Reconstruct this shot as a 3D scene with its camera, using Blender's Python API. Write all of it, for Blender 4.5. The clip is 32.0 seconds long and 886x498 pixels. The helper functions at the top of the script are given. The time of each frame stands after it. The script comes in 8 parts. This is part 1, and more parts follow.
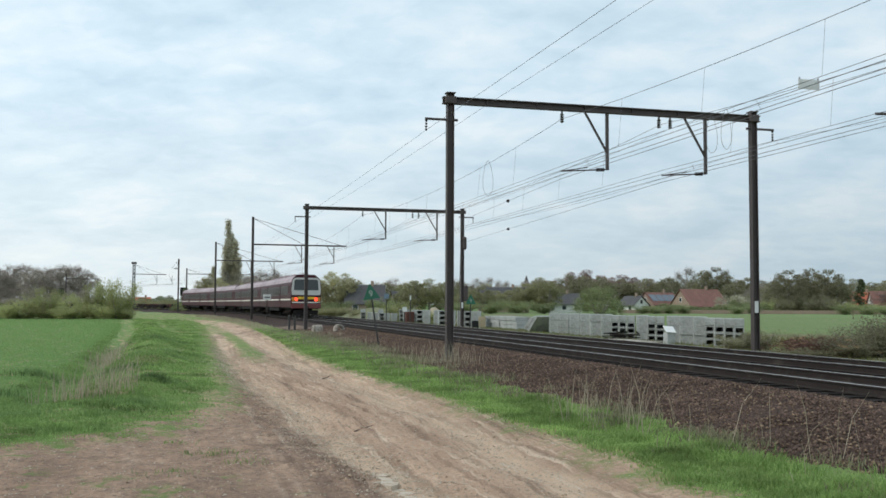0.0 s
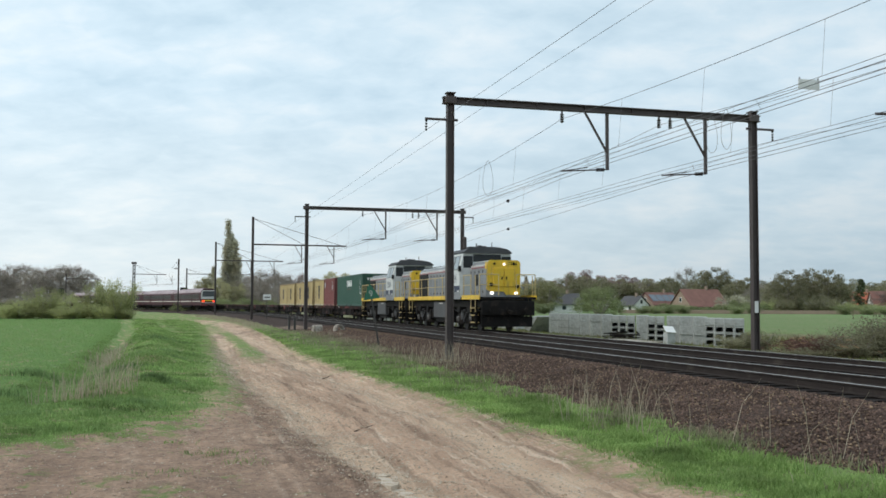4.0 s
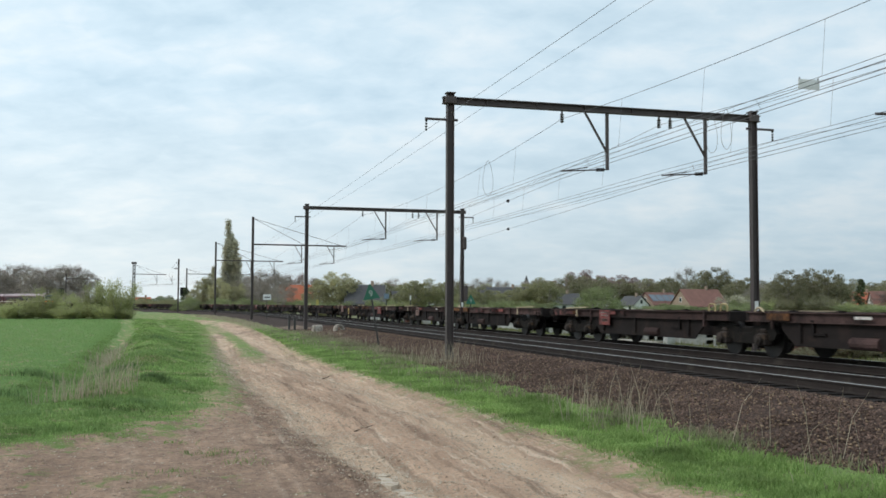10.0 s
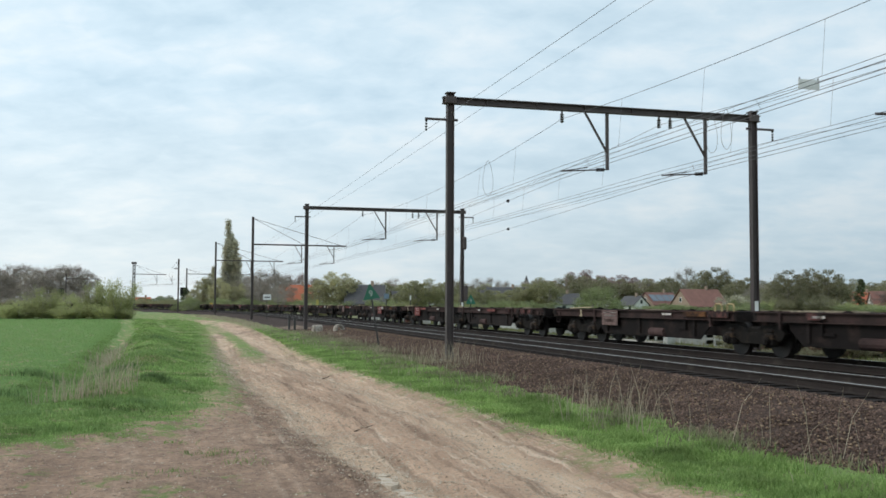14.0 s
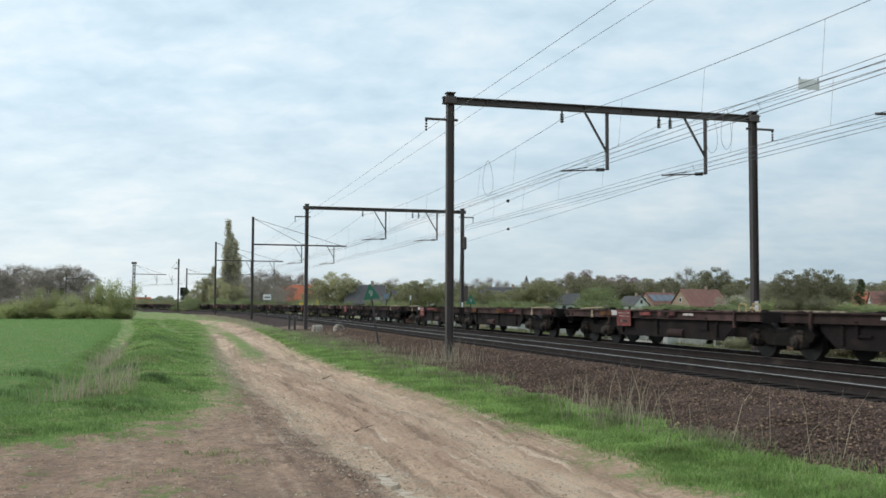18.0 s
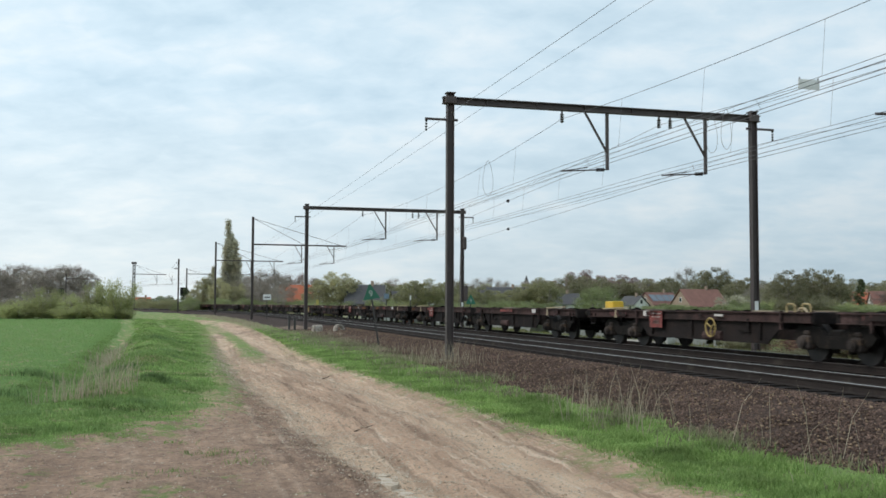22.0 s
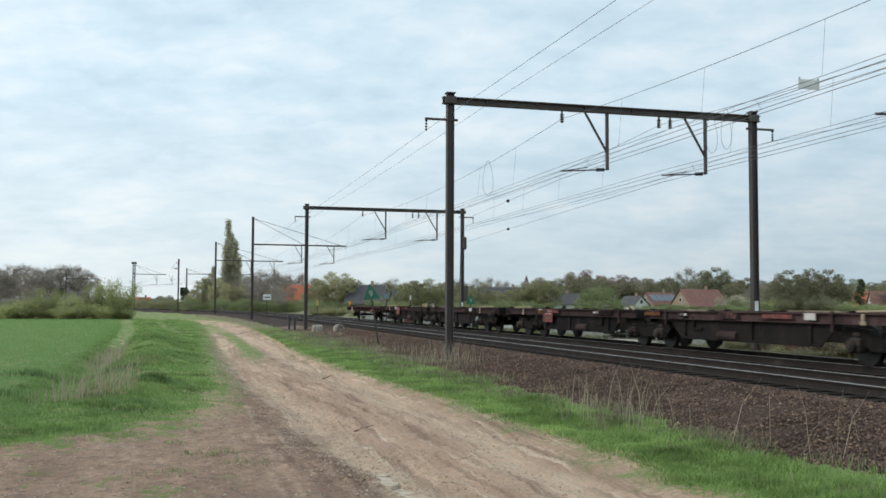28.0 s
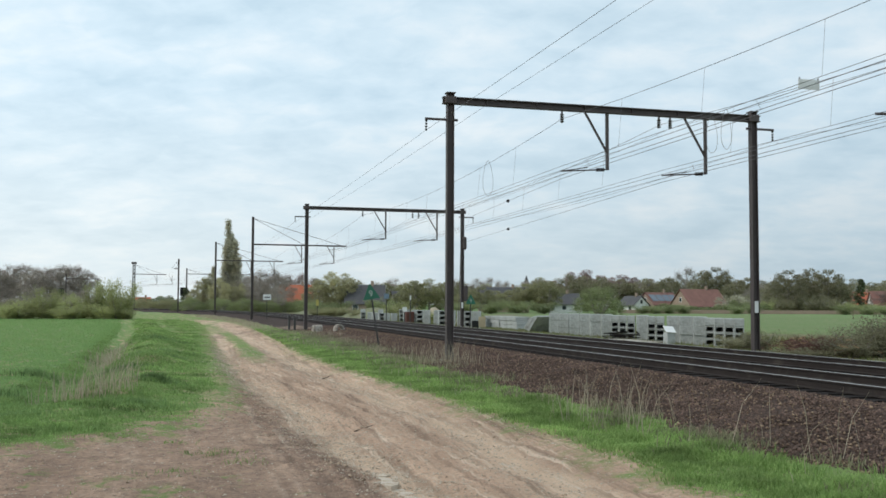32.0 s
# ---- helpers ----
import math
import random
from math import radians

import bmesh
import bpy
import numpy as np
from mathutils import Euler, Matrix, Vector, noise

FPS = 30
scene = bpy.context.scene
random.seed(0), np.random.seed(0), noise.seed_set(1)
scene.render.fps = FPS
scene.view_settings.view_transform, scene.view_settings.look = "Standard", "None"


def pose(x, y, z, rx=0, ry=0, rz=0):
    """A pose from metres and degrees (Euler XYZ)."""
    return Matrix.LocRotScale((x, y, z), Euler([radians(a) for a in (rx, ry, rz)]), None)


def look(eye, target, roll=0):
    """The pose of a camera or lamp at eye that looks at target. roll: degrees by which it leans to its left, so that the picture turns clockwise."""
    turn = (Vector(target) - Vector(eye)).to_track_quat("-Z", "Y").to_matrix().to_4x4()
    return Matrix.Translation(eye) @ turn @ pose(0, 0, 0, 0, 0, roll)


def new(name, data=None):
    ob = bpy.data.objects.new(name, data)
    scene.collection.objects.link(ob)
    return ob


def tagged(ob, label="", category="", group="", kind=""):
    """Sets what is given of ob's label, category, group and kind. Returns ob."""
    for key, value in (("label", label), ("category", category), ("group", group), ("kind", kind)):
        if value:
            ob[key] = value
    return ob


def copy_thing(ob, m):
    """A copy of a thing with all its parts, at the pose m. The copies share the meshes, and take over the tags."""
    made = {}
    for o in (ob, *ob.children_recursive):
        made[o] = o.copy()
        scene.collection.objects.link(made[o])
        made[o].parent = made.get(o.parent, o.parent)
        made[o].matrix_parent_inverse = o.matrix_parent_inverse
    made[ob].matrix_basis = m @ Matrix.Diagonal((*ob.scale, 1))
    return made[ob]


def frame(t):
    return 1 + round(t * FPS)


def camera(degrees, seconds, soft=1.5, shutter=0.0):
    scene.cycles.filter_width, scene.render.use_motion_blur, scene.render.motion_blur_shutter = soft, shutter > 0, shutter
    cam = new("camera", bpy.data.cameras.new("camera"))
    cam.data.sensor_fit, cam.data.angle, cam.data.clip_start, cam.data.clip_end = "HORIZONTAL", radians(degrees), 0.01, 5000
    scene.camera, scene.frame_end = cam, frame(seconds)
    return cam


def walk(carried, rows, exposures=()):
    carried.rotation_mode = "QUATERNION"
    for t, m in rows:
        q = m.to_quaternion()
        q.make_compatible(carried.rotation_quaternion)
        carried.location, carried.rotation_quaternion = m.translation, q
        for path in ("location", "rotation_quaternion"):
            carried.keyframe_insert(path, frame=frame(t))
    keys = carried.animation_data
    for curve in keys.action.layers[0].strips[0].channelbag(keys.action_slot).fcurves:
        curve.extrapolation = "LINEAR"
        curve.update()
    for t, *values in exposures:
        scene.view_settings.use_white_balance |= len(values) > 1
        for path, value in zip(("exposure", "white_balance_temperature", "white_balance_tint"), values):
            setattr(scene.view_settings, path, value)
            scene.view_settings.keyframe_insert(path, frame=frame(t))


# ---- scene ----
# ------------------------------------------------------------------ camera
EYE = (0.0, 0.0, 1.307)
cam = camera(48.82, 32.0, soft=1.6, shutter=0.12)
aim = look(EYE, (0.0, 100.0, EYE[2] + 100 * math.tan(radians(3.261))), 0.2426)
walk(cam, [(0.0, aim), (32.0, aim)], [(0.0, 0.0, 6550, 12), (32.0, 0.0, 6550, 12)])

# ------------------------------------------------------------------ world and sun
SUN_ELEVATION, SUN_AZIMUTH = 42.0, 250.0
world = bpy.data.worlds.new("sky")
scene.world = world
world.use_nodes = True


def build_world():
    nt = world.node_tree
    nt.nodes.clear()
    n = nt.nodes.new
    lk = nt.links.new
    out, bg, sky = n("ShaderNodeOutputWorld"), n("ShaderNodeBackground"), n("ShaderNodeTexSky")
    sky.sky_type, sky.sun_disc = "NISHITA", False
    sky.sun_elevation, sky.sun_rotation = radians(SUN_ELEVATION), radians(SUN_AZIMUTH)
    sky.air_density, sky.dust_density = 1.0, 2.0
    co, sep = n("ShaderNodeTexCoord"), n("ShaderNodeSeparateXYZ")
    lk(co.outputs["Generated"], sep.inputs[0])
    # project the direction on a cloud layer: (x, y) / (z + 0.12)
    add = n("ShaderNodeMath"); add.operation = "ADD"; add.inputs[1].default_value = 0.28
    mx = n("ShaderNodeMath"); mx.operation = "MAXIMUM"; mx.inputs[1].default_value = 0.02
    lk(sep.outputs[2], mx.inputs[0]); lk(mx.outputs[0], add.inputs[0])
    dv = n("ShaderNodeVectorMath"); dv.operation = "DIVIDE"
    cmb = n("ShaderNodeCombineXYZ")
    for k in range(3):
        lk(add.outputs[0], cmb.inputs[k])
    lk(co.outputs["Generated"], dv.inputs[0]); lk(cmb.outputs[0], dv.inputs[1])
    mp = n("ShaderNodeMapping"); mp.inputs["Scale"].default_value = (1.7, 2.1, 0.0)
    mp.inputs["Rotation"].default_value = (0, 0, radians(12)); mp.inputs["Location"].default_value = (3.1, 1.7, 0)
    lk(dv.outputs[0], mp.inputs[0])
    big = n("ShaderNodeTexNoise"); big.inputs["Scale"].default_value = 1.75; big.inputs["Detail"].default_value = 7; big.inputs["Roughness"].default_value = 0.52
    big.inputs["Distortion"].default_value = 0.15
    lk(mp.outputs[0], big.inputs["Vector"])
    ramp = n("ShaderNodeValToRGB")
    e = ramp.color_ramp.elements
    e[0].position, e[0].color = 0.36, (0.575, 0.765, 0.885, 1)
    e[1].position, e[1].color = 0.64, (0.865, 0.985, 1.04, 1)
    m1 = e.new(0.50); m1.color = (0.70, 0.88, 0.985, 1)
    # small puffs broken out of the large cloud sheets
    puff = n("ShaderNodeTexNoise"); puff.inputs["Scale"].default_value = 6.5; puff.inputs["Detail"].default_value = 6; puff.inputs["Roughness"].default_value = 0.55
    puff.inputs["Distortion"].default_value = 0.4
    lk(mp.outputs[0], puff.inputs["Vector"])
    both = n("ShaderNodeMix"); both.inputs["Factor"].default_value = 0.30
    lk(big.outputs[0], both.inputs["A"]); lk(puff.outputs[0], both.inputs["B"])
    lk(both.outputs["Result"], ramp.inputs[0])
    # paler towards the horizon
    hz = n("ShaderNodeMapRange"); hz.inputs[1].default_value, hz.inputs[2].default_value = 0.0, 0.21
    hz.inputs[3].default_value, hz.inputs[4].default_value = 0.58, 0.0
    lk(sep.outputs[2], hz.inputs[0])
    pale = n("ShaderNodeMix"); pale.data_type = "RGBA"; 
    side = n("ShaderNodeMapRange"); side.inputs[1].default_value, side.inputs[2].default_value = -0.35, 0.45
    lk(sep.outputs[0], side.inputs[0])
    low = n("ShaderNodeMix"); low.data_type = "RGBA"
    low.inputs["A"].default_value, low.inputs["B"].default_value = (0.87, 0.92, 0.885, 1), (0.32, 0.43, 0.495, 1)
    lk(side.outputs[0], low.inputs["Factor"]); lk(low.outputs["Result"], pale.inputs["B"])
    lk(hz.outputs[0], pale.inputs["Factor"]); lk(ramp.outputs[0], pale.inputs["A"])
    sc = n("ShaderNodeVectorMath"); sc.operation = "SCALE"; sc.inputs["Scale"].default_value = 0.07
    lk(sky.outputs[0], sc.inputs[0])
    mix = n("ShaderNodeMix"); mix.data_type = "RGBA"; mix.inputs["Factor"].default_value = 0.9
    lk(sc.outputs[0], mix.inputs["A"]); lk(pale.outputs["Result"], mix.inputs["B"])
    # the cloud layer is brighter towards the hidden sun
    gain = n("ShaderNodeMapRange"); gain.interpolation_type = "SMOOTHSTEP"
    gain.inputs[1].default_value, gain.inputs[2].default_value, gain.inputs[3].default_value, gain.inputs[4].default_value = -0.5, 0.45, 1.08, 0.955
    lk(sep.outputs[0], gain.inputs[0])
    lit = n("ShaderNodeVectorMath"); lit.operation = "SCALE"
    lk(mix.outputs["Result"], lit.inputs[0]); lk(gain.outputs[0], lit.inputs["Scale"])
    lk(lit.outputs[0], bg.inputs[0])
    bg.inputs[1].default_value = 1.0
    lk(bg.outputs[0], out.inputs[0])


build_world()
sun_data = bpy.data.lights.new("sun", "SUN")
sun_data.energy, sun_data.angle, sun_data.color = 1.3, radians(14), (1.0, 0.96, 0.90)
sun = new("sun", sun_data)
el, az = radians(SUN_ELEVATION), radians(SUN_AZIMUTH)
sun.matrix_world = look((0, 0, 50), (-50 * math.sin(az) * math.cos(el), -50 * math.cos(az) * math.cos(el), 50 - 50 * math.sin(el)))

# ------------------------------------------------------------------ materials
MATS = {}


def mat(name, col, rough=0.6, metal=0.0, var=0.25, scale=6.0, fine=60.0, bump=0.2, dirt=None, dirt_amount=0.35, dirt_scale=2.0, emit=0.0, rand=0.0, coat=0.0, spec=0.5, streak=False):
    """A worn surface: base colour varied by a coarse and a fine noise, stains of a second colour, fine relief."""
    if name in MATS:
        return MATS[name]
    m = bpy.data.materials.new(name)
    m.use_nodes = True
    nt = m.node_tree
    n, lk = nt.nodes.new, nt.links.new
    b = nt.nodes["Principled BSDF"]
    b.inputs["Roughness"].default_value, b.inputs["Metallic"].default_value = rough, metal
    b.inputs["Specular IOR Level"].default_value = spec
    co = n("ShaderNodeTexCoord")
    src = co.outputs["Object"]
    n1, n2 = n("ShaderNodeTexNoise"), n("ShaderNodeTexNoise")
    n1.inputs["Scale"].default_value, n1.inputs["Detail"].default_value = scale, 5
    n2.inputs["Scale"].default_value, n2.inputs["Detail"].default_value = fine, 3
    lk(src, n1.inputs["Vector"]); lk(src, n2.inputs["Vector"])
    ad = n("ShaderNodeMath"); ad.operation = "ADD"
    lk(n1.outputs[0], ad.inputs[0]); lk(n2.outputs[0], ad.inputs[1])
    mr = n("ShaderNodeMapRange"); mr.inputs[1].default_value, mr.inputs[2].default_value = 0.6, 1.4
    mr.inputs[3].default_value, mr.inputs[4].default_value = 1 - var, 1 + var
    lk(ad.outputs[0], mr.inputs[0])
    val = mr.outputs[0]
    if rand:
        oi = n("ShaderNodeObjectInfo")
        r2 = n("ShaderNodeMapRange"); r2.inputs[3].default_value, r2.inputs[4].default_value = 1 - rand, 1 + rand
        lk(oi.outputs["Random"], r2.inputs[0])
        mu = n("ShaderNodeMath"); mu.operation = "MULTIPLY"
        lk(val, mu.inputs[0]); lk(r2.outputs[0], mu.inputs[1])
        val = mu.outputs[0]
    vm = n("ShaderNodeVectorMath"); vm.operation = "SCALE"; vm.inputs[0].default_value = col[:3]
    lk(val, vm.inputs["Scale"])
    colour = vm.outputs[0]
    if dirt:
        n3 = n("ShaderNodeTexNoise"); n3.inputs["Scale"].default_value, n3.inputs["Detail"].default_value, n3.inputs["Roughness"].default_value = dirt_scale, 8, 0.7
        if streak:
            mp = n("ShaderNodeMapping"); mp.inputs["Scale"].default_value = (3.0, 3.0, 0.35)
            lk(src, mp.inputs[0]); lk(mp.outputs[0], n3.inputs["Vector"])
        else:
            lk(src, n3.inputs["Vector"])
        rp = n("ShaderNodeMapRange"); rp.inputs[1].default_value, rp.inputs[2].default_value = 0.62 - 0.3 * dirt_amount, 0.78 - 0.3 * dirt_amount
        lk(n3.outputs[0], rp.inputs[0])
        mx = n("ShaderNodeMix"); mx.data_type = "RGBA"; mx.inputs["B"].default_value = (*dirt, 1)
        lk(rp.outputs[0], mx.inputs["Factor"]); lk(colour, mx.inputs["A"])
        colour = mx.outputs["Result"]
    lk(colour, b.inputs["Base Color"])
    if coat:
        b.inputs["Coat Weight"].default_value = coat
    if bump:
        bp = n("ShaderNodeBump"); bp.inputs["Strength"].default_value, bp.inputs["Distance"].default_value = bump, 0.02
        lk(ad.outputs[0], bp.inputs["Height"]); lk(bp.outputs[0], b.inputs["Normal"])
    if emit:
        b.inputs["Emission Color"].default_value, b.inputs["Emission Strength"].default_value = (*col[:3], 1), emit
    MATS[name] = m
    return m


# ------------------------------------------------------------------ mesh helpers
class Geo:
    """A plain list of vertices and faces that becomes one mesh."""

    def __init__(self):
        self.v, self.f = [], []

    def add(self, verts, faces):
        k = len(self.v)
        self.v += [tuple(p) for p in verts]
        self.f += [tuple(k + i for i in f) for f in faces]
        return self

    def box(self, c, s, m=None, bevel=0.0):
        x, y, z = (a / 2 for a in s)
        if bevel:
            b = min(bevel, x * .9, y * .9, z * .9)
            pts = []
            for sz in (-1, 1):
                for sx, sy in ((-1, -1), (1, -1), (1, 1), (-1, 1)):
                    pts += [(sx * (x - b), sy * (y - b), sz * z), (sx * x, sy * (y - b), sz * (z - b)), (sx * (x - b), sy * y, sz * (z - b))]
            bm = bmesh.new()
            for p in pts:
                bm.verts.new(p)
            bmesh.ops.convex_hull(bm, input=bm.verts)
            bm.verts.ensure_lookup_table()
            vs = [v.co.copy() for v in bm.verts]
            fs = [tuple(v.index for v in f.verts) for f in bm.faces]
            bm.free()
        else:
            vs = [Vector((sx * x, sy * y, sz * z)) for sz in (-1, 1) for sx, sy in ((-1, -1), (1, -1), (1, 1), (-1, 1))]
            fs = [(3, 2, 1, 0), (4, 5, 6, 7), (0, 1, 5, 4), (1, 2, 6, 5), (2, 3, 7, 6), (3, 0, 4, 7)]
        if m is not None:
            vs = [m @ v for v in vs]
        return self.add([(v[0] + c[0], v[1] + c[1], v[2] + c[2]) for v in vs], fs)

    def tube(self, p, q, r, n=6, r2=None, caps=True):
        p, q = Vector(p), Vector(q)
        d = (q - p).normalized()
        a = d.orthogonal().normalized()
        b = d.cross(a)
        r2 = r if r2 is None else r2
        vs = [p + r * (math.cos(t) * a + math.sin(t) * b) for t in (2 * math.pi * (k + .5) / n for k in range(n))]
        vs += [q + r2 * (math.cos(t) * a + math.sin(t) * b) for t in (2 * math.pi * (k + .5) / n for k in range(n))]
        fs = [(k, (k + 1) % n, n + (k + 1) % n, n + k) for k in range(n)]
        if caps:
            fs += [tuple(reversed(range(n))), tuple(range(n, 2 * n))]
        return self.add(vs, fs)

    def beam(self, p, q, w, h):
        """A bar of w across and h high from p to q."""
        p, q = Vector(p), Vector(q)
        d = (q - p).normalized()
        up = Vector((0, 0, 1)) if abs(d.z) < 0.98 else Vector((0, 1, 0))
        a = d.cross(up).normalized() * w / 2
        b = a.cross(d).normalized() * h / 2
        vs = [e + i * a + j * b for e in (p, q) for i, j in ((-1, -1), (1, -1), (1, 1), (-1, 1))]
        return self.add(vs, [(0, 1, 2, 3), (7, 6, 5, 4), (4, 5, 1, 0), (5, 6, 2, 1), (6, 7, 3, 2), (7, 4, 0, 3)])

    def path(self, pts, r, n=5):
        for a, b in zip(pts, pts[1:]):
            self.tube(a, b, r, n, caps=False)
        return self

    def prism(self, outline, axis, a, b):
        """An outline of 2D points swept along an axis ('x': points are (y, z); 'y': (x, z); 'z': (x, y)) from a to b."""
        def at(p, t):
            return {"x": (t, p[0], p[1]), "y": (p[0], t, p[1]), "z": (p[0], p[1], t)}[axis]
        n = len(outline)
        vs = [at(p, a) for p in outline] + [at(p, b) for p in outline]
        fs = [(k, (k + 1) % n, n + (k + 1) % n, n + k) for k in range(n)]
        return self.add(vs, fs + [tuple(reversed(range(n))), tuple(range(n, 2 * n))])

    def disc(self, c, axis, r, depth, n=16):
        a = Vector({"x": (1, 0, 0), "y": (0, 1, 0), "z": (0, 0, 1)}[axis]) * depth / 2
        return self.tube(Vector(c) - a, Vector(c) + a, r, n)

    def mesh(self, name, smooth=False):
        me = bpy.data.meshes.new(name)
        me.from_pydata(self.v, [], self.f)
        bm = bmesh.new()
        bm.from_mesh(me)
        if len(bm.faces) < 20000:
            bmesh.ops.recalc_face_normals(bm, faces=bm.faces)
        bm.to_mesh(me)
        bm.free()
        if smooth:
            me.polygons.foreach_set("use_smooth", [True] * len(me.polygons))
        me.update()
        return me


def part(name, geo, material, parent=None, label="", m=None, smooth=False):
    me = geo.mesh(name, smooth) if isinstance(geo, Geo) else geo
    if material and not me.materials:
        me.materials.append(material)
    ob = new(name, me)
    ob.parent = parent
    if m is not None:
        ob.matrix_basis = m
    if label:
        ob["label"] = label
    return ob


def thing(name, label, category, group="", m=None, kind=""):
    ob = new(name)
    ob.empty_display_size = 0.2
    if m is not None:
        ob.matrix_basis = m
    return tagged(ob, label, category, group, kind)


# ------------------------------------------------------------------ the line of the track
TH0, S_BEND, K_RATE, K_MAX, S_OUT, S_END = radians(15.236), 50.7, 1.651e-5, 1 / 350, 335.0, 435.0
NEAR_D, GAP_TRACKS, GAUGE = 11.836, 3.571, 1.507
_s = np.arange(-900.0, 1000.0, 0.5)
_k = np.where(_s < S_OUT, np.clip((_s - S_BEND) * K_RATE, 0, K_MAX) - 5.2e-5 * (_s > -60), K_MAX * np.clip((S_END - _s) / (S_END - S_OUT), 0, 1))
_a = np.cumsum(_k) * 0.5
_a += TH0 - np.interp(0, _s, _a)
_x = np.cumsum(-np.sin(_a)) * 0.5
_y = np.cumsum(np.cos(_a)) * 0.5
_x += NEAR_D * math.cos(TH0) - np.interp(0, _s, _x)
_y += NEAR_D * math.sin(TH0) - np.interp(0, _s, _y)


def heading(s):
    return float(np.interp(s, _s, _a))


def on_track(s, off=0.0, z=0.0):
    """The place s metres along the near track (growing with the distance), off metres towards the far side."""
    a = heading(s)
    return Vector((float(np.interp(s, _s, _x)) + off * math.cos(a), float(np.interp(s, _s, _y)) + off * math.sin(a), z))


def rail_pose(s, off, z=0.0, away=False, half=8.0):
    """A pose for a vehicle centred at s: x forward, towards the viewer or away."""
    p, q = on_track(s + half, off, z), on_track(s - half, off, z)
    d = (p - q) if away else (q - p)
    return Matrix.Translation((p + q) / 2) @ Matrix.Rotation(math.atan2(d.y, d.x), 4, "Z")


def local_pose(s, off=0.0, z=0.0):
    """x to the far side, y along the track away."""
    return Matrix.Translation(on_track(s, off, z)) @ Matrix.Rotation(heading(s), 4, "Z")

# ------------------------------------------------------------------ materials of the place
M_rail = mat("rusty_rail_steel", (0.033, 0.026, 0.023), 0.75, 0.0, 0.3, 3, 40, 0.1, (0.075, 0.062, 0.052), 0.25, 1.2, spec=0.15)
M_railtop = mat("polished_rail_head", (0.47, 0.44, 0.415), 0.5, 0.75, 0.1, 3, 40, 0.0)
M_sleeper = mat("oil_stained_sleeper", (0.026, 0.021, 0.019), 0.9, 0, 0.3, 2, 50, 0.4, rand=0.2, spec=0.08)
M_ballast = mat("rusty_ballast_bed", (0.070, 0.049, 0.041), 0.95, 0, 0.45, 4, 28, 1.0, (0.036, 0.027, 0.024), 0.5, 3, spec=0.08)
M_bed = mat("oily_dark_track_bed", (0.0185, 0.0153, 0.0135), 0.95, 0, 0.4, 4, 28, 1.0, spec=0.08)
M_mast = mat("brown_grey_mast_paint", (0.082, 0.064, 0.060), 0.6, 0.2, 0.25, 1.5, 50, 0.15, (0.12, 0.105, 0.10), 0.25, 1.2)
M_wire = mat("weathered_copper_wire", (0.15, 0.145, 0.15), 0.6, 0.3, 0.1, 2, 20, 0)
M_insul = mat("dark_insulator_glaze", (0.03, 0.025, 0.025), 0.25, 0, 0.1, 5, 50, 0)
M_frame = mat("grimy_wagon_frame", (0.018, 0.014, 0.013), 0.8, 0.1, 0.4, 1.2, 30, 0.3, (0.036, 0.025, 0.021), 0.35, 1.6, rand=0.35, spec=0.15)
M_sill = mat("faded_red_brown_sill", (0.082, 0.050, 0.046), 0.85, 0.0, 0.5, 0.8, 20, 0.2, (0.030, 0.022, 0.020), 0.55, 0.7, rand=0.4, spec=0.15)
M_bogie = mat("black_brake_dust_bogie", (0.013, 0.011, 0.0095), 0.8, 0.0, 0.35, 3, 40, 0.3, (0.05, 0.037, 0.028), 0.25, 4.0, spec=0.15)
# axle boxes painted lighter than the bogie as if catching light, with rust stains
M_axle = mat("lit_rusty_axle_box", (0.040, 0.032, 0.028), 0.8, 0, 0.4, 6, 40, 0.2, (0.15, 0.095, 0.055), 0.25, 5, rand=0.8, spec=0.2)
M_wheel = mat("dark_wheel_steel", (0.03, 0.026, 0.024), 0.55, 0.5, 0.3, 4, 40, 0.1)
M_beige = mat("chalky_beige_bar", (0.46, 0.37, 0.24), 0.8, 0, 0.2, 3, 30, 0.1)
M_redplate = mat("red_plate_paint", (0.27, 0.080, 0.070), 0.8, 0, 0.4, 4, 30, 0.1, (0.10, 0.05, 0.045), 0.55, 5, spec=0.2)
M_whiteplate = mat("off_white_plate_paint", (0.62, 0.58, 0.54), 0.7, 0, 0.15, 4, 30, 0.05, (0.25, 0.2, 0.17), 0.3, 4)
M_yellow = mat("safety_yellow_paint", (0.70, 0.44, 0.035), 0.5, 0, 0.15, 1.5, 30, 0.05, (0.30, 0.22, 0.06), 0.2, 2)


def track_spans(a, b):
    s = a
    out = []
    while s < b:
        out.append(s)
        s += 0.6 if -8 < s < 60 else (2.0 if s < 120 else 4.0)
    return out + [b]


def sweep(profile, spans, closed=False, jitter=0.0):
    g = Geo()
    n = len(profile)
    rows = []
    for s in spans:
        rows.append([tuple(on_track(s, o, z + (random.uniform(-jitter, jitter) if jitter else 0))) for o, z in profile])
    g.v = [p for r in rows for p in r]
    for i in range(len(rows) - 1):
        for k in range(n if closed else n - 1):
            a, b = i * n + k, i * n + (k + 1) % n
            g.f.append((a, a + n, b + n, b))
    return g


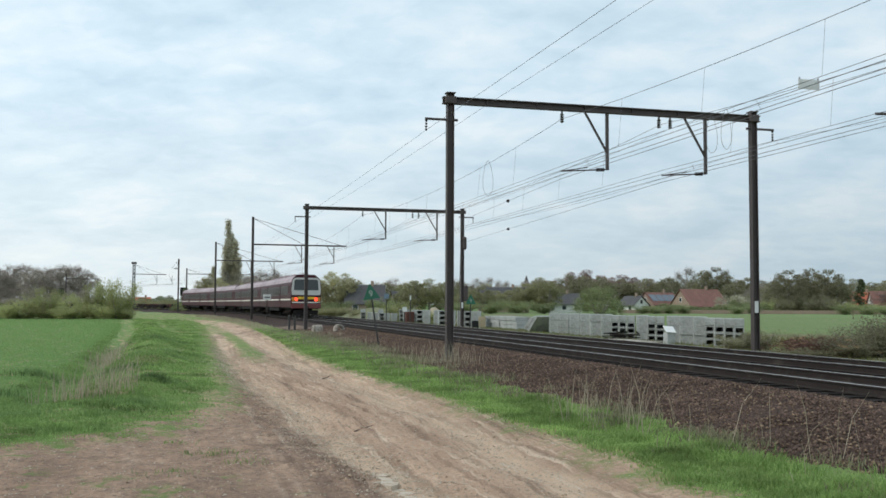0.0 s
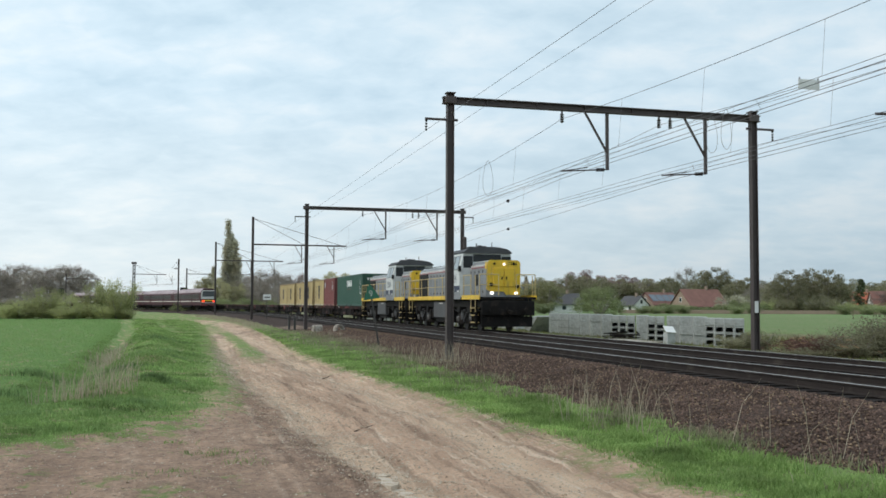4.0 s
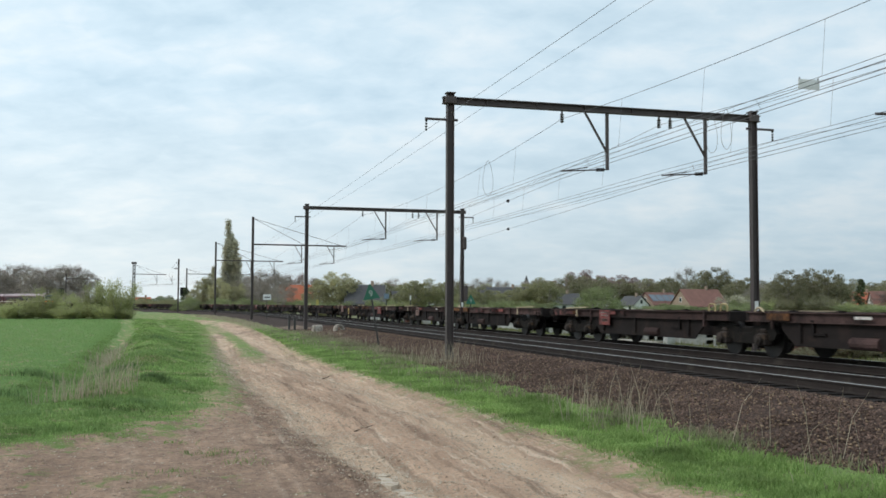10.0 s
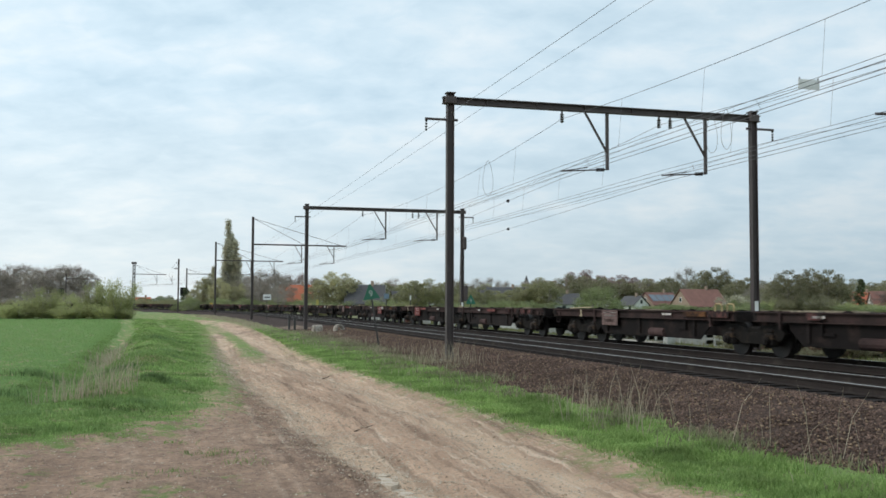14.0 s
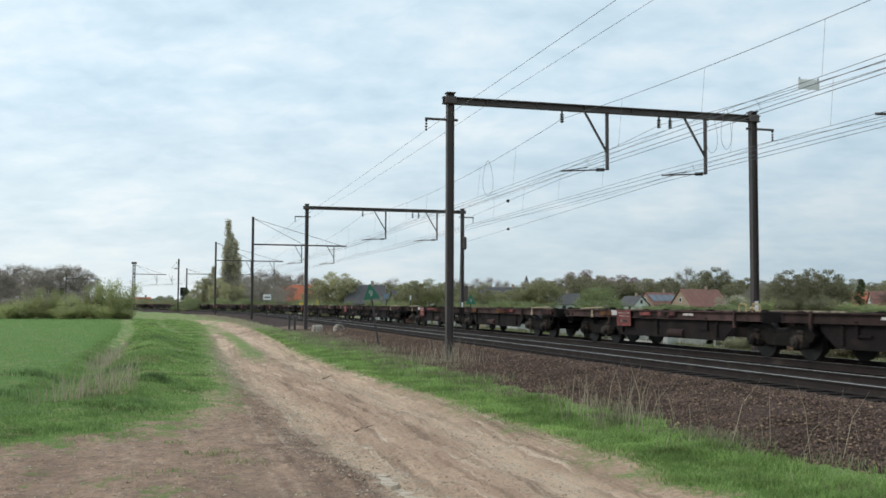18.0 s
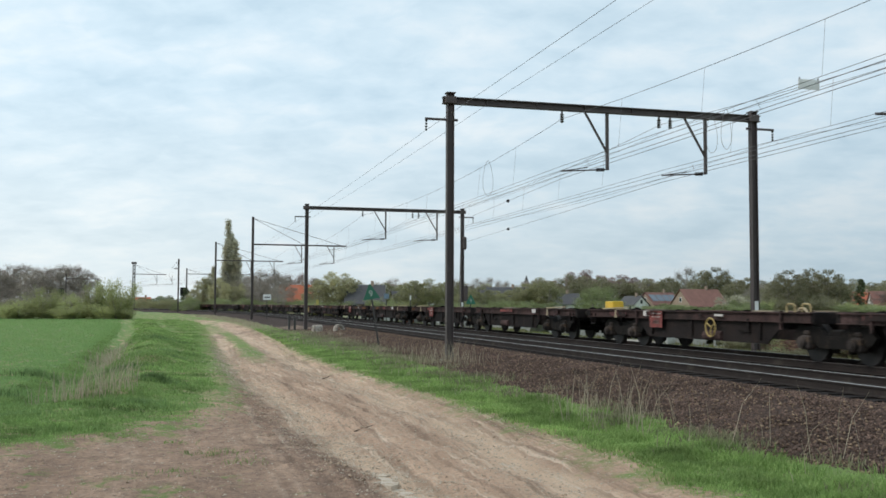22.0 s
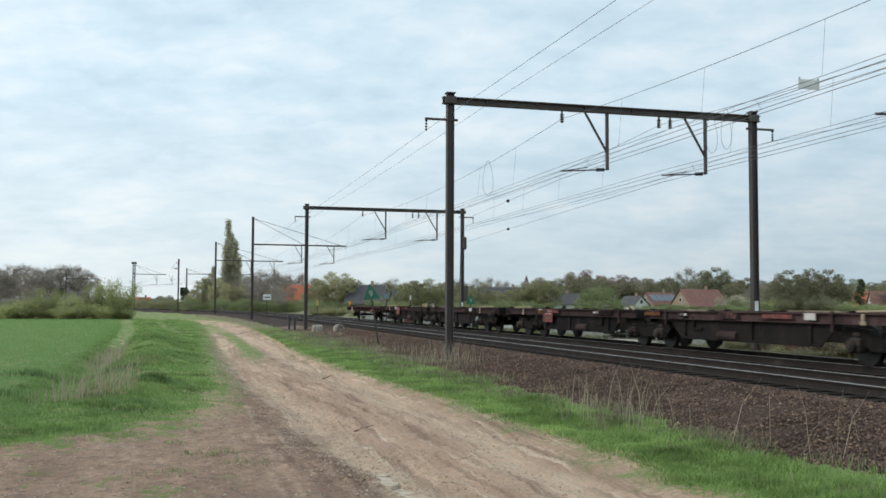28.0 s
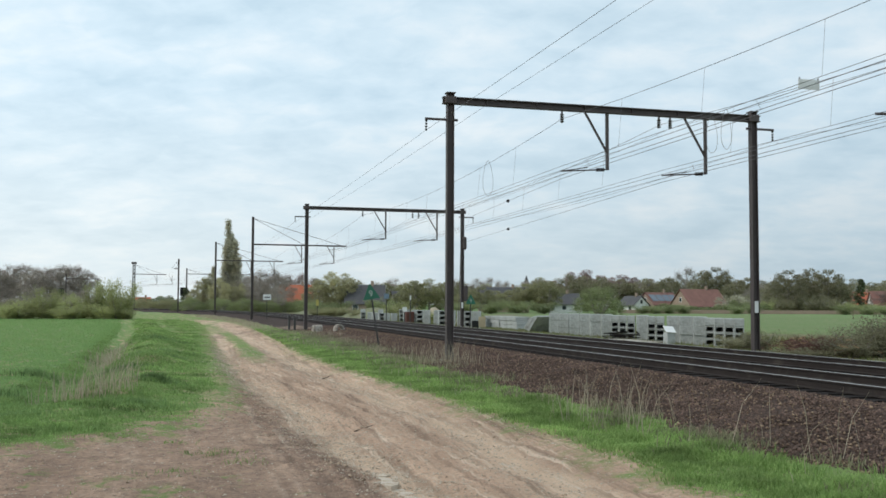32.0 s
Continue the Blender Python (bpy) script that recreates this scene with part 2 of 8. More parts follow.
# ------------------------------------------------------------------ ground
ROAD_R = ([-60, 0, 9.5, 11.5, 13.7, 16.2, 19.5, 22, 28, 37.6, 45, 73, 94, 130, 160], [22, 5.2, 2.55, 2.15, 1.65, 0.8, 0.0, -0.9, -2.8, -5.6, -7.2, -14.2, -20.3, -34, -47])
ROAD_L = ([-60, 10.5, 11.3, 11.9, 12.6, 13.8, 15.9, 21.2, 28.7, 39, 61, 79.5, 100, 130, 160], [-60, -24, -12, -8.2, -5.6, -4.5, -3.9, -4.6, -6.5, -9.2, -14.7, -19.4, -25.5, -37, -50])
FIELD_X = ([-60, 5, 11, 18, 32, 60, 110, 160], [-30, -14, -7.6, -7.6, -11.2, -19.5, -35.5, -52])


def graded(stops):
    out = [stops[0][0]]
    for (a, _), (b, st) in zip(stops, stops[1:]):
        n = max(1, round((b - a) / st))
        out += [a + (b - a) * (k + 1) / n for k in range(n)]
    return np.array(out)


def track_offset(x, y):
    """Signed distance from the near track's centre, and the place along it."""
    px, py, aa = _x[::4], _y[::4], _a[::4]
    off, ss = np.empty_like(x), np.empty_like(x)
    for i in range(0, x.size, 20000):
        dx, dy = x[i:i + 20000, None] - px[None], y[i:i + 20000, None] - py[None]
        j = np.argmin(dx * dx + dy * dy, axis=1)
        k = np.arange(j.size)
        off[i:i + 20000] = dx[k, j] * np.cos(aa[j]) + dy[k, j] * np.sin(aa[j])
        ss[i:i + 20000] = _s[::4][j]
    return off, ss


def wave(x, y, f, seed=0.0):
    return (np.sin(x * f + 1.3 * np.sin(y * f * 0.7 + seed)) * np.cos(y * f * 1.1 + seed + 0.8 * np.sin(x * f * 0.6)))


# the stony left wheel track, the churned dark earth beside it, the pale right wheel track
STREAK_L = ([9.6, 10.7, 12.1, 13.6, 18.0, 21.6, 28.0, 52.6, 68.0, 95.0], [-0.09, -0.43, -0.9, -1.57, -2.7, -3.97, -6.14, -11.9, -16.1, -23.5])
CHURNED = ([8.0, 9.8, 12.1, 14.3, 17.4, 23.4, 31.3, 52.6], [-0.4, -0.89, -1.52, -2.29, -3.3, -4.96, -7.17, -12.9])
STREAK_R = ([9.0, 11.2, 13.8, 16.2, 18.7, 23.0, 29.7, 44.3, 65.6, 95.0], [1.6, 1.08, 0.53, 0.0, -0.76, -2.12, -4.27, -8.1, -13.94, -22.0])


def along(x, y, line, width):
    return np.exp(-((x - np.interp(y, *line) - 0.08 * np.sin(y * 1.9) - 0.05 * np.sin(y * 4.7)) / width) ** 2)


def ground_height(x, y):
    d = np.minimum(np.interp(y, *ROAD_R) - x, x - np.interp(y, *ROAD_L))
    road = np.clip(d / 0.5, 0, 1)
    ruts = along(x, y, STREAK_L, 0.45) + along(x, y, STREAK_R, 0.45)
    churn = along(x, y, CHURNED, 0.5)
    near = np.clip((70 - y) / 30, 0, 1)
    z = -0.50 + 0.015 * wave(x, y, 1.7) + 0.012 * wave(x, y, 4.3, 2) + 0.008 * wave(x, y, 11.0, 5) * near
    z += road * (-0.06 - 0.10 * ruts * near + 0.018 * wave(x, y, 7, 1) + 0.012 * wave(x, y, 17, 4) * near + churn * near * (0.03 * wave(x, y, 9, 6) + 0.02 * wave(x, y, 19, 8)))
    # a low bank and a dry ditch along the field
    e = x - np.interp(y, *FIELD_X)
    far = np.clip((y - 14) / 8, 0, 1) * np.clip((120 - y) / 40, 0, 1)
    hump = 0.75 + 0.35 * wave(x, y, 0.55, 2.0) + 0.2 * wave(x, y, 1.3, 4.0)
    gap = 1 - 0.8 * np.exp(-((y - 25.0) / 1.6) ** 2)
    z += far * (0.30 * hump * gap * np.exp(-((e - 1.7) / 1.0) ** 2) - 0.26 * np.exp(-((e - 0.1) / 0.6) ** 2) + 0.05 * wave(x, y, 1.1, 6.0) * np.clip((e + 0.5) / 1.5, 0, 1) * np.clip((np.interp(y, *ROAD_L) - x) / 1.0, 0, 1))
    return z


def build_ground():
    xs = graded([(-4000, 0), (-1000, 300), (-300, 70), (-80, 14), (-30, 2.5), (-14, 0.8), (-9, 0.2), (9, 0.09), (16, 0.8), (60, 4), (150, 15), (400, 50), (1000, 200), (4000, 500)])
    ys = graded([(-1500, 0), (-200, 260), (-20, 30), (5, 3), (8, 0.4), (26, 0.10), (45, 0.25), (90, 0.8), (160, 3), (400, 20), (1000, 100), (5000, 500)])
    X, Y = np.meshgrid(xs, ys)
    x, y = X.ravel(), Y.ravel()
    off, ss = track_offset(x, y)
    z = ground_height(x, y)
    z = np.where((off > -3.2) & (off < 6.6), -0.62, z)
    nx, ny = len(xs), len(ys)
    i = np.arange(nx * ny).reshape(ny, nx)
    f = np.stack([i[:-1, :-1], i[:-1, 1:], i[1:, 1:], i[1:, :-1]], -1).reshape(-1, 4)
    me = bpy.data.meshes.new("ground")
    me.vertices.add(x.size)
    me.vertices.foreach_set("co", np.stack([x, y, z], -1).ravel())
    me.loops.add(f.size)
    me.loops.foreach_set("vertex_index", f.ravel())
    me.polygons.add(len(f))
    me.polygons.foreach_set("loop_start", np.arange(len(f)) * 4)
    me.update(calc_edges=True)
    me.polygons.foreach_set("use_smooth", np.ones(len(f), bool))
    soil = np.minimum(np.interp(y, *ROAD_R) - x, x - np.interp(y, *ROAD_L))
    soil = np.where((y > 95), np.minimum(soil, 1.2 - (y - 95) / 12), soil)
    # a grassy strip between the wheel tracks, further off
    mid = 0.5 * (np.interp(y, *STREAK_L) + np.interp(y, *STREAK_R))
    strip = np.clip(1.6 - np.abs(x - mid) / 0.36, -1, 1) * np.clip((y - 30) / 6, 0, 1)
    # a bare spur leading into the grass
    spur = np.exp(-((x + 6.6) / 1.3) ** 2) * np.exp(-((y - 25.2 - 0.15 * (x + 6.6)) / 0.42) ** 2)
    soil = np.maximum(soil, 0.9 * spur - 0.45)
    soil = np.where(strip > 0, np.minimum(soil, 0.45 - 0.75 * strip), soil)
    # sparse grass patches on the bare ground in front
    patch = np.exp(-((x + 2.6) / 1.7) ** 2) * np.exp(-((y - 10.0) / 1.6) ** 2) + np.exp(-((x + 5.0) / 1.2) ** 2) * np.exp(-((y - 12.2) / 0.8) ** 2)
    soil = np.where(patch > 0.2, np.minimum(soil, 1.2 - 0.55 * patch), soil)
    rut = along(x, y, STREAK_L, 0.30) + 0.9 * along(x, y, STREAK_R, 0.38)
    crown = along(x, y, CHURNED, 0.42) + 0.75 * np.clip((np.interp(y, *CHURNED) - x) / 0.8, 0, 1) * np.clip((19 - y) / 4, 0, 1)
    fieldm = np.clip((np.interp(y, *FIELD_X) + 0.7 - x) / 1.5, 0, 1) * (off < 0)
    beyond = np.clip((off - 6) / 3, 0, 1) * np.maximum(np.clip((32 - off) / 8, 0, 1), 0.4 * np.clip((140 - off) / 60, 0, 1))
    fieldm = np.maximum(fieldm, np.clip((off - 24) / 8, 0, 1))
    for nm, val in (("soil", np.clip(soil, -2, 2)), ("field", fieldm), ("beyond", beyond), ("rut", np.clip(rut, 0, 1)), ("crown", np.clip(crown, 0, 1)), ("lane", x - mid)):
        a = me.attributes.new(nm, "FLOAT", "POINT")
        a.data.foreach_set("value", val.astype(np.float32))
    me.materials.append(ground_material())
    ob = new("ground", me)
    tagged(ob, "grassy ground with a rutted sandy dirt track beside a green field", "ground", kind="structure")


def ground_material():
    m = bpy.data.materials.new("ground_grass_and_soil")
    m.use_nodes = True
    nt = m.node_tree
    n, lk = nt.nodes.new, nt.links.new
    b = nt.nodes["Principled BSDF"]
    b.inputs["Roughness"].default_value = 0.95
    b.inputs["Specular IOR Level"].default_value = 0.15
    co = n("ShaderNodeTexCoord").outputs["Object"]

    def nz(scale, detail=4, rough=0.5, vec=None):
        t = n("ShaderNodeTexNoise")
        t.inputs["Scale"].default_value, t.inputs["Detail"].default_value, t.inputs["Roughness"].default_value = scale, detail, rough
        lk(vec if vec is not None else co, t.inputs["Vector"])
        return t.outputs[0]

    def rng(v, a, b_, c=0.0, d=1.0):
        t = n("ShaderNodeMapRange")
        for k, q in zip((1, 2, 3, 4), (a, b_, c, d)):
            t.inputs[k].default_value = q
        lk(v, t.inputs[0])
        return t.outputs[0]

    def mixc(f, a, c):
        t = n("ShaderNodeMix"); t.data_type = "RGBA"
        for s_, q in (("Factor", f), ("A", a), ("B", c)):
            if isinstance(q, (tuple, float)):
                t.inputs[s_].default_value = q if isinstance(q, float) else (*q, 1)
            else:
                lk(q, t.inputs[s_])
        return t.outputs["Result"]

    def math_(op, a, c):
        t = n("ShaderNodeMath"); t.operation = op
        for k, q in ((0, a), (1, c)):
            if isinstance(q, float):
                t.inputs[k].default_value = q
            else:
                lk(q, t.inputs[k])
        return t.outputs[0]

    def att(name):
        t = n("ShaderNodeAttribute"); t.attribute_name = name
        return t.outputs["Fac"]

    # soil: pale sand, darker damp earth, stony streaks along the ruts
    lane, sep = n("ShaderNodeCombineXYZ"), n("ShaderNodeSeparateXYZ")
    lk(co, sep.inputs[0]); lk(att("lane"), lane.inputs[0]); lk(sep.outputs[1], lane.inputs[1])
    stretch = n("ShaderNodeMapping"); stretch.inputs["Scale"].default_value = (1.0, 0.22, 1.0)
    lk(lane.outputs[0], stretch.inputs[0])
    onroad = rng(att("lane"), -2.6, -1.6)
    soil = mixc(rng(nz(0.9, 5, 0.6, stretch.outputs[0]), 0.38, 0.62), (0.61, 0.408, 0.285), (0.41, 0.268, 0.186))
    soil = mixc(rng(nz(2.2, 6, 0.7, stretch.outputs[0]), 0.55, 0.72), soil, (0.66, 0.48, 0.35))
    soil = mixc(rng(nz(14, 5, 0.7), 0.52, 0.72), soil, (0.21, 0.150, 0.108))
    soil = mixc(rng(nz(45, 3, 0.6), 0.58, 0.72), soil, (0.47, 0.395, 0.31))
    lines = n("ShaderNodeMapping"); lines.inputs["Scale"].default_value = (2.4, 0.10, 1.0)
    lk(lane.outputs[0], lines.inputs[0])
    soil = mixc(math_("MULTIPLY", onroad, rng(nz(1.6, 6, 0.65, lines.outputs[0]), 0.50, 0.62, 0.0, 0.9)), soil, (0.225, 0.145, 0.102))
    soil = mixc(math_("MULTIPLY", onroad, rng(nz(2.6, 6, 0.7, lines.outputs[0]), 0.54, 0.66, 0.0, 0.85)), soil, (0.74, 0.575, 0.435))
    soil = mixc(math_("MULTIPLY", att("rut"), rng(nz(1.3, 6, 0.7, stretch.outputs[0]), 0.35, 0.6, 0.15, 0.85)), soil, (0.70, 0.515, 0.365))
    soil = mixc(math_("MULTIPLY", att("crown"), rng(nz(3.5, 7, 0.75), 0.36, 0.58, 0.15, 0.85)), soil, (0.190, 0.130, 0.100))
    soil = mixc(math_("MULTIPLY", att("rut"), rng(nz(7, 6, 0.8, stretch.outputs[0]), 0.55, 0.66, 0.0, 0.9)), soil, (0.66, 0.60, 0.50))
    grass = mixc(rng(nz(0.5, 4), 0.35, 0.65), (0.150, 0.235, 0.068), (0.200, 0.285, 0.090))
    grass = mixc(rng(nz(6, 5, 0.7), 0.5, 0.75), grass, (0.20, 0.215, 0.085))
    field = mixc(rng(nz(0.06, 4), 0.3, 0.7), (0.150, 0.242, 0.088), (0.172, 0.268, 0.100))
    field = mixc(rng(nz(3.0, 5, 0.7), 0.5, 0.8), field, (0.13, 0.23, 0.07))
    wild = mixc(rng(nz(0.12, 6, 0.65), 0.42, 0.62), (0.125, 0.165, 0.060), (0.17, 0.145, 0.095))
    grass = mixc(att("field"), grass, field)
    grass = mixc(att("beyond"), grass, wild)
    sig = math_("ADD", att("soil"), math_("MULTIPLY", math_("MULTIPLY", rng(nz(1.6, 6, 0.65), 0.2, 0.8, -1.0, 1.0), rng(att("lane"), -3.0, -1.2, 1.7, 0.7)), 1.0))
    sig = math_("ADD", sig, rng(nz(8, 5, 0.7), 0.25, 0.75, -0.55, 0.55))
    mask = rng(sig, -0.35, 0.40)
    col = mixc(mask, grass, soil)
    lk(col, b.inputs["Base Color"])
    bp = n("ShaderNodeBump"); bp.inputs["Strength"].default_value, bp.inputs["Distance"].default_value = 0.9, 0.05
    lk(math_("ADD", nz(9, 8, 0.75), math_("MULTIPLY", nz(40, 4, 0.7), 0.5)), bp.inputs["Height"])
    lk(bp.outputs[0], b.inputs["Normal"])
    return m


build_ground()

# ------------------------------------------------------------------ track bed, rails and sleepers
def build_track():
    sp = GAP_TRACKS
    prof = [(-5.7, -0.72), (-5.15, -0.545), (-3.7, -0.43), (-2.6, -0.31), (-1.9, -0.215), (-1.4, -0.20), (0, -0.20), (sp / 2, -0.22), (sp, -0.20), (sp + 1.4, -0.20), (sp + 2.0, -0.24), (sp + 3.3, -0.55), (sp + 3.9, -0.75)]
    bed = part("ballast_bed", sweep(prof, track_spans(-600, 900), jitter=0.015), M_ballast, None)
    core = part("track_bed", sweep([(-1.35, -0.205), (-1.3, -0.192), (sp / 2, -0.205), (sp + 1.3, -0.192), (sp + 1.35, -0.205)], track_spans(-600, 900), jitter=0.008), M_bed, None)
    tagged(core, "oily dark stone bed between and beside the rails", "ballast", kind="structure")
    sand = part("earth_shoulder", sweep([(-4.9, -0.55), (-4.75, -0.500), (-3.7, -0.412), (-2.9, -0.325), (-2.75, -0.36)], track_spans(44.0, 76.0), jitter=0.02), mat("bare_brown_earth", (0.20, 0.145, 0.108), 0.95, 0, 0.4, 1.0, 14, 0.8, (0.085, 0.062, 0.050), 0.5, 1.4, spec=0.08), None)
    tagged(sand, "bare brown earth spread over the ballast shoulder", "earth", kind="structure")
    tagged(bed, "dark rusty-brown crushed stone ballast under two tracks", "ballast", kind="structure")
    for tr, c in (("near", 0.0), ("far", sp)):
        t = thing("railway_track", "standard-gauge railway track with polished rails on concrete sleepers", "track", "railway tracks", kind="structure")
        for sgn in (-1, 1):
            o = c + sgn * GAUGE / 2
            foot = [(o - 0.075, -0.172), (o + 0.075, -0.172), (o + 0.075, -0.160), (o + 0.012, -0.14), (o + 0.012, -0.045), (o + 0.036, -0.035), (o + 0.036, -0.004), (o - 0.036, -0.004), (o - 0.036, -0.035), (o - 0.012, -0.045), (o - 0.012, -0.14), (o - 0.075, -0.160)]
            r = part("rail", sweep(foot, track_spans(-600, 900), True), M_rail, t)
            part("rail_head", sweep([(o - 0.033, -0.003), (o - 0.025, 0.0), (o + 0.025, 0.0), (o + 0.033, -0.003)], track_spans(-600, 900)), M_railtop, r, "polished steel running surface")
        g = Geo().prism([(-1.3, -0.36), (1.3, -0.36), (1.3, -0.19), (1.2, -0.165), (0.95, -0.172), (-0.95, -0.172), (-1.2, -0.165), (-1.3, -0.19)], "y", -0.13, 0.13)
        me = g.mesh("sleeper")
        me.materials.append(M_sleeper)
        far = Geo()
        s = -60.0
        while s < 330:
            if 4 < s < 70:
                part("sleeper", me, None, t, m=local_pose(s, c))
            else:
                mm = local_pose(s, c)
                far.add([mm @ Vector(p) for p in g.v], g.f)
            s += 0.6
        tagged(part("sleepers", far, M_sleeper, t), kind="stuff")


build_track()


# ------------------------------------------------------------------ catenary masts
def mast_mesh(h, w=0.205):
    """An H-section column on a small concrete foot."""
    t = 0.022
    g = Geo()
    g.box((-w / 2, 0, h / 2), (t, w, h)).box((w / 2, 0, h / 2), (t, w, h)).box((0, 0, h / 2), (w - t, t, h))
    return g


M_concrete = mat("pale_cast_concrete", (0.405, 0.418, 0.398), 0.9, 0, 0.22, 0.9, 30, 0.2, (0.245, 0.255, 0.225), 0.45, 1.3, rand=0.10)
M_white = mat("white_enamel_plate", (0.75, 0.75, 0.72), 0.5, 0, 0.06, 4, 30, 0)
Z_BASE = -0.42
OFF_N, OFF_F, Z_BEAM = -3.586, 7.306, 7.785
POST_N, POST_F, Z_POST = 1.822, 5.463, 5.80


def insulator(parent, p, q, r=0.07):
    p, q = Vector(p), Vector(q)
    g = Geo()
    for k in range(4):
        a, b = p.lerp(q, k / 4 + 0.04), p.lerp(q, (k + 1) / 4 - 0.04)
        g.tube(a, b, r, 8, r * 0.55)
    return part("insulator", g, M_insul, parent, "dark glazed insulator")


def drop_post(parent, off, zb, zt, s_dir=1):
    part("drop_post", Geo().beam((off, 0, zb), (off, 0, zt), 0.09, 0.09), M_mast, parent)
    part("post_brace", Geo().beam((off - 0.80, 0, zt), (off, 0, zb + 0.55), 0.06, 0.06), M_mast, parent)
    part("steady_arm", Geo().tube((off + 0.06, 0, zb), (off - 1.65, 0, zb - 0.12), 0.025, 6).tube((off - 1.65, 0, zb - 0.12), (off - 0.7, 0, zb + 0.04), 0.015, 5), M_mast, parent)
    insulator(parent, (off - 0.12, 0, zb - 0.01), (off - 0.42, 0, zb - 0.03), 0.07)


def side_bracket(parent, off, sgn, z):
    part("feeder_bracket", Geo().beam((off - sgn * 0.25, 0, z), (off + sgn * 0.82, 0, z), 0.06, 0.07), M_mast, parent)
    insulator(parent, (off + sgn * 0.78, 0, z - 0.03), (off + sgn * 0.78, 0, z - 0.40), 0.045)


def portal(s, right_gear=False):
    t = thing("catenary_portal", "dark brown steel portal carrying overhead wires across two tracks", "portal", "catenary portals", local_pose(s))
    for off, nm in ((OFF_N, "near"), (OFF_F, "far")):
        c = part("column", mast_mesh(Z_BEAM + 0.22 - Z_BASE), M_mast, t, m=pose(off, 0, Z_BASE))
        part("cap_bracket", Geo().box((off, 0, Z_BEAM), (0.38, 0.30, 0.24), bevel=0.02), M_mast, t)
        part("cap_plate", Geo().box((off, 0, Z_BEAM + 0.235), (0.30, 0.30, 0.03)), M_mast, t)
        part("foot", Geo().box((off, 0, Z_BASE - 0.12), (0.6, 0.6, 0.24), bevel=0.05), M_concrete, t)
    b = 0.19
    g = Geo()
    L = OFF_F - OFF_N + 0.5
    cx = (OFF_F + OFF_N) / 2
    g.box((cx, 0, Z_BEAM + b / 2), (L, 0.22, 0.03)).box((cx, 0, Z_BEAM - b / 2), (L, 0.22, 0.03)).box((cx, 0, Z_BEAM), (L, 0.025, b))
    part("cross_beam", g, M_mast, t)
    for k in range(6):
        x = OFF_N + 1.2 + k * 1.7
        part("stiffener", Geo().box((x, 0, Z_BEAM), (0.02, 0.2, b - 0.03)), M_mast, t)
    drop_post(t, POST_N, Z_POST, Z_BEAM - 0.1)
    drop_post(t, POST_F, Z_POST, Z_BEAM - 0.1)
    for x in (0.22, 3.72, 4.14):
        part("hanger", Geo().beam((x, 0, Z_BEAM - 0.1), (x, 0, Z_BEAM - 0.24), 0.05, 0.05), M_mast, t)
        insulator(t, (x, 0, Z_BEAM - 0.22), (x, 0, Z_BEAM - 0.52), 0.075)
    side_bracket(t, OFF_N, -1, Z_BEAM - 0.62)
    side_bracket(t, OFF_F, 1, Z_BEAM - 0.35)
    part("number_plate", Geo().box((OFF_F - 0.02, -0.125, 1.27), (0.13, 0.02, 0.40)), M_white, t, "small white enamel plate")
    if right_gear:
        part("cable_box", Geo().box((OFF_F + 0.22, -0.05, 2.1), (0.28, 0.3, 1.1), bevel=0.03), M_mast, t)
        part("tension_gear", Geo().box((OFF_F + 0.12, -0.1, 5.6), (0.3, 0.3, 0.9), bevel=0.08), M_mast, t)
        part("guy_rod", Geo().tube((OFF_F - 0.1, 0, 5.8), (OFF_F - 1.0, -2.5, Z_BASE), 0.02, 5), M_mast, t)
    return t


def cantilever_mast(s, off, top, arm_z, arm_end, gear=True, lattice=False):
    t = thing("catenary_mast", "tall dark steel mast with a long cantilever arm over the tracks", "mast", "catenary masts", local_pose(s))
    h = top - Z_BASE
    if lattice:
        g = Geo()
        for a in (-1, 1):
            for b in (-1, 1):
                g.beam((off + a * 0.3, b * 0.3, Z_BASE), (off + a * 0.22, b * 0.22, top), 0.09, 0.09)
        n = 12
        for k in range(n):
            z0, z1 = Z_BASE + h * k / n, Z_BASE + h * (k + 1) / n
            for a in (-1, 1):
                g.beam((off + a * 0.28, -0.28, z0), (off + a * 0.26, 0.26, z1), 0.06, 0.06)
                g.beam((off - 0.28, a * 0.28, z0), (off + 0.26, a * 0.26, z1), 0.06, 0.06)
        part("lattice_column", g, M_mast, t)
        part("mast_head", Geo().box((off, 0, top + 0.2), (1.2, 0.4, 0.5), bevel=0.1), M_mast, t)
    else:
        part("column", mast_mesh(h, 0.24), M_mast, t, m=pose(off, 0, Z_BASE))
    part("cantilever_arm", Geo().beam((off, 0, arm_z), (arm_end, 0, arm_z), 0.14, 0.16), M_mast, t)
    part("tie_rod", Geo().tube((off, 0, top - 0.15), (off + (arm_end - off) * 0.55, 0, arm_z), 0.025, 5).tube((off, 0, top - 0.15), (arm_end - 0.4, 0, arm_z), 0.025, 5), M_mast, t)
    if gear:
        for o in (POST_N, POST_F):
            drop_post(t, o, 5.9, arm_z)
    return t


PORTALS = [-6.4, 29.577, 65.53]
MASTS = [109.3, 155.0, 199.0]


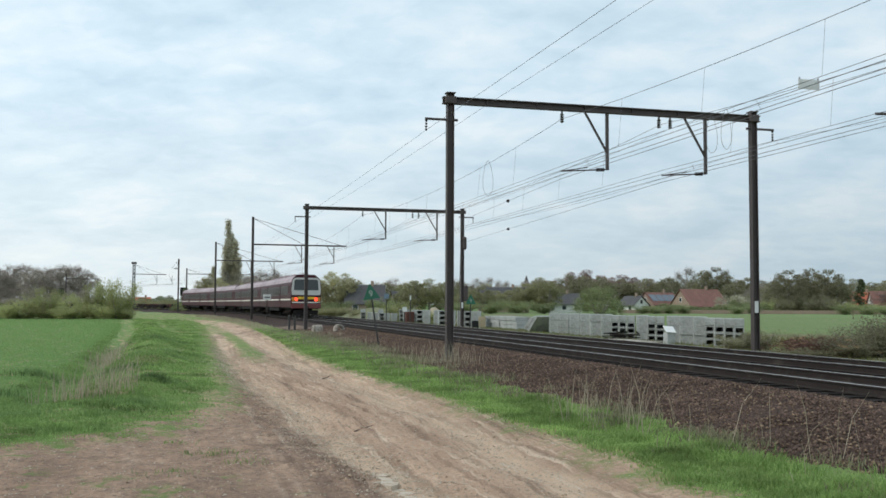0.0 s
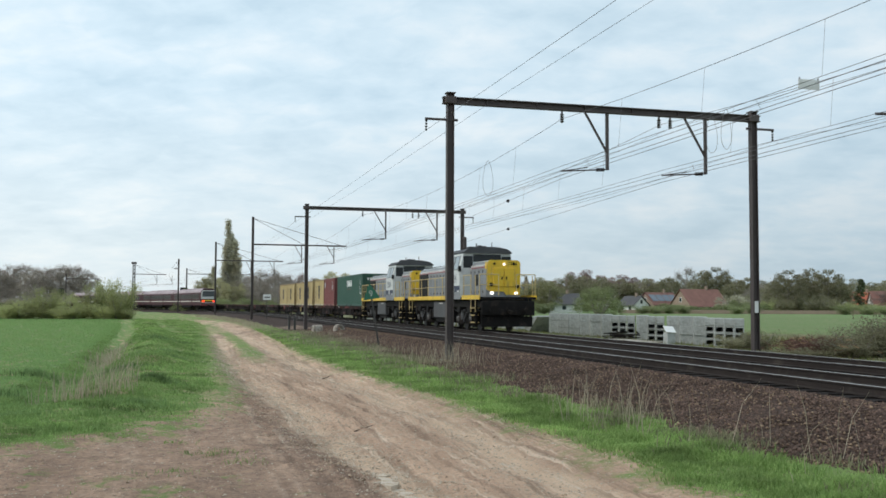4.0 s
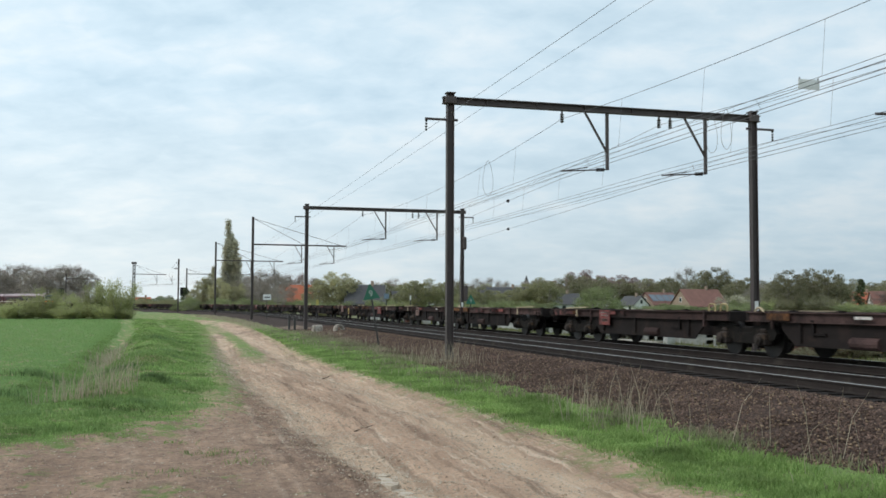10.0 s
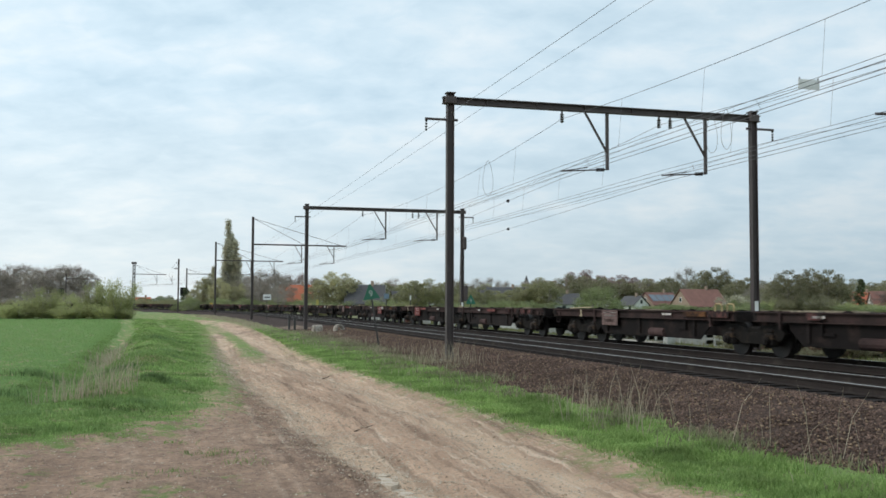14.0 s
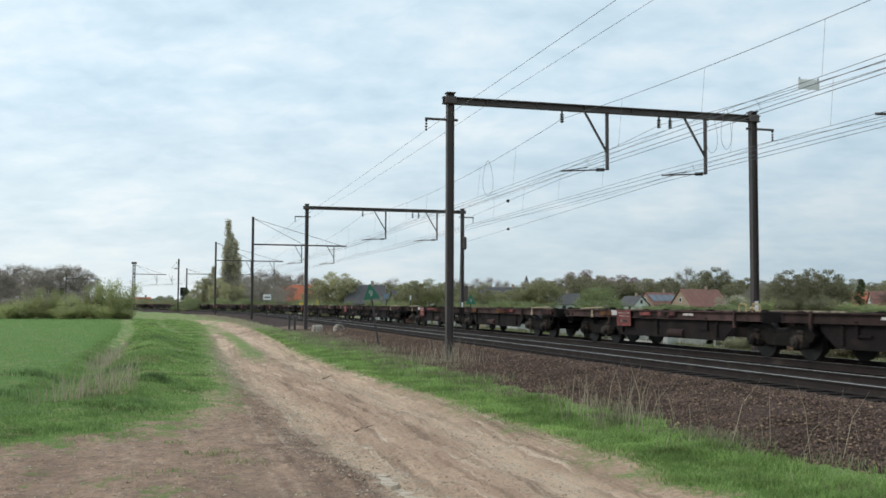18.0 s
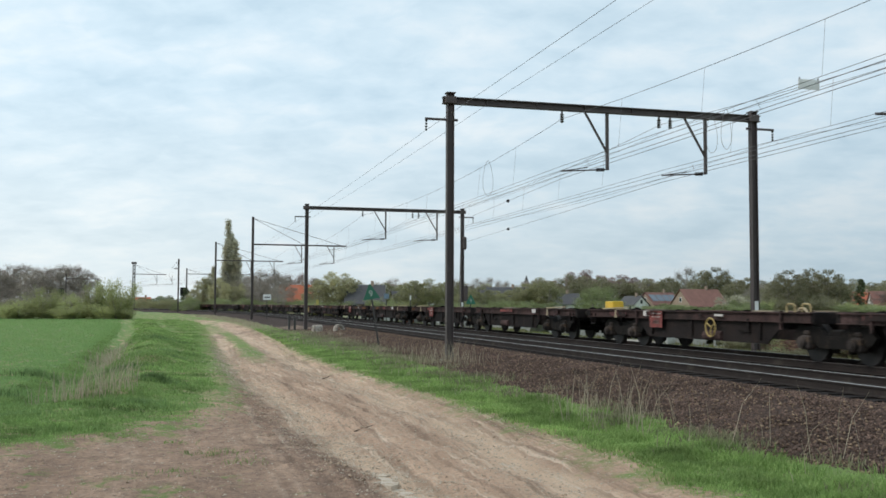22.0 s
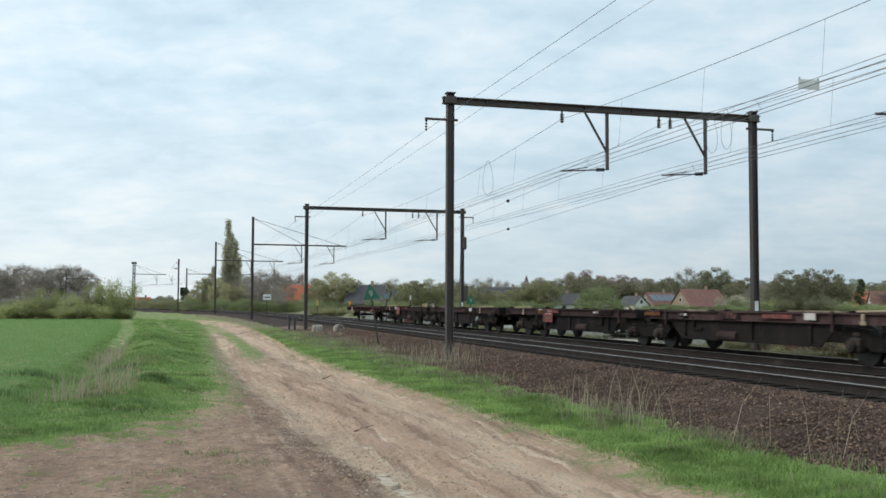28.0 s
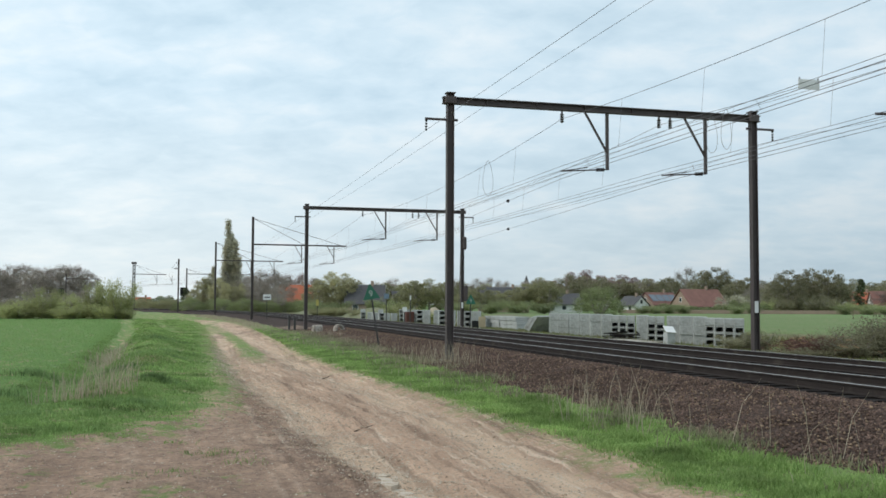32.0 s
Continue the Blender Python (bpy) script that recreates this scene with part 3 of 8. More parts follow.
def build_catenary():
    for s in PORTALS:
        portal(s, right_gear=(s > 60))
    cantilever_mast(109.3, OFF_N, 10.9, 7.86, 6.9)
    cantilever_mast(155.0, OFF_N, 10.85, 8.0, 6.9)
    cantilever_mast(199.0, OFF_N, 10.05, 8.1, -4.5, gear=False)
    cantilever_mast(238.0, OFF_F, 9.6, 8.3, 13.0, gear=False)
    cantilever_mast(243.5, OFF_N, 10.6, 8.2, 4.0, lattice=True)
    cantilever_mast(300.0, OFF_N, 9.6, 8.2, 6.0)


    # a support past the view whose arm holds the far track's wire
    t = cantilever_mast(18.8, OFF_F + 0.5, 7.6, 6.6, 6.9, gear=False)
    part("steady_arm", Geo().tube((OFF_F + 0.4, 0, 5.95), (3.55, 0, 5.72), 0.035, 6), M_mast, t)
    insulator(t, (4.6, 0, 5.78), (4.15, 0, 5.75), 0.07)


build_catenary()


def build_wires():
    """Each track's catenary: a messenger wire, two contact wires, droppers; feeders along the masts."""
    stops = [-46.0] + PORTALS + MASTS + [250.0, 300.0]
    for tr, c in (("near", 0.0), ("far", GAP_TRACKS)):
        t = thing("overhead_line", "overhead contact line of thin copper wires with droppers", "wire", "overhead lines", kind="structure")
        mes, con, drop, aux = Geo(), Geo(), Geo(), Geo()
        for i, (a, b) in enumerate(zip(stops, stops[1:])):
            n = 16 if a < 100 else 8
            L = b - a
            sag = 0.55 * L / 36
            pm, pc, pd, pa = [], [], [], []
            zig0, zig1 = (0.2, -0.2) if i % 2 else (-0.2, 0.2)
            for k in range(n + 1):
                f = k / n
                s = a + L * f
                zz = zig0 + (zig1 - zig0) * f
                m_ = on_track(s, c + 0.22, 7.40 - 4 * min(sag, 0.9) * f * (1 - f))
                k0 = on_track(s, c + 0.14 + zz * 0.3, 5.80 - 4 * 0.05 * f * (1 - f))
                k1 = on_track(s, c + 0.22 + zz * 0.6, 5.67)
                k2 = on_track(s, c + 0.30 + zz * 0.6, 5.55)
                pm.append(m_); pc.append(k1); pd.append(k2); pa.append(k0)
                if 0 < k < n and k % 2 == 0:
                    drop.tube(m_, k0, 0.0035, 4)
                elif 0 < k < n:
                    drop.tube(k0, k1 if k % 4 == 1 else k2, 0.0035, 4)
            mes.path(pm, 0.0075, 5); aux.path(pa, 0.0065, 5); con.path(pc, 0.0075, 5); con.path(pd, 0.0075, 5)
        part("messenger_wire", mes, M_wire, t)
        part("contact_wire", con, M_wire, t)
        part("auxiliary_wire", aux, M_wire, t)
        part("dropper_wire", drop, M_wire, t)
        # a wire leaving the run to be anchored at the next portal's far column, with an insulator in it
        way = [on_track(-6.4, c + 0.22, 5.46), on_track(29.6, c + 0.22, 5.44), on_track(PORTALS[2], OFF_F - 0.08, 7.2 if c == 0 else 5.6)]
        part("anchored_wire", Geo().path(way, 0.0075, 5), M_wire, t)
        f = 0.35 if c == 0 else 0.61
        p, q = way[1].lerp(way[2], f - 0.004), way[1].lerp(way[2], f + 0.004)
        part("wire_clamp", Geo().tube(p, q, 0.055, 8).tube(p.lerp(q, 0.3), p.lerp(q, 0.7), 0.075, 8), M_insul, t, "small dark insulator clamped in the wire")
    # loose jumper loops and small clamps
    for s, off, z, h, w_ in ((37.6, 0.25, 6.45, 0.72, 0.17), (28.2, 4.9, 6.9, 0.62, 0.16), (27.0, 4.7, 6.85, 0.64, 0.14)):
        g = Geo()
        for k in range(18):
            a0, a1 = 2 * math.pi * k / 18, 2 * math.pi * (k + 1) / 18
            g.tube(on_track(s, off + w_ * math.sin(a0) * (1.25 - 0.4 * math.cos(a0)), z + h * math.cos(a0)), on_track(s, off + w_ * math.sin(a1) * (1.25 - 0.4 * math.cos(a1)), z + h * math.cos(a1)), 0.006, 4)
        lp = thing("jumper_loop", "loose loop of thin wire hung in the overhead line", "wire", "jumper loops")
        part("loop_wire", g, M_wire, lp)
    t = thing("feeder_line", "thin feeder wires strung along the outer side of the masts", "wire", kind="structure")
    for off, z in ((OFF_N - 0.78, Z_BEAM - 0.98), (OFF_N + 1.35, Z_BEAM + 0.02), (OFF_F + 0.78, Z_BEAM - 0.75), (4.14, Z_BEAM - 0.5)):
        g = Geo()
        for a, b in zip(stops, stops[1:]):
            pts = []
            for k in range(9):
                f = k / 8
                pts.append(on_track(a + (b - a) * f, off, z - 4 * (0.05 if off < 0 else 0.45) * f * (1 - f)))
            g.path(pts, 0.0055, 5)
        part("feeder_wire", g, M_wire, t)


build_wires()

# ------------------------------------------------------------------ goods train
TRAIN_V, TRAIN_A = 20.3, 0.027


def travelled(t):
    return TRAIN_V * (t - 6) + TRAIN_A * (t - 6) ** 2


MOVERS = []


def wheel_mesh(r=0.46):
    g = Geo()
    g.disc((0, 0, 0), "y", r, 0.10, 24).disc((0, -0.06, 0), "y", r + 0.03, 0.03, 24).disc((0, 0.07, 0), "y", r * 0.35, 0.12, 12)
    return g.mesh("wheel")


def bogie_parts(parent, x, wb=1.8, r=0.46, box=(0.32, 0.28, 0.34), name="bogie"):
    """A two-axle bogie, its wheels, axles, side frames and axle boxes."""
    w_me, a_me = bogie_parts.wheels.get(r), bogie_parts.wheels.get("axle")
    if w_me is None:
        w_me = wheel_mesh(r)
        w_me.materials.append(M_wheel)
        bogie_parts.wheels[r] = w_me
    if a_me is None:
        a_me = Geo().tube((0, -0.95, 0), (0, 0.95, 0), 0.08, 10).mesh("axle")
        a_me.materials.append(M_bogie)
        bogie_parts.wheels["axle"] = a_me
    key = (wb, r)
    meshes = bogie_parts.frames.get(key)
    if meshes is None:
        side = Geo()
        side.prism([(-wb / 2 - 0.55, 0.62), (-wb / 2 - 0.3, 0.86), (-0.45, 0.80), (-0.3, 0.62), (0.3, 0.62), (0.45, 0.80), (wb / 2 + 0.3, 0.86), (wb / 2 + 0.55, 0.62), (wb / 2 + 0.42, 0.46), (wb / 2 - 0.30, 0.44), (0.5, 0.34), (-0.5, 0.34), (-wb / 2 + 0.30, 0.44), (-wb / 2 - 0.42, 0.46)], "y", -0.07, 0.07)
        for e in (-1, 1):
            for q in (-1, 1):
                side.tube((e * wb / 2 + q * 0.25, 0, 0.42), (e * wb / 2 + q * 0.25, 0, 0.66), 0.075, 8)
        tr = Geo().box((0, 0, 0.60), (0.5, 2.0, 0.34), bevel=0.04)
        bx = Geo().box((0, 0, 0), box, bevel=0.05).disc((0, -0.17, 0), "y", 0.14, 0.10, 12).disc((0, -0.23, 0), "y", 0.09, 0.05, 10).box((0, 0.02, 0.22), (0.22, 0.20, 0.12), bevel=0.04)
        brake = Geo().box((0, 0, 0.42), (0.10, 1.6, 0.16)).box((0, -0.75, 0.42), (0.16, 0.1, 0.4)).box((0, 0.75, 0.42), (0.16, 0.1, 0.4))
        meshes = [q.mesh(nm) for q, nm in ((side, "side_frame"), (tr, "transom"), (bx, "axle_box"), (brake, "brake_beam"))]
        for q in meshes:
            q.materials.append(M_axle if q.name.startswith("axle_box") else M_bogie)
        bogie_parts.frames[key] = meshes
    side, tr, bx, brake = meshes
    b = part(name, tr, None, parent, m=pose(x, 0, 0))
    for y in (-1.0, 1.0):
        part("side_frame", side, None, b, m=pose(0, y, 0))
        for e in (-1, 1):
            part("axle_box", bx, None, b, m=pose(e * wb / 2, y * 1.06, r, 0, 0, 0 if y < 0 else 180))
            part("wheel", w_me, None, b, m=pose(e * wb / 2, y * 0.755, r, 0, 0, 0 if y > 0 else 180))
    for e in (-1, 1):
        part("axle", a_me, None, b, m=pose(e * wb / 2, 0, r))
        part("brake_beam", brake, None, b, m=pose(e * 0.28 * wb / 1.8, 0, 0))
    return b


bogie_parts.wheels, bogie_parts.frames = {}, {}


def buffers(parent, x, sgn, z=1.02):
    for y in (-0.875, 0.875):
        part("buffer", Geo().tube((x, y, z), (x + sgn * 0.45, y, z), 0.10, 10).tube((x + sgn * 0.45, y, z), (x + sgn * 0.5, y, z), 0.22, 14), M_bogie, parent)
    part("coupling", Geo().beam((x, 0, z - 0.05), (x + sgn * 0.5, 0, z - 0.12), 0.12, 0.16), M_bogie, parent)


DECK = 1.165
LABEL_W = "dark grimy articulated container flat wagon, empty, with fish-belly sills"


def container_wagon():
    """An articulated three-bogie flat wagon for containers; x forward, 27 m long."""
    t = thing("container_wagon", LABEL_W, "wagon", "goods train wagons")
    for e in (-1, 1):
        x0, x1 = e * 0.45, e * 13.1
        xc, L = (x0 + x1) / 2, abs(x1 - x0)
        fr = Geo()
        for k in range(9):
            x = x0 + (x1 - x0) * (k + 0.5) / 9
            fr.box((x, 0, DECK - 0.13), (0.16, 2.3, 0.16))
        fr.box((x0, 0, DECK - 0.14), (0.14, 2.5, 0.26)).box((x1, 0, DECK - 0.15), (0.18, 2.55, 0.30))
        f = part("section_frame", fr, M_frame, t)
        for y in (-1.25, 1.25):
            g = Geo().box((xc, y, DECK - 0.02), (L, 0.14, 0.03)).box((xc, y * 0.985, DECK - 0.13), (L, 0.03, 0.21)).box((xc, y, DECK - 0.245), (L, 0.12, 0.02))
            part("side_sill", g, M_sill, f)
            # fish belly between the bogies
            a, b = e * 1.75, e * 9.3
            g = Geo().prism([(a, DECK - 0.2), (b, DECK - 0.2), (b - e * 0.1, 0.72), (b - e * 0.6, 0.36), (a + e * 0.6, 0.36), (a + e * 0.1, 0.72)], "y", y * 0.94 - 0.02, y * 0.94 + 0.02)
            part("fish_belly_sill", g, M_frame, f)
        part("centre_sill", Geo().box((xc, 0, 0.88), (L, 0.5, 0.34)), M_frame, f)
        part("deck_panel", Geo().box((e * 12.0, 0, DECK - 0.035), (2.0, 2.2, 0.03)).box((e * 2.0, 0, DECK - 0.035), (2.4, 2.2, 0.03)), M_frame, f)
        for x in (1.0, 3.9, 6.9, 9.9, 12.8):
            for y in (-1.13, 1.13):
                part("container_spigot", Geo().box((e * x, y, DECK), (0.18, 0.2, 0.03)).box((e * x, y - 0.02, DECK + 0.015), (0.12, 0.08, 0.03)), M_frame, f)
        part("brake_reservoir", Geo().tube((e * 4.4, -1.16, 0.50), (e * 5.3, -1.16, 0.50), 0.14, 12), M_sill, f, "dull red air reservoir")
        part("brake_lever", Geo().box((e * 3.1, -1.24, 0.80), (0.10, 0.05, 0.36)).box((e * 3.3, -1.22, 0.66), (0.5, 0.05, 0.06)), M_frame, f)
        part("brake_pipe", Geo().path([(e * 0.6, -1.16, 0.92), (e * 6.5, -1.16, 0.90), (e * 9.2, -1.1, 0.98), (e * 13.0, -1.1, 0.98)], 0.025, 5), M_frame, f)
        for x in (2.6, 6.0, 8.4):
            part("gusset", Geo().prism([(e * x - 0.06, DECK - 0.25), (e * x + 0.06, DECK - 0.25), (e * x + 0.04, 0.44), (e * x - 0.04, 0.44)], "y", -1.25, -1.02), M_frame, f)
        part("step_iron", Geo().box((e * 12.7, -1.28, 0.68), (0.34, 0.05, 0.04)).box((e * 12.55, -1.28, 0.85), (0.03, 0.04, 0.36)).box((e * 12.85, -1.28, 0.85), (0.03, 0.04, 0.36)), M_frame, f)
        part("stanchion", Geo().box((e * 9.3, -1.30, DECK - 0.2), (0.07, 0.06, 0.46)).box((e * 1.6, -1.30, DECK - 0.2), (0.07, 0.06, 0.46)), M_sill, f)
        buffers(f, e * 13.2, e)
    for x in (10.75, 0, -10.75):
        bogie_parts(t, x)
    return t


M_patch = mat("flaking_dull_red_paint", (0.125, 0.052, 0.048), 0.85, 0, 0.5, 2.5, 30, 0.1, (0.03, 0.022, 0.02), 0.8, 4, rand=0.4, spec=0.15)
M_rust = mat("orange_brown_rust", (0.16, 0.075, 0.035), 0.9, 0, 0.4, 3, 30, 0.2, (0.05, 0.03, 0.022), 0.6, 4, spec=0.1)
M_chalk = mat("scuffed_chalky_pink", (0.36, 0.25, 0.22), 0.85, 0, 0.4, 5, 30, 0.1, (0.12, 0.07, 0.06), 0.6, 6)
M_board = mat("weathered_deck_board", (0.26, 0.215, 0.15), 0.9, 0, 0.3, 1.5, 30, 0.2, (0.10, 0.085, 0.065), 0.5, 2, rand=0.4)


M_hoop = mat("ochre_hoop_paint", (0.44, 0.33, 0.16), 0.7, 0, 0.3, 5, 30, 0.1, (0.16, 0.09, 0.05), 0.4, 6)
M_paleboard = mat("faded_pinkish_board", (0.27, 0.175, 0.155), 0.85, 0, 0.4, 4, 30, 0.1, (0.12, 0.085, 0.075), 0.55, 5, rand=0.3, spec=0.2)


def dress_wagon(t, i):
    """What sets the wagons apart: plates, bars, hand wheels."""
    rnd = random.Random(40 + i)
    y = -1.345
    def plate(name, x, w, h, m, z=None, lab=""):
        part(name, Geo().box((x, y, (DECK - 0.11) if z is None else z), (w, 0.016, h)), m, t, lab)
    for e in (-1, 1):
        if rnd.random() < 0.8:
            plate("lettering_panel", e * rnd.uniform(5.2, 8.6), rnd.choice((0.7, 1.2, 1.6)), 0.10, M_redplate, lab="faded red panel")
        if rnd.random() < 0.7:
            plate("lettering_bar", e * rnd.uniform(2.6, 5.0), rnd.uniform(0.3, 0.6), 0.06, M_whiteplate, lab="chalky white lettering bar")
        if e < 0 or rnd.random() < 0.6:
            x = e * rnd.uniform(10.7, 11.2)
            part("hinged_bar", Geo().beam((x - 0.75, -1.25, DECK + 0.03), (x + 0.75, -1.05, DECK + 0.075), 0.10, 0.035).box((x - 0.45 * e, -1.36, DECK - 0.14), (0.07, 0.03, 0.24)).box((x - 0.45 * e, -1.36, DECK - 0.22), (0.16, 0.03, 0.08)), M_beige, t, "pale beige hinged bar")
        if (e < 0 and i > 1) or rnd.random() < 0.15:
            x, w_ = e * rnd.uniform(7.75, 8.2), rnd.choice((0.8, 1.0, 1.2))
            plate("end_board", x, w_, 0.50, rnd.choice((M_redplate, M_redplate, M_paleboard)), DECK - 0.27, "red board with pale lettering bars")
            for z, q in ((-0.10, 0.8), (-0.20, 0.7), (-0.36, 0.55)):
                plate("lettering_bar", x + 0.02, w_ * q, 0.035 if z > -0.3 else 0.11, M_whiteplate if z > -0.3 else M_chalk, DECK + z)
                t.children[-1].location.y -= 0.012
        for k in range(rnd.randint(2, 4)):
            plate("paint_patch", e * rnd.uniform(0.8, 12.6), rnd.uniform(0.25, 1.3), rnd.uniform(0.08, 0.19), rnd.choice((M_patch, M_patch, M_rust)), DECK - 0.12 + rnd.uniform(-.02, .03), "faded flaking paint patch")
            t.children[-1].location.y = 0.008 + 0.002 * k
        for k in range(rnd.randint(1, 3)):
            x = e * rnd.uniform(0.9, 12.4)
            part("deck_board", Geo().box((x, -1.12 + rnd.uniform(0, .2), DECK + 0.015), (rnd.uniform(0.6, 1.9), 0.13, 0.035)), M_board, t, "weathered pale deck board")
        if e < 0 and (i % 3 == 0 or rnd.random() < 0.2):
            for x in (0.55, 1.15):
                g = Geo().path([(e * x, -1.22, DECK - 0.02), (e * x, -1.22, DECK + 0.14), (e * (x + 0.05), -1.22, DECK + 0.19), (e * (x + 0.28), -1.22, DECK + 0.19), (e * (x + 0.33), -1.22, DECK + 0.14), (e * (x + 0.33), -1.22, DECK - 0.02)], 0.022, 6)
                part("grab_hoop", g, M_hoop, t, "ochre bent grab hoop")
        if rnd.random() < 0.35:
            plate("white_plate", e * rnd.uniform(8.5, 9.2), 0.42, 0.16, M_whiteplate, DECK - 0.10, "white plate")
        if rnd.random() < 0.3:
            x = e * 0.9
            g = Geo()
            for k in range(8):
                a0, a1 = math.pi * k / 8, math.pi * (k + 1) / 8
                g.tube((x + 0.22 * math.cos(a0), -1.2, DECK - 0.12 + 0.22 * math.sin(a0)), (x + 0.22 * math.cos(a1), -1.2, DECK - 0.12 + 0.22 * math.sin(a1)), 0.03, 5)
            part("coupling_hoop", g, M_beige, t, "pale curved hoop")
    if i in (2, 5, 12, 15):
        x = {2: 5.65, 12: -4.75}.get(i, -4.8)
        g = Geo()
        for k in range(20):
            a0, a1 = 2 * math.pi * k / 20, 2 * math.pi * (k + 1) / 20
            g.tube((x + 0.25 * math.cos(a0), -1.36, 0.72 + 0.25 * math.sin(a0)), (x + 0.25 * math.cos(a1), -1.36, 0.72 + 0.25 * math.sin(a1)), 0.024, 5)
        for k in range(3):
            a0 = 2 * math.pi * k / 3 + 0.5
            g.tube((x, -1.34, 0.72), (x + 0.25 * math.cos(a0), -1.36, 0.72 + 0.25 * math.sin(a0)), 0.02, 5)
        part("hand_wheel", g, mat("ochre_hand_wheel", (0.42, 0.30, 0.10), 0.6), t, "ochre hand brake wheel")
    if i == 12:
        part("yellow_box", Geo().box((-11.8, -0.9, DECK + 0.15), (0.62, 0.4, 0.26), bevel=0.02), M_yellow, t, "bright yellow box on the deck")


M_corr = {
    "green": mat("green_container_paint", (0.028, 0.088, 0.062), 0.6, 0, 0.12, 0.7, 20, 0.05, (0.06, 0.12, 0.09), 0.3, 0.8, streak=True),
    "red": mat("brick_red_container_paint", (0.205, 0.064, 0.060), 0.65, 0, 0.14, 0.7, 20, 0.05, (0.17, 0.07, 0.06), 0.3, 0.8, streak=True),
    "yellow": mat("ochre_container_paint", (0.475, 0.365, 0.175), 0.65, 0, 0.12, 0.8, 20, 0.05, (0.33, 0.225, 0.105), 0.30, 0.9, rand=0.07, streak=True),
}


M_post = {
    "green": M_corr["green"], "red": M_corr["red"],
    "yellow": mat("rust_streaked_ochre_frame", (0.43, 0.315, 0.145), 0.7, 0, 0.2, 1.0, 20, 0.1, (0.15, 0.070, 0.035), 0.55, 1.6, rand=0.1, streak=True),
}
M_lowrail = {"green": M_corr["green"], "red": M_corr["red"], "yellow": mat("faded_cream_container_rail", (0.50, 0.43, 0.29), 0.7, 0, 0.15, 2.0, 20, 0.05, (0.20, 0.12, 0.07), 0.35, 2.5)}
# near-black plates paint the shade inside the pocket openings
M_pocket = mat("forklift_pocket_shade", (0.012, 0.010, 0.009), 0.9)


def container(color, L, label):
    """A corrugated freight container; x forward, base at z = 0."""
    h, w = 2.591, 2.438
    M = M_corr[color]
    t = thing("freight_container", label, "container", "freight containers")
    t["deck"] = DECK + 0.01
    rails = Geo()
    for y in (-w / 2 + 0.05, w / 2 - 0.05):
        rails.box((0, y, h - 0.06), (L, 0.10, 0.12))
        low = part("bottom_rail", Geo().box((0, y, 0.08), (L - 0.29, 0.10, 0.16)), M_lowrail[color], t)
        for x in (-1.03, 1.03):
            part("forklift_pocket", Geo().box((x, y + math.copysign(0.052, y), 0.075), (0.36, 0.008, 0.115)), M_pocket, low, "forklift pocket opening, its shade painted as a dark plate")
        for k in range(int(L / 0.30)):
            part("roof_rib", Geo().box((-L / 2 + 0.25 + k * 0.30, y * 0.93, h - 0.005), (0.15, 0.16, 0.03)), M_post[color], t) if color == "yellow" else None
        for x in (-L / 2 + 0.07, L / 2 - 0.07):
            rails.box((x, y, h / 2), (0.14, 0.12, h))
    for x in (-L / 2 + 0.05, L / 2 - 0.05):
        rails.box((x, 0, 0.09), (0.10, w, 0.18)).box((x, 0, h - 0.06), (0.10, w, 0.12))
    part("corner_frame", rails, M_post[color], t, "rust-streaked corner posts and rails" if color == "yellow" else "")
    for x in (-L / 2 + 0.085, L / 2 - 0.085):
        for y in (-w / 2 + 0.075, w / 2 - 0.075):
            for z in (0.06, h - 0.06):
                part("corner_casting", Geo().box((x, y, z), (0.182, 0.166, 0.126), bevel=0.012), M, t)
    n = max(8, round((L - 0.3) / 0.278))
    pitch = (L - 0.28) / n
    for sgn in (-1, 1):
        y0, y1 = sgn * (w / 2 - 0.012), sgn * (w / 2 - 0.050)
        prof = []
        for k in range(n):
            x = -L / 2 + 0.14 + k * pitch
            prof += [(x, y0), (x + pitch * 0.30, y0), (x + pitch * 0.5, y1), (x + pitch * 0.80, y1)]
        prof.append((L / 2 - 0.14, y0))
        g = Geo()
        m_ = len(prof)
        g.v = [(a, b, 0.15) for a, b in prof] + [(a, b, h - 0.11) for a, b in prof]
        g.f = [(k, k + 1, m_ + k + 1, m_ + k) for k in range(m_ - 1)]
        part("corrugated_side", g, M, t)
    part("roof_panel", Geo().box((0, 0, h - 0.04), (L - 0.1, w - 0.1, 0.04)), M, t)
    # front end corrugated, rear end with two doors and lock rods
    xo, edge = L / 2 - 0.10, []
    for k in range(8):
        y0 = -w / 2 + 0.14 + k * 0.285
        edge += [(xo + 0.03, y0), (xo + 0.06, y0 + 0.03), (xo + 0.06, y0 + 0.14), (xo + 0.03, y0 + 0.17)]
    g = Geo().prism(edge + [(xo, w / 2 - 0.1), (xo, -w / 2 + 0.1)], "z", 0.15, h - 0.11)
    part("end_wall", g, M_post[color], t)
    for y in (-0.575, 0.575):
        d = part("door_leaf", Geo().box((-L / 2 + 0.05, y, h / 2), (0.05, 1.12, h - 0.3)), M, t)
        for q in (-0.28, 0.28):
            part("lock_rod", Geo().tube((-L / 2 + 0.0, y + q, 0.12), (-L / 2 + 0.0, y + q, h - 0.12), 0.02, 6), M_wheel, d)
    return t


M_navy = mat("dark_blue_print", (0.026, 0.028, 0.045), 0.65)
M_print = mat("white_print", (0.72, 0.74, 0.72), 0.6, 0, 0.1, 6, 30, 0)


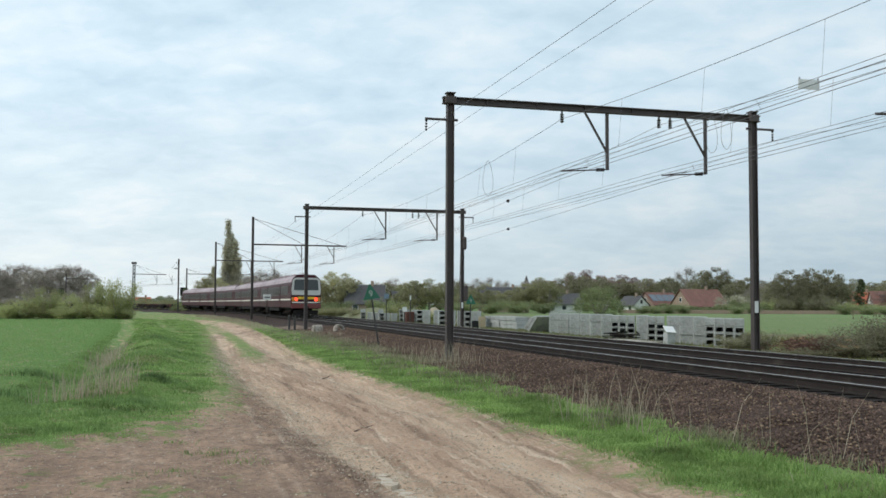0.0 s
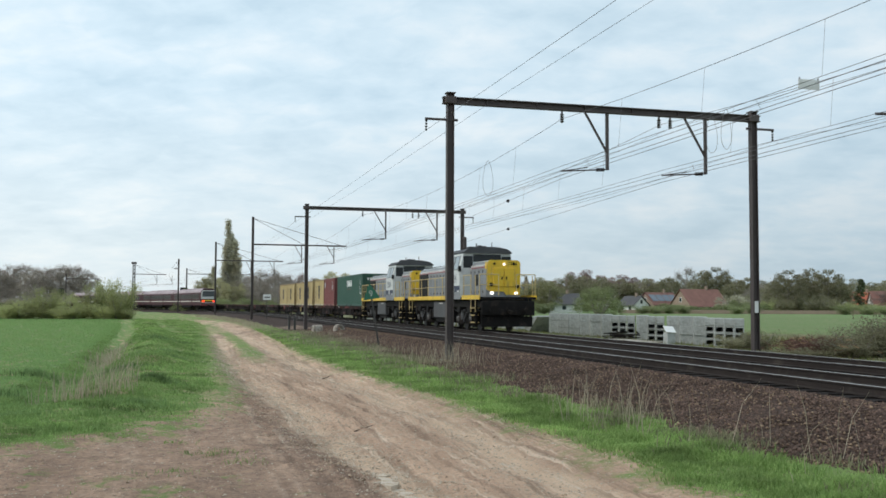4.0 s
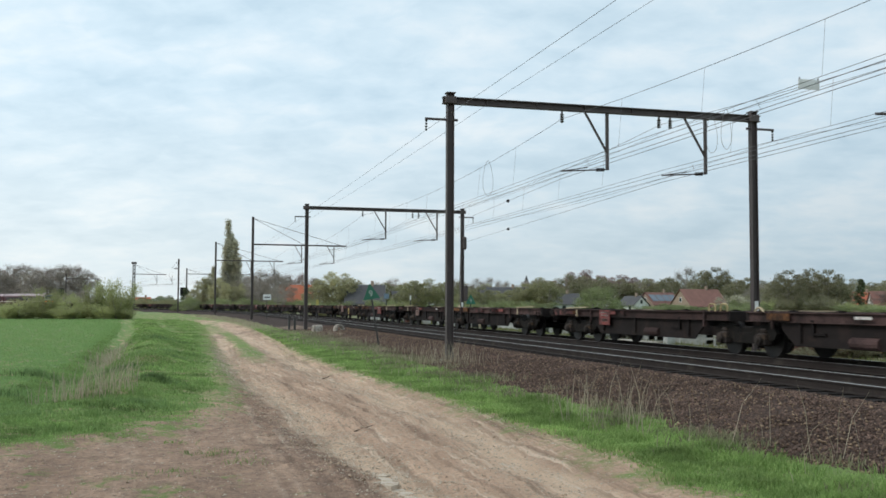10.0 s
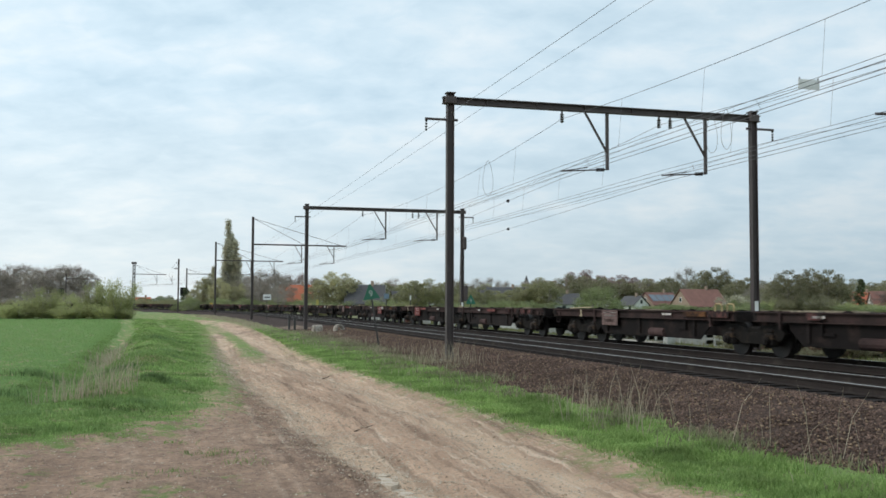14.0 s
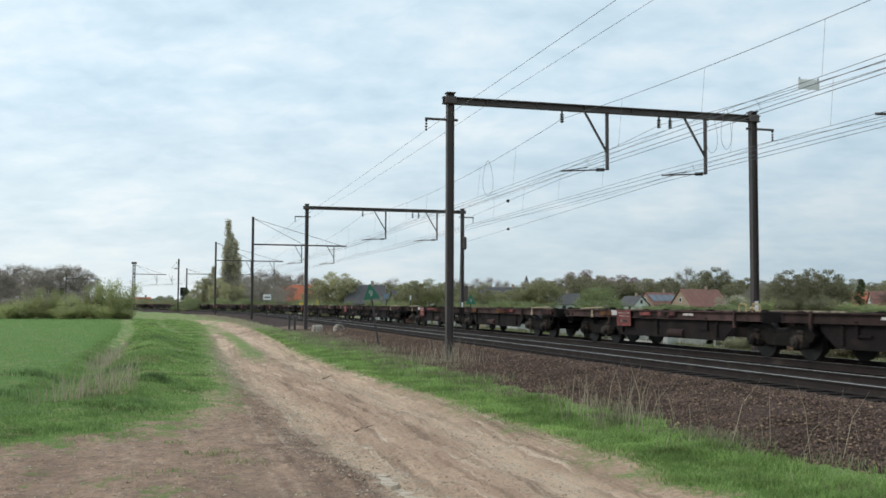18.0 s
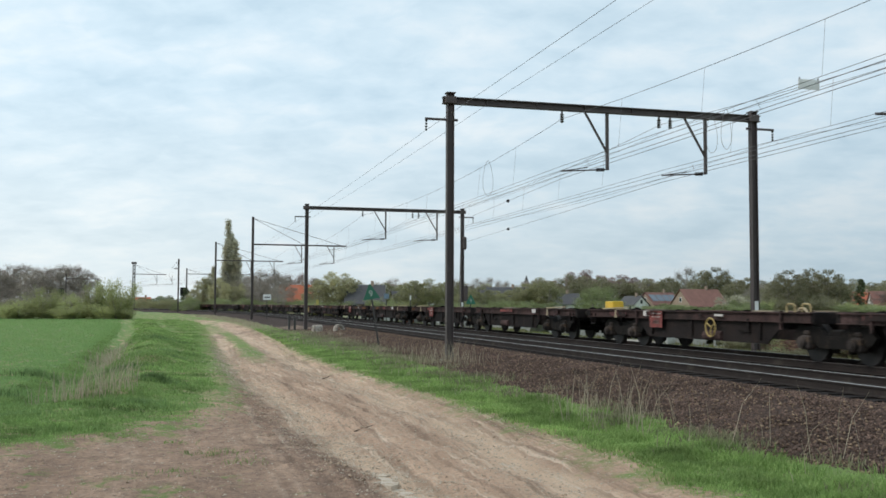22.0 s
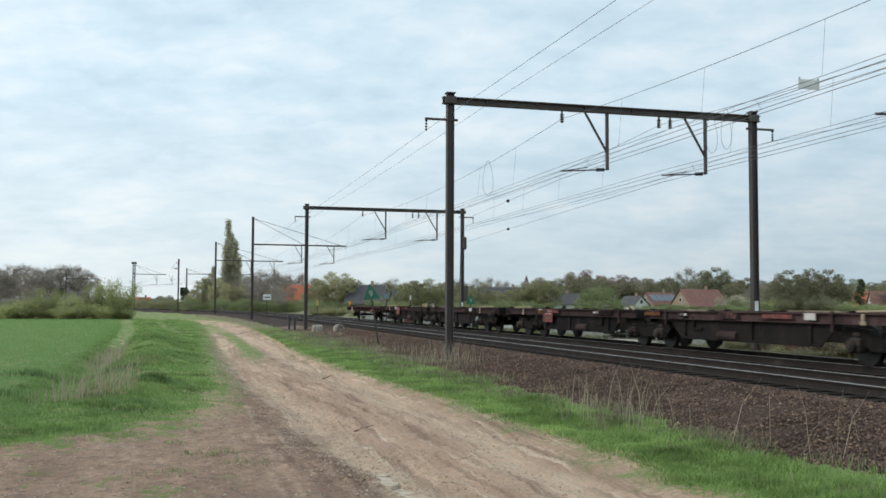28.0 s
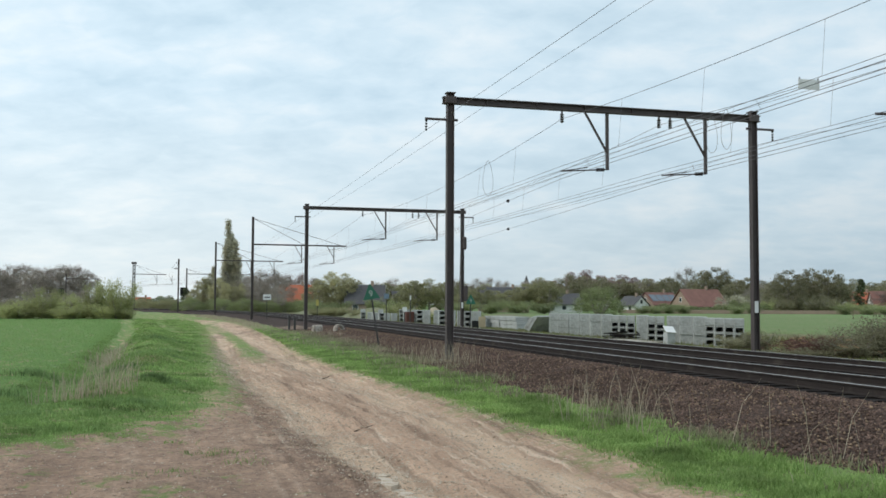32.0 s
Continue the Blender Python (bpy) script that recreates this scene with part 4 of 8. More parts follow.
def flat_shape(outline, x, y, z):
    """A thin plate in the plane of a container's side from (x, z) points."""
    return Geo().prism([(x + a, z + b) for a, b in outline], "y", y - 0.004, y + 0.004)


def ring_shape(x, y, z, rx, rz, w):
    """A flat closed ring of eight sides."""
    g = Geo()
    for k in range(8):
        a0, a1 = math.pi * (k + .5) / 4, math.pi * (k + 1.5) / 4
        q = [(r * math.cos(a), s * math.sin(a)) for a in (a0, a1) for r, s in ((rx, rz), (rx - w, rz - w))]
        g.prism([(x + q[i][0], z + q[i][1]) for i in (0, 2, 3, 1)], "y", y - 0.004, y + 0.004)
    return g


def emblem_dark(t, x):
    """A dark company mark as plain shapes: a comb of three bars, a line, two rings."""
    y = -1.219 - 0.006
    lab = "dark blue shape of a company mark"
    for dx in (-0.36, 0.0, 0.36):
        part("mark_bar", flat_shape([(-0.10, -0.31), (0.10, -0.31), (0.10, 0.18), (-0.10, 0.18)], x + dx, y, 1.67), M_navy, t, lab)
    part("mark_arch", flat_shape([(-0.50, 0.16), (0.50, 0.16), (0.48, 0.27), (0.36, 0.33), (0.12, 0.33), (0.0, 0.27), (-0.12, 0.33), (-0.42, 0.33), (-0.50, 0.27)], x, y - 0.002, 1.67), M_navy, t, lab)
    part("mark_line", flat_shape([(-0.66, -0.025), (0.66, -0.025), (0.66, 0.025), (-0.66, 0.025)], x, y, 1.29), M_navy, t, lab)
    for dx in (-0.24, 0.26):
        part("mark_ring", ring_shape(x + dx, y, 0.96, 0.25, 0.28, 0.12), M_navy, t, lab)
    g = Geo()
    for k in range(13):
        g.box((x - 2.12, y, 2.08 - k * 0.135), (0.11, 0.008, 0.085))
        if k not in (2, 4, 9, 12):
            g.box((x - 1.86, y, 2.02 - k * 0.125), (0.11, 0.008, 0.085))
    part("small_lettering", g, M_navy, t, "small dark lettering bars")
    rnd = random.Random(9)
    for k in range(9):
        part("scuff", Geo().box((x + rnd.uniform(-2.4, 2.7), y + 0.003, rnd.uniform(0.3, 1.5)), (rnd.uniform(0.04, 0.16), 0.003, rnd.uniform(0.04, 0.14))), M_rust, t, "small rusty scuff")


def emblem_white(t, x):
    y = -1.219 - 0.006
    lab = "white shape of company lettering"
    part("mark_ring", ring_shape(x - 1.02, y, 1.90, 0.20, 0.30, 0.10), M_print, t, lab)
    dx = -0.74
    for w_, cut in ((0.34, 0.10), (0.30, 0.0), (0.12, 0.0), (0.34, 0.05), (0.34, 0.10), (0.26, 0.0)):
        part("mark_bar", flat_shape([(0, -0.25), (w_, -0.25), (w_ - cut, 0.25), (cut, 0.25)], x + dx, y, 1.90), M_print, t, lab)
        dx += w_ + 0.05
    part("underline", Geo().box((x, y, 1.42), (2.2, 0.008, 0.035)), M_redplate, t, "thin red underline")
    g = Geo()
    for k in range(11):
        g.box((x + 5.0, y, 2.15 - k * 0.11), (0.12, 0.008, 0.07))
    g.box((x + 5.3, y, 1.0), (0.34, 0.008, 0.12))
    part("small_lettering", g, M_print, t)
    for k in range(6):
        part("end_lettering", Geo().box((6.096 + 0.004, -0.75 + k * 0.22, 2.18), (0.012, 0.15, 0.17)), M_print, t, "white bar of company lettering")
    part("end_lettering", Geo().box((6.096 + 0.004, -0.1, 1.88), (0.012, 0.5, 0.10)), M_print, t)


# ------------------------------------------------------------------ lettering
def text_mesh(txt, size, depth=0.004, align="CENTER"):
    cu = bpy.data.curves.new("lettering", "FONT")
    cu.body, cu.size, cu.extrude, cu.align_x, cu.align_y = txt, size, depth, align, "CENTER"
    ob = new("lettering", cu)
    me = bpy.data.meshes.new_from_object(ob)
    bpy.data.objects.remove(ob)
    return me


# ------------------------------------------------------------------ diesel locomotives
M_lgrey = mat("grey_locomotive_paint", (0.235, 0.243, 0.252), 0.55, 0, 0.16, 0.8, 20, 0.04, (0.165, 0.152, 0.135), 0.32, 1.4, streak=True)
M_lwhite = mat("pale_grey_cab_paint", (0.62, 0.635, 0.615), 0.5, 0, 0.10, 0.8, 20, 0.03, (0.42, 0.405, 0.37), 0.18, 1.6, streak=True)
M_lroof = mat("sooty_dark_roof", (0.055, 0.055, 0.058), 0.75, 0, 0.25, 1.5, 25, 0.1)
M_lyellow = mat("locomotive_yellow", (0.78, 0.50, 0.03), 0.45, 0, 0.1, 1.0, 25, 0.03, (0.40, 0.27, 0.07), 0.32, 2.2, streak=True)
M_lrail = mat("dusty_yellow_handrail", (0.56, 0.42, 0.185), 0.55, 0, 0.2, 2, 30, 0.03)
M_ldark = mat("underframe_black", (0.013, 0.0115, 0.0105), 0.75, 0.0, 0.4, 2, 30, 0.2, (0.048, 0.036, 0.029), 0.28, 2.2, spec=0.15)
M_ltank = mat("grey_fuel_tank", (0.075, 0.075, 0.076), 0.6, 0, 0.15, 1, 25, 0.05, (0.06, 0.055, 0.05), 0.3, 1.5)
M_lblue = mat("navy_band", (0.016, 0.024, 0.060), 0.5, 0, 0.08, 2, 25, 0)
M_lred = mat("crimson_line", (0.36, 0.03, 0.045), 0.5, 0, 0.08, 2, 25, 0)
M_grille = mat("black_grille", (0.012, 0.012, 0.012), 0.8, 0, 0.2, 3, 40, 0.1)
M_lamp = mat("lit_headlamp", (1.0, 0.97, 0.90), 0.3, emit=1.8, bump=0)
M_taillamp = mat("lit_tail_lamp", (1.0, 0.035, 0.02), 0.3, emit=4.0, bump=0)
M_darkglass = mat("dark_cab_glass", (0.018, 0.020, 0.022), 0.25, spec=0.35)
M_orange = mat("orange_marker_paint", (0.78, 0.30, 0.03), 0.45, 0, 0.1, 3, 30, 0)


def glass_material():
    m = bpy.data.materials.new("tinted_window_glass")
    m.use_nodes = True
    b = m.node_tree.nodes["Principled BSDF"]
    b.inputs["Base Color"].default_value = (0.035, 0.045, 0.05, 1)
    b.inputs["Roughness"].default_value = 0.06
    b.inputs["Specular IOR Level"].default_value = 0.8
    n = m.node_tree.nodes.new("ShaderNodeTexNoise")
    n.inputs["Scale"].default_value = 1.5
    bp = m.node_tree.nodes.new("ShaderNodeBump")
    bp.inputs["Strength"].default_value, bp.inputs["Distance"].default_value = 0.05, 0.05
    m.node_tree.links.new(n.outputs[0], bp.inputs["Height"])
    m.node_tree.links.new(bp.outputs[0], b.inputs["Normal"])
    return m


M_glass = glass_material()
# cab glass with the bright sky in the panes put into its base colour
M_cabglass = M_glass.copy()
M_cabglass.name = "pale_cab_glass"
M_cabglass.node_tree.nodes["Principled BSDF"].inputs["Base Color"].default_value = (0.24, 0.28, 0.29, 1)


def chamfer_box(x0, x1, w, z0, z1, c):
    return [(-w, z0), (w, z0), (w, z1 - c), (w - c, z1), (-w + c, z1), (-w, z1 - c)], x0, x1


def hood(t, x0, x1, name, lit=False):
    w, z0, z1, c = 0.86, 1.70, 3.45, 0.16
    prof, a, b = chamfer_box(x0, x1, w, z0, z1, c)
    h = part(name, Geo().prism(prof, "x", a, b), M_lgrey, t)
    for y in (-1, 1):
        part("red_line", Geo().box(((x0 + x1) / 2, y * (w + 0.004), 3.16), (x1 - x0 - 0.02, 0.008, 0.032)), M_lred, h, "thin crimson line")
        part("red_line", Geo().box(((x0 + x1) / 2, y * (w + 0.006), 3.225), (x1 - x0 - 0.02, 0.008, 0.012)), M_lred, h, "thin crimson line")
        part("pale_band", Geo().box(((x0 + x1) / 2, y * (w + 0.003), 3.24), (x1 - x0 - 0.02, 0.006, 0.10)), M_lwhite, h)
        n = max(2, round((x1 - x0) / 0.72))
        for k in range(n):
            xc = x0 + (x1 - x0) * (k + 0.5) / n
            wd = (x1 - x0) / n - 0.05
            d = part("engine_door", Geo().box((xc, y * (w + 0.012), 2.42), (wd, 0.024, 1.30), bevel=0.008), M_lgrey, h)
            part("door_latch", Geo().box((xc - wd * 0.35, y * (w + 0.03), 2.95), (0.07, 0.02, 0.10)).box((xc - wd * 0.35, y * (w + 0.03), 1.95), (0.07, 0.02, 0.10)), M_ldark, d)
    part("hood_roof", Geo().box(((x0 + x1) / 2, 0, z1 + 0.02), (x1 - x0 - 0.1, 1.3, 0.05), bevel=0.02), M_lwhite, h, "pale dusty roof panel")
    return h


def railing(t, pts, posts, top=2.78, mid=2.28, base=1.76, name="handrail"):
    """A tubular rail along a line of (x, y) with posts at given points."""
    g = Geo()
    g.path([(x, y, top) for x, y in pts], 0.022, 6).path([(x, y, mid) for x, y in pts], 0.018, 6)
    r = part(name, g, M_lrail, t)
    for x, y in posts:
        part("rail_post", Geo().tube((x, y, base), (x, y, top), 0.022, 6), M_lrail, r)
    return r


def locomotive(number, lamps, label):
    t = thing("diesel_locomotive", label, "locomotive", "coupled locomotives")
    fr = part("underframe", Geo().box((0, 0, 1.36), (15.0, 2.5, 0.38), bevel=0.03), M_ldark, t)
    part("walkway", Geo().box((0, 0, 1.63), (15.1, 2.86, 0.12)), M_ldark, t)
    for y in (-1, 1):
        part("walkway_edge", Geo().box((-2.6, y * 1.45, 1.67), (9.8, 0.05, 0.22), bevel=0.01), M_lyellow, t, "yellow walkway edge")
        part("walkway_edge", Geo().box((6.05, y * 1.45, 1.67), (3.0, 0.05, 0.22), bevel=0.01), M_lyellow, t, "yellow walkway edge")
    long_hood = hood(t, -6.9, 2.3, "long_hood")
    for y in (-1, 1):
        part("radiator_grille", Geo().box((-5.75, y * 0.895, 2.45), (2.1, 0.04, 1.36), bevel=0.01), M_grille, long_hood, "black radiator grille")
        g = Geo()
        for k in range(12):
            g.box((-5.75, y * 0.92, 1.88 + k * 0.10), (2.0, 0.03, 0.02))
        part("grille_slats", g, M_ldark, long_hood)
    part("exhaust_stack", Geo().box((1.2, 0, 3.58), (0.9, 0.5, 0.22), bevel=0.04).box((-3.0, 0, 3.53), (0.5, 0.5, 0.14), bevel=0.03), M_lroof, long_hood)
    part("roof_rail", Geo().path([(-6.6, -0.7, 3.52), (2.0, -0.7, 3.52)], 0.015, 5).path([(-6.6, 0.7, 3.52), (2.0, 0.7, 3.52)], 0.015, 5), M_lroof, long_hood)
    part("lifting_eye", Geo().box((-4.2, -0.6, 3.50), (0.16, 0.05, 0.08)).box((-1.6, -0.6, 3.50), (0.16, 0.05, 0.08)).box((0.6, -0.6, 3.50), (0.16, 0.05, 0.08)), M_lroof, long_hood)
    part("horn", Geo().tube((-0.6, -0.5, 3.48), (-0.6, -0.5, 3.62), 0.03, 6).tube((-0.75, -0.5, 3.63), (-0.35, -0.5, 3.63), 0.05, 8), M_ldark, long_hood)
    short = hood(t, 4.18, 6.85, "short_hood")
    w = 0.84
    part("nose_panel", Geo().prism([(-w, 2.02), (-w + 0.20, 1.96), (0.0, 1.96), (0.12, 1.80), (w, 1.80), (w, 3.40), (w - 0.14, 3.50), (-w + 0.14, 3.50), (-w, 3.40)], "x", 6.851, 6.90), M_lyellow, t, "bright yellow nose panel")
    for sgn in (-1, 1):
        part("hood_window", Geo().box((5.3, sgn * 0.885, 2.55), (0.34, 0.02, 0.55), bevel=0.005), M_grille, short, "small dark louvre")
    for y0, y1 in ((-0.56, -0.02), (0.02, 0.56)):
        d = part("nose_door", Geo().box((6.92, (y0 + y1) / 2, 2.66), (0.05, y1 - y0, 0.92), bevel=0.015), M_lyellow, t, "yellow nose door")
        part("door_latch", Geo().box((6.955, (y0 + y1) / 2 + (0.18 if y0 < 0 else -0.18), 2.62), (0.03, 0.06, 0.14)), M_ldark, d)
        part("door_hinge", Geo().box((6.95, y0 + 0.03 if y0 < 0 else y1 - 0.03, 2.95), (0.03, 0.04, 0.10)).box((6.95, y0 + 0.03 if y0 < 0 else y1 - 0.03, 2.38), (0.03, 0.04, 0.10)), M_lyellow, d)
    part("multiple_unit_socket", Geo().disc((6.93, -0.66, 2.30), "x", 0.09, 0.12, 10).disc((6.93, 0.68, 2.22), "x", 0.09, 0.12, 10), M_ldark, t, "black cable socket")
    part("nose_side", Geo().box((6.72, -0.868, 2.72), (0.26, 0.012, 1.36)).box((6.72, 0.868, 2.72), (0.26, 0.012, 1.36)), M_lyellow, t, "yellow side strip of the nose")
    part("nose_stiffener", Geo().box((6.91, -0.3, 2.85), (0.02, 0.7, 0.03)).box((6.91, 0.35, 2.6), (0.02, 0.6, 0.03)).box((6.91, 0.05, 2.72), (0.02, 0.03, 0.5)), M_lrail, t)
    part("rear_panel", Geo().box((-6.92, 0, 2.6), (0.05, 1.6, 1.6)), M_lyellow, t, "yellow rear end panel")
    for y in (-0.62, 0.62):
        part("headlamp", Geo().disc((6.93, y, 1.88), "x", 0.075, 0.08, 14), M_lamp if lamps else M_white, t, "headlamp")
    part("top_lamp", Geo().disc((6.93, 0, 3.30), "x", 0.055, 0.06, 12), M_lamp if lamps else M_white, t, "upper headlamp")
    part("marker_lamp", Geo().disc((6.93, -0.5, 3.32), "x", 0.06, 0.05, 10).disc((6.93, 0.5, 3.32), "x", 0.06, 0.05, 10), M_ldark, t)
    # cab with slanting upper sides
    prof = [(-1.48, 1.58), (1.48, 1.58), (1.48, 3.05), (1.26, 3.98), (-1.26, 3.98), (-1.48, 3.05)]
    cab = part("cab", Geo().prism(prof, "x", 2.3, 4.55), M_lwhite, t, "pale grey cab with a navy band", pose(-0.36, 0, 0))
    part("cab_roof", Geo().prism([(-1.29, 3.95), (1.29, 3.95), (1.31, 4.0), (1.05, 4.19), (0.5, 4.29), (-0.5, 4.29), (-1.05, 4.19), (-1.31, 4.0)], "x", 2.14, 4.74), M_lroof, cab, "sooty dark overhanging roof")
    part("roof_box", Geo().box((3.2, 0.2, 4.34), (0.4, 0.3, 0.16), bevel=0.03), M_lroof, cab)
    part("roof_box", Geo().box((4.2, -0.3, 4.32), (0.2, 0.2, 0.14)), M_lroof, cab)
    part("roof_vent", Geo().box((3.5, -0.6, 4.30), (0.7, 0.3, 0.10), bevel=0.03), M_lroof, cab)
    part("roof_cable", Geo().path([(2.3, -0.2, 4.30), (2.9, -0.4, 4.34), (3.4, -0.1, 4.35), (4.4, -0.2, 4.33)], 0.03, 5), M_lroof, cab)
    part("cab_mirror", Geo().box((4.62, -1.50, 3.15), (0.05, 0.16, 0.30), bevel=0.02), M_ldark, cab)
    part("corner_window", Geo().box((4.44, -1.475, 3.0), (0.03, 0.02, 0.4)), M_lgrey, cab)
    part("aerial", Geo().tube((3.8, 0.5, 4.25), (3.8, 0.5, 4.58), 0.02, 6), M_lroof, cab)
    part("aerial", Geo().tube((4.6, -0.6, 4.2), (4.6, -0.6, 4.46), 0.03, 6), M_lroof, cab)
    tilt = math.degrees(math.atan2(0.22, 0.93))
    for y in (-1, 1):
        for xc in (2.88, 3.78):
            f = part("side_window", Geo().box((0, 0, 0), (0.72, 0.03, 0.66), bevel=0.01), M_cabglass, cab, "slanted side window", pose(xc, y * 1.385, 3.47, y * tilt, 0, 0))
            part("window_frame", Geo().box((0, 0, 0.35), (0.80, 0.045, 0.05)).box((0, 0, -0.35), (0.80, 0.045, 0.05)).box((0.375, 0, 0), (0.05, 0.045, 0.72)).box((-0.375, 0, 0), (0.05, 0.045, 0.72)), M_lgrey, f)
        part("navy_band", Geo().box((3.42, y * 1.484, 2.12), (2.24, 0.008, 0.32)), M_lblue, cab, "navy band")
        part("lower_panel", Geo().box((3.42, y * 1.484, 1.77), (2.24, 0.008, 0.37)), M_lgrey, cab)
        part("maker_plate", Geo().box((3.42, y * 1.489, 2.12), (0.24, 0.012, 0.28)), M_white, cab, "small white plate")
        part("small_lettering", Geo().box((4.3, y * 1.489, 2.0), (0.34, 0.012, 0.07)), M_white, cab)
    num = part("running_number", text_mesh(number, 0.62), mat("slate_number_paint", (0.22, 0.235, 0.255), 0.5), cab, "large grey running number", Matrix.Translation((3.36, -1.487, 2.64)) @ pose(0, 0, 0, 90, 0, 0))
    part("running_number", text_mesh(number, 0.22), M_ldark, short, "", Matrix.Translation((6.905, 0.45, 3.32)) @ pose(0, 0, 0, 90, 0, 90))
    for x, sg in ((4.56, 1), (2.29, -1)):
        for y in (-1.03, 1.03):
            part("end_window", Geo().box((x, y, 3.36), (0.03, 0.50, 0.90), bevel=0.01), M_darkglass, cab, "cab end window")
        part("end_window", Geo().box((x, 0, 3.71), (0.03, 1.5, 0.38), bevel=0.01), M_darkglass, cab, "dark cab end window")
    part("cab_door", Geo().box((4.57, -1.12, 2.45), (0.03, 0.55, 1.5), bevel=0.01), M_lwhite, cab)
    part("fuel_tank", Geo().box((-0.28, 0, 1.02), (2.75, 2.66, 0.90), bevel=0.05), M_ltank, t, "grey fuel tank")
    part("battery_box", Geo().box((-0.28, 0, 0.46), (2.75, 2.4, 0.26), bevel=0.03), M_ldark, t)
    part("tank_lettering", Geo().box((0.0, -1.337, 1.38), (0.8, 0.008, 0.06)), M_whiteplate, t)
    for y in (-1, 1):
        for x in (-2.6, -1.9, 2.1, 2.7):
            part("air_reservoir", Geo().tube((x - 0.4, y * 1.1, 1.28), (x + 0.4, y * 1.1, 1.28), 0.15, 10), M_ldark, t)
        for x, w_, z, h_ in ((-3.3, 0.5, 1.05, 0.34), (-5.2, 0.7, 1.08, 0.30), (3.3, 0.6, 1.06, 0.34), (5.2, 0.6, 1.05, 0.36), (-6.0, 0.4, 0.95, 0.45), (2.0, 0.3, 0.85, 0.5), (-1.9, 0.3, 0.8, 0.5)):
            part("equipment_box", Geo().box((x, y * 1.12, z), (w_, 0.36, h_), bevel=0.03), M_ldark, t)
        part("brake_pipe", Geo().path([(-7.2, y * 1.22, 1.02), (-3.0, y * 1.22, 0.98), (-1.6, y * 1.2, 1.1)], 0.03, 6).path([(1.6, y * 1.2, 1.1), (3.0, y * 1.22, 0.98), (7.2, y * 1.22, 1.02)], 0.03, 6), M_ldark, t)
        for xb in (-4.35, 4.35):
            for e in (-1.2, 1.2):
                part("spring_housing", Geo().tube((xb + e * 0.62, y * 1.1, 0.55), (xb + e * 0.62, y * 1.1, 0.98), 0.13, 10), M_ltank, t)
                part("axle_box_cover", Geo().box((xb + e, y * 1.25, 0.56), (0.40, 0.10, 0.30), bevel=0.05), mat("scuffed_grey_axle_box", (0.105, 0.095, 0.086), 0.6, 0, 0.2, 4, 30, 0.1, (0.06, 0.055, 0.05), 0.5, 5), t, "scuffed grey axle box cover")
            part("damper", Geo().tube((xb - 0.35, y * 1.2, 0.45), (xb + 0.3, y * 1.2, 0.95), 0.05, 8), M_ltank, t)
            part("bogie_side_beam", Geo().prism([(xb - 1.75, 0.78), (xb - 1.4, 0.95), (xb - 0.5, 0.80), (xb + 0.5, 0.80), (xb + 1.4, 0.95), (xb + 1.75, 0.78), (xb + 0.7, 0.50), (xb - 0.7, 0.50)], "y", y * 1.08 - 0.05, y * 1.08 + 0.05), M_ldark, t)
            if y > 0:
                part("traction_gear_case", Geo().box((xb, 0, 0.80), (3.0, 1.3, 0.66), bevel=0.06), M_ldark, t)
            part("brake_cylinder", Geo().tube((xb - 0.3, y * 1.16, 0.98), (xb + 0.25, y * 1.16, 0.98), 0.12, 10), M_ldark, t)
            part("sand_box", Geo().box((xb + 1.75, y * 1.15, 0.75), (0.32, 0.3, 0.55), bevel=0.04), M_ldark, t)
        # walkway rails and steps
        railing(t, [(-7.4, y * 1.42), (2.2, y * 1.42)], [(-7.4 + k * 1.6, y * 1.42) for k in range(7)])
        railing(t, [(4.75, y * 1.42), (6.0, y * 1.42)], [(4.75, y * 1.42), (6.0, y * 1.42)])
        for x in (6.55, -6.75):
            g = Geo()
            for q in (-0.3, 0.3):
                g.box((x + q, y * 1.40, 1.05), (0.05, 0.12, 1.3))
            st = part("boarding_steps", g, M_ldark, t)
            for z in (0.45, 0.8, 1.15):
                part("step", Geo().box((x, y * 1.38, z), (0.6, 0.26, 0.04)), M_lrail, st)
            for q in (-0.38, 0.38):
                part("grab_rail", Geo().tube((x + q, y * 1.47, 0.95), (x + q, y * 1.47, 2.75), 0.02, 6), M_lrail, st)
    for sg in (-1, 1):
        x = sg * 7.45
        railing(t, [(x, -1.42), (x, -0.45)], [(x, -1.42), (x, -0.45)], name="end_rail")
        railing(t, [(x, 0.45), (x, 1.42)], [(x, 0.45), (x, 1.42)], name="end_rail")
        part("buffer_beam", Geo().box((sg * 7.52, 0, 1.15), (0.14, 2.7, 0.72), bevel=0.03), M_ldark, t)
        part("rail_guard", Geo().prism([(-1.3, 0.25), (1.3, 0.25), (1.3, 0.75), (-1.3, 0.75)], "x", sg * 7.3, sg * 7.4), M_ldark, t)
        buffers(t, sg * 7.6, sg, 1.05)
    for x in (4.35, -4.35):
        bogie_parts(t, x, 2.4, 0.5, (0.4, 0.3, 0.42))
    return t


# ------------------------------------------------------------------ two-axle wagon at the tail
M_flatred = mat("rust_red_wagon_paint", (0.092, 0.036, 0.033), 0.8, 0, 0.4, 1.6, 25, 0.1, (0.034, 0.022, 0.020), 0.6, 1.3, spec=0.15)


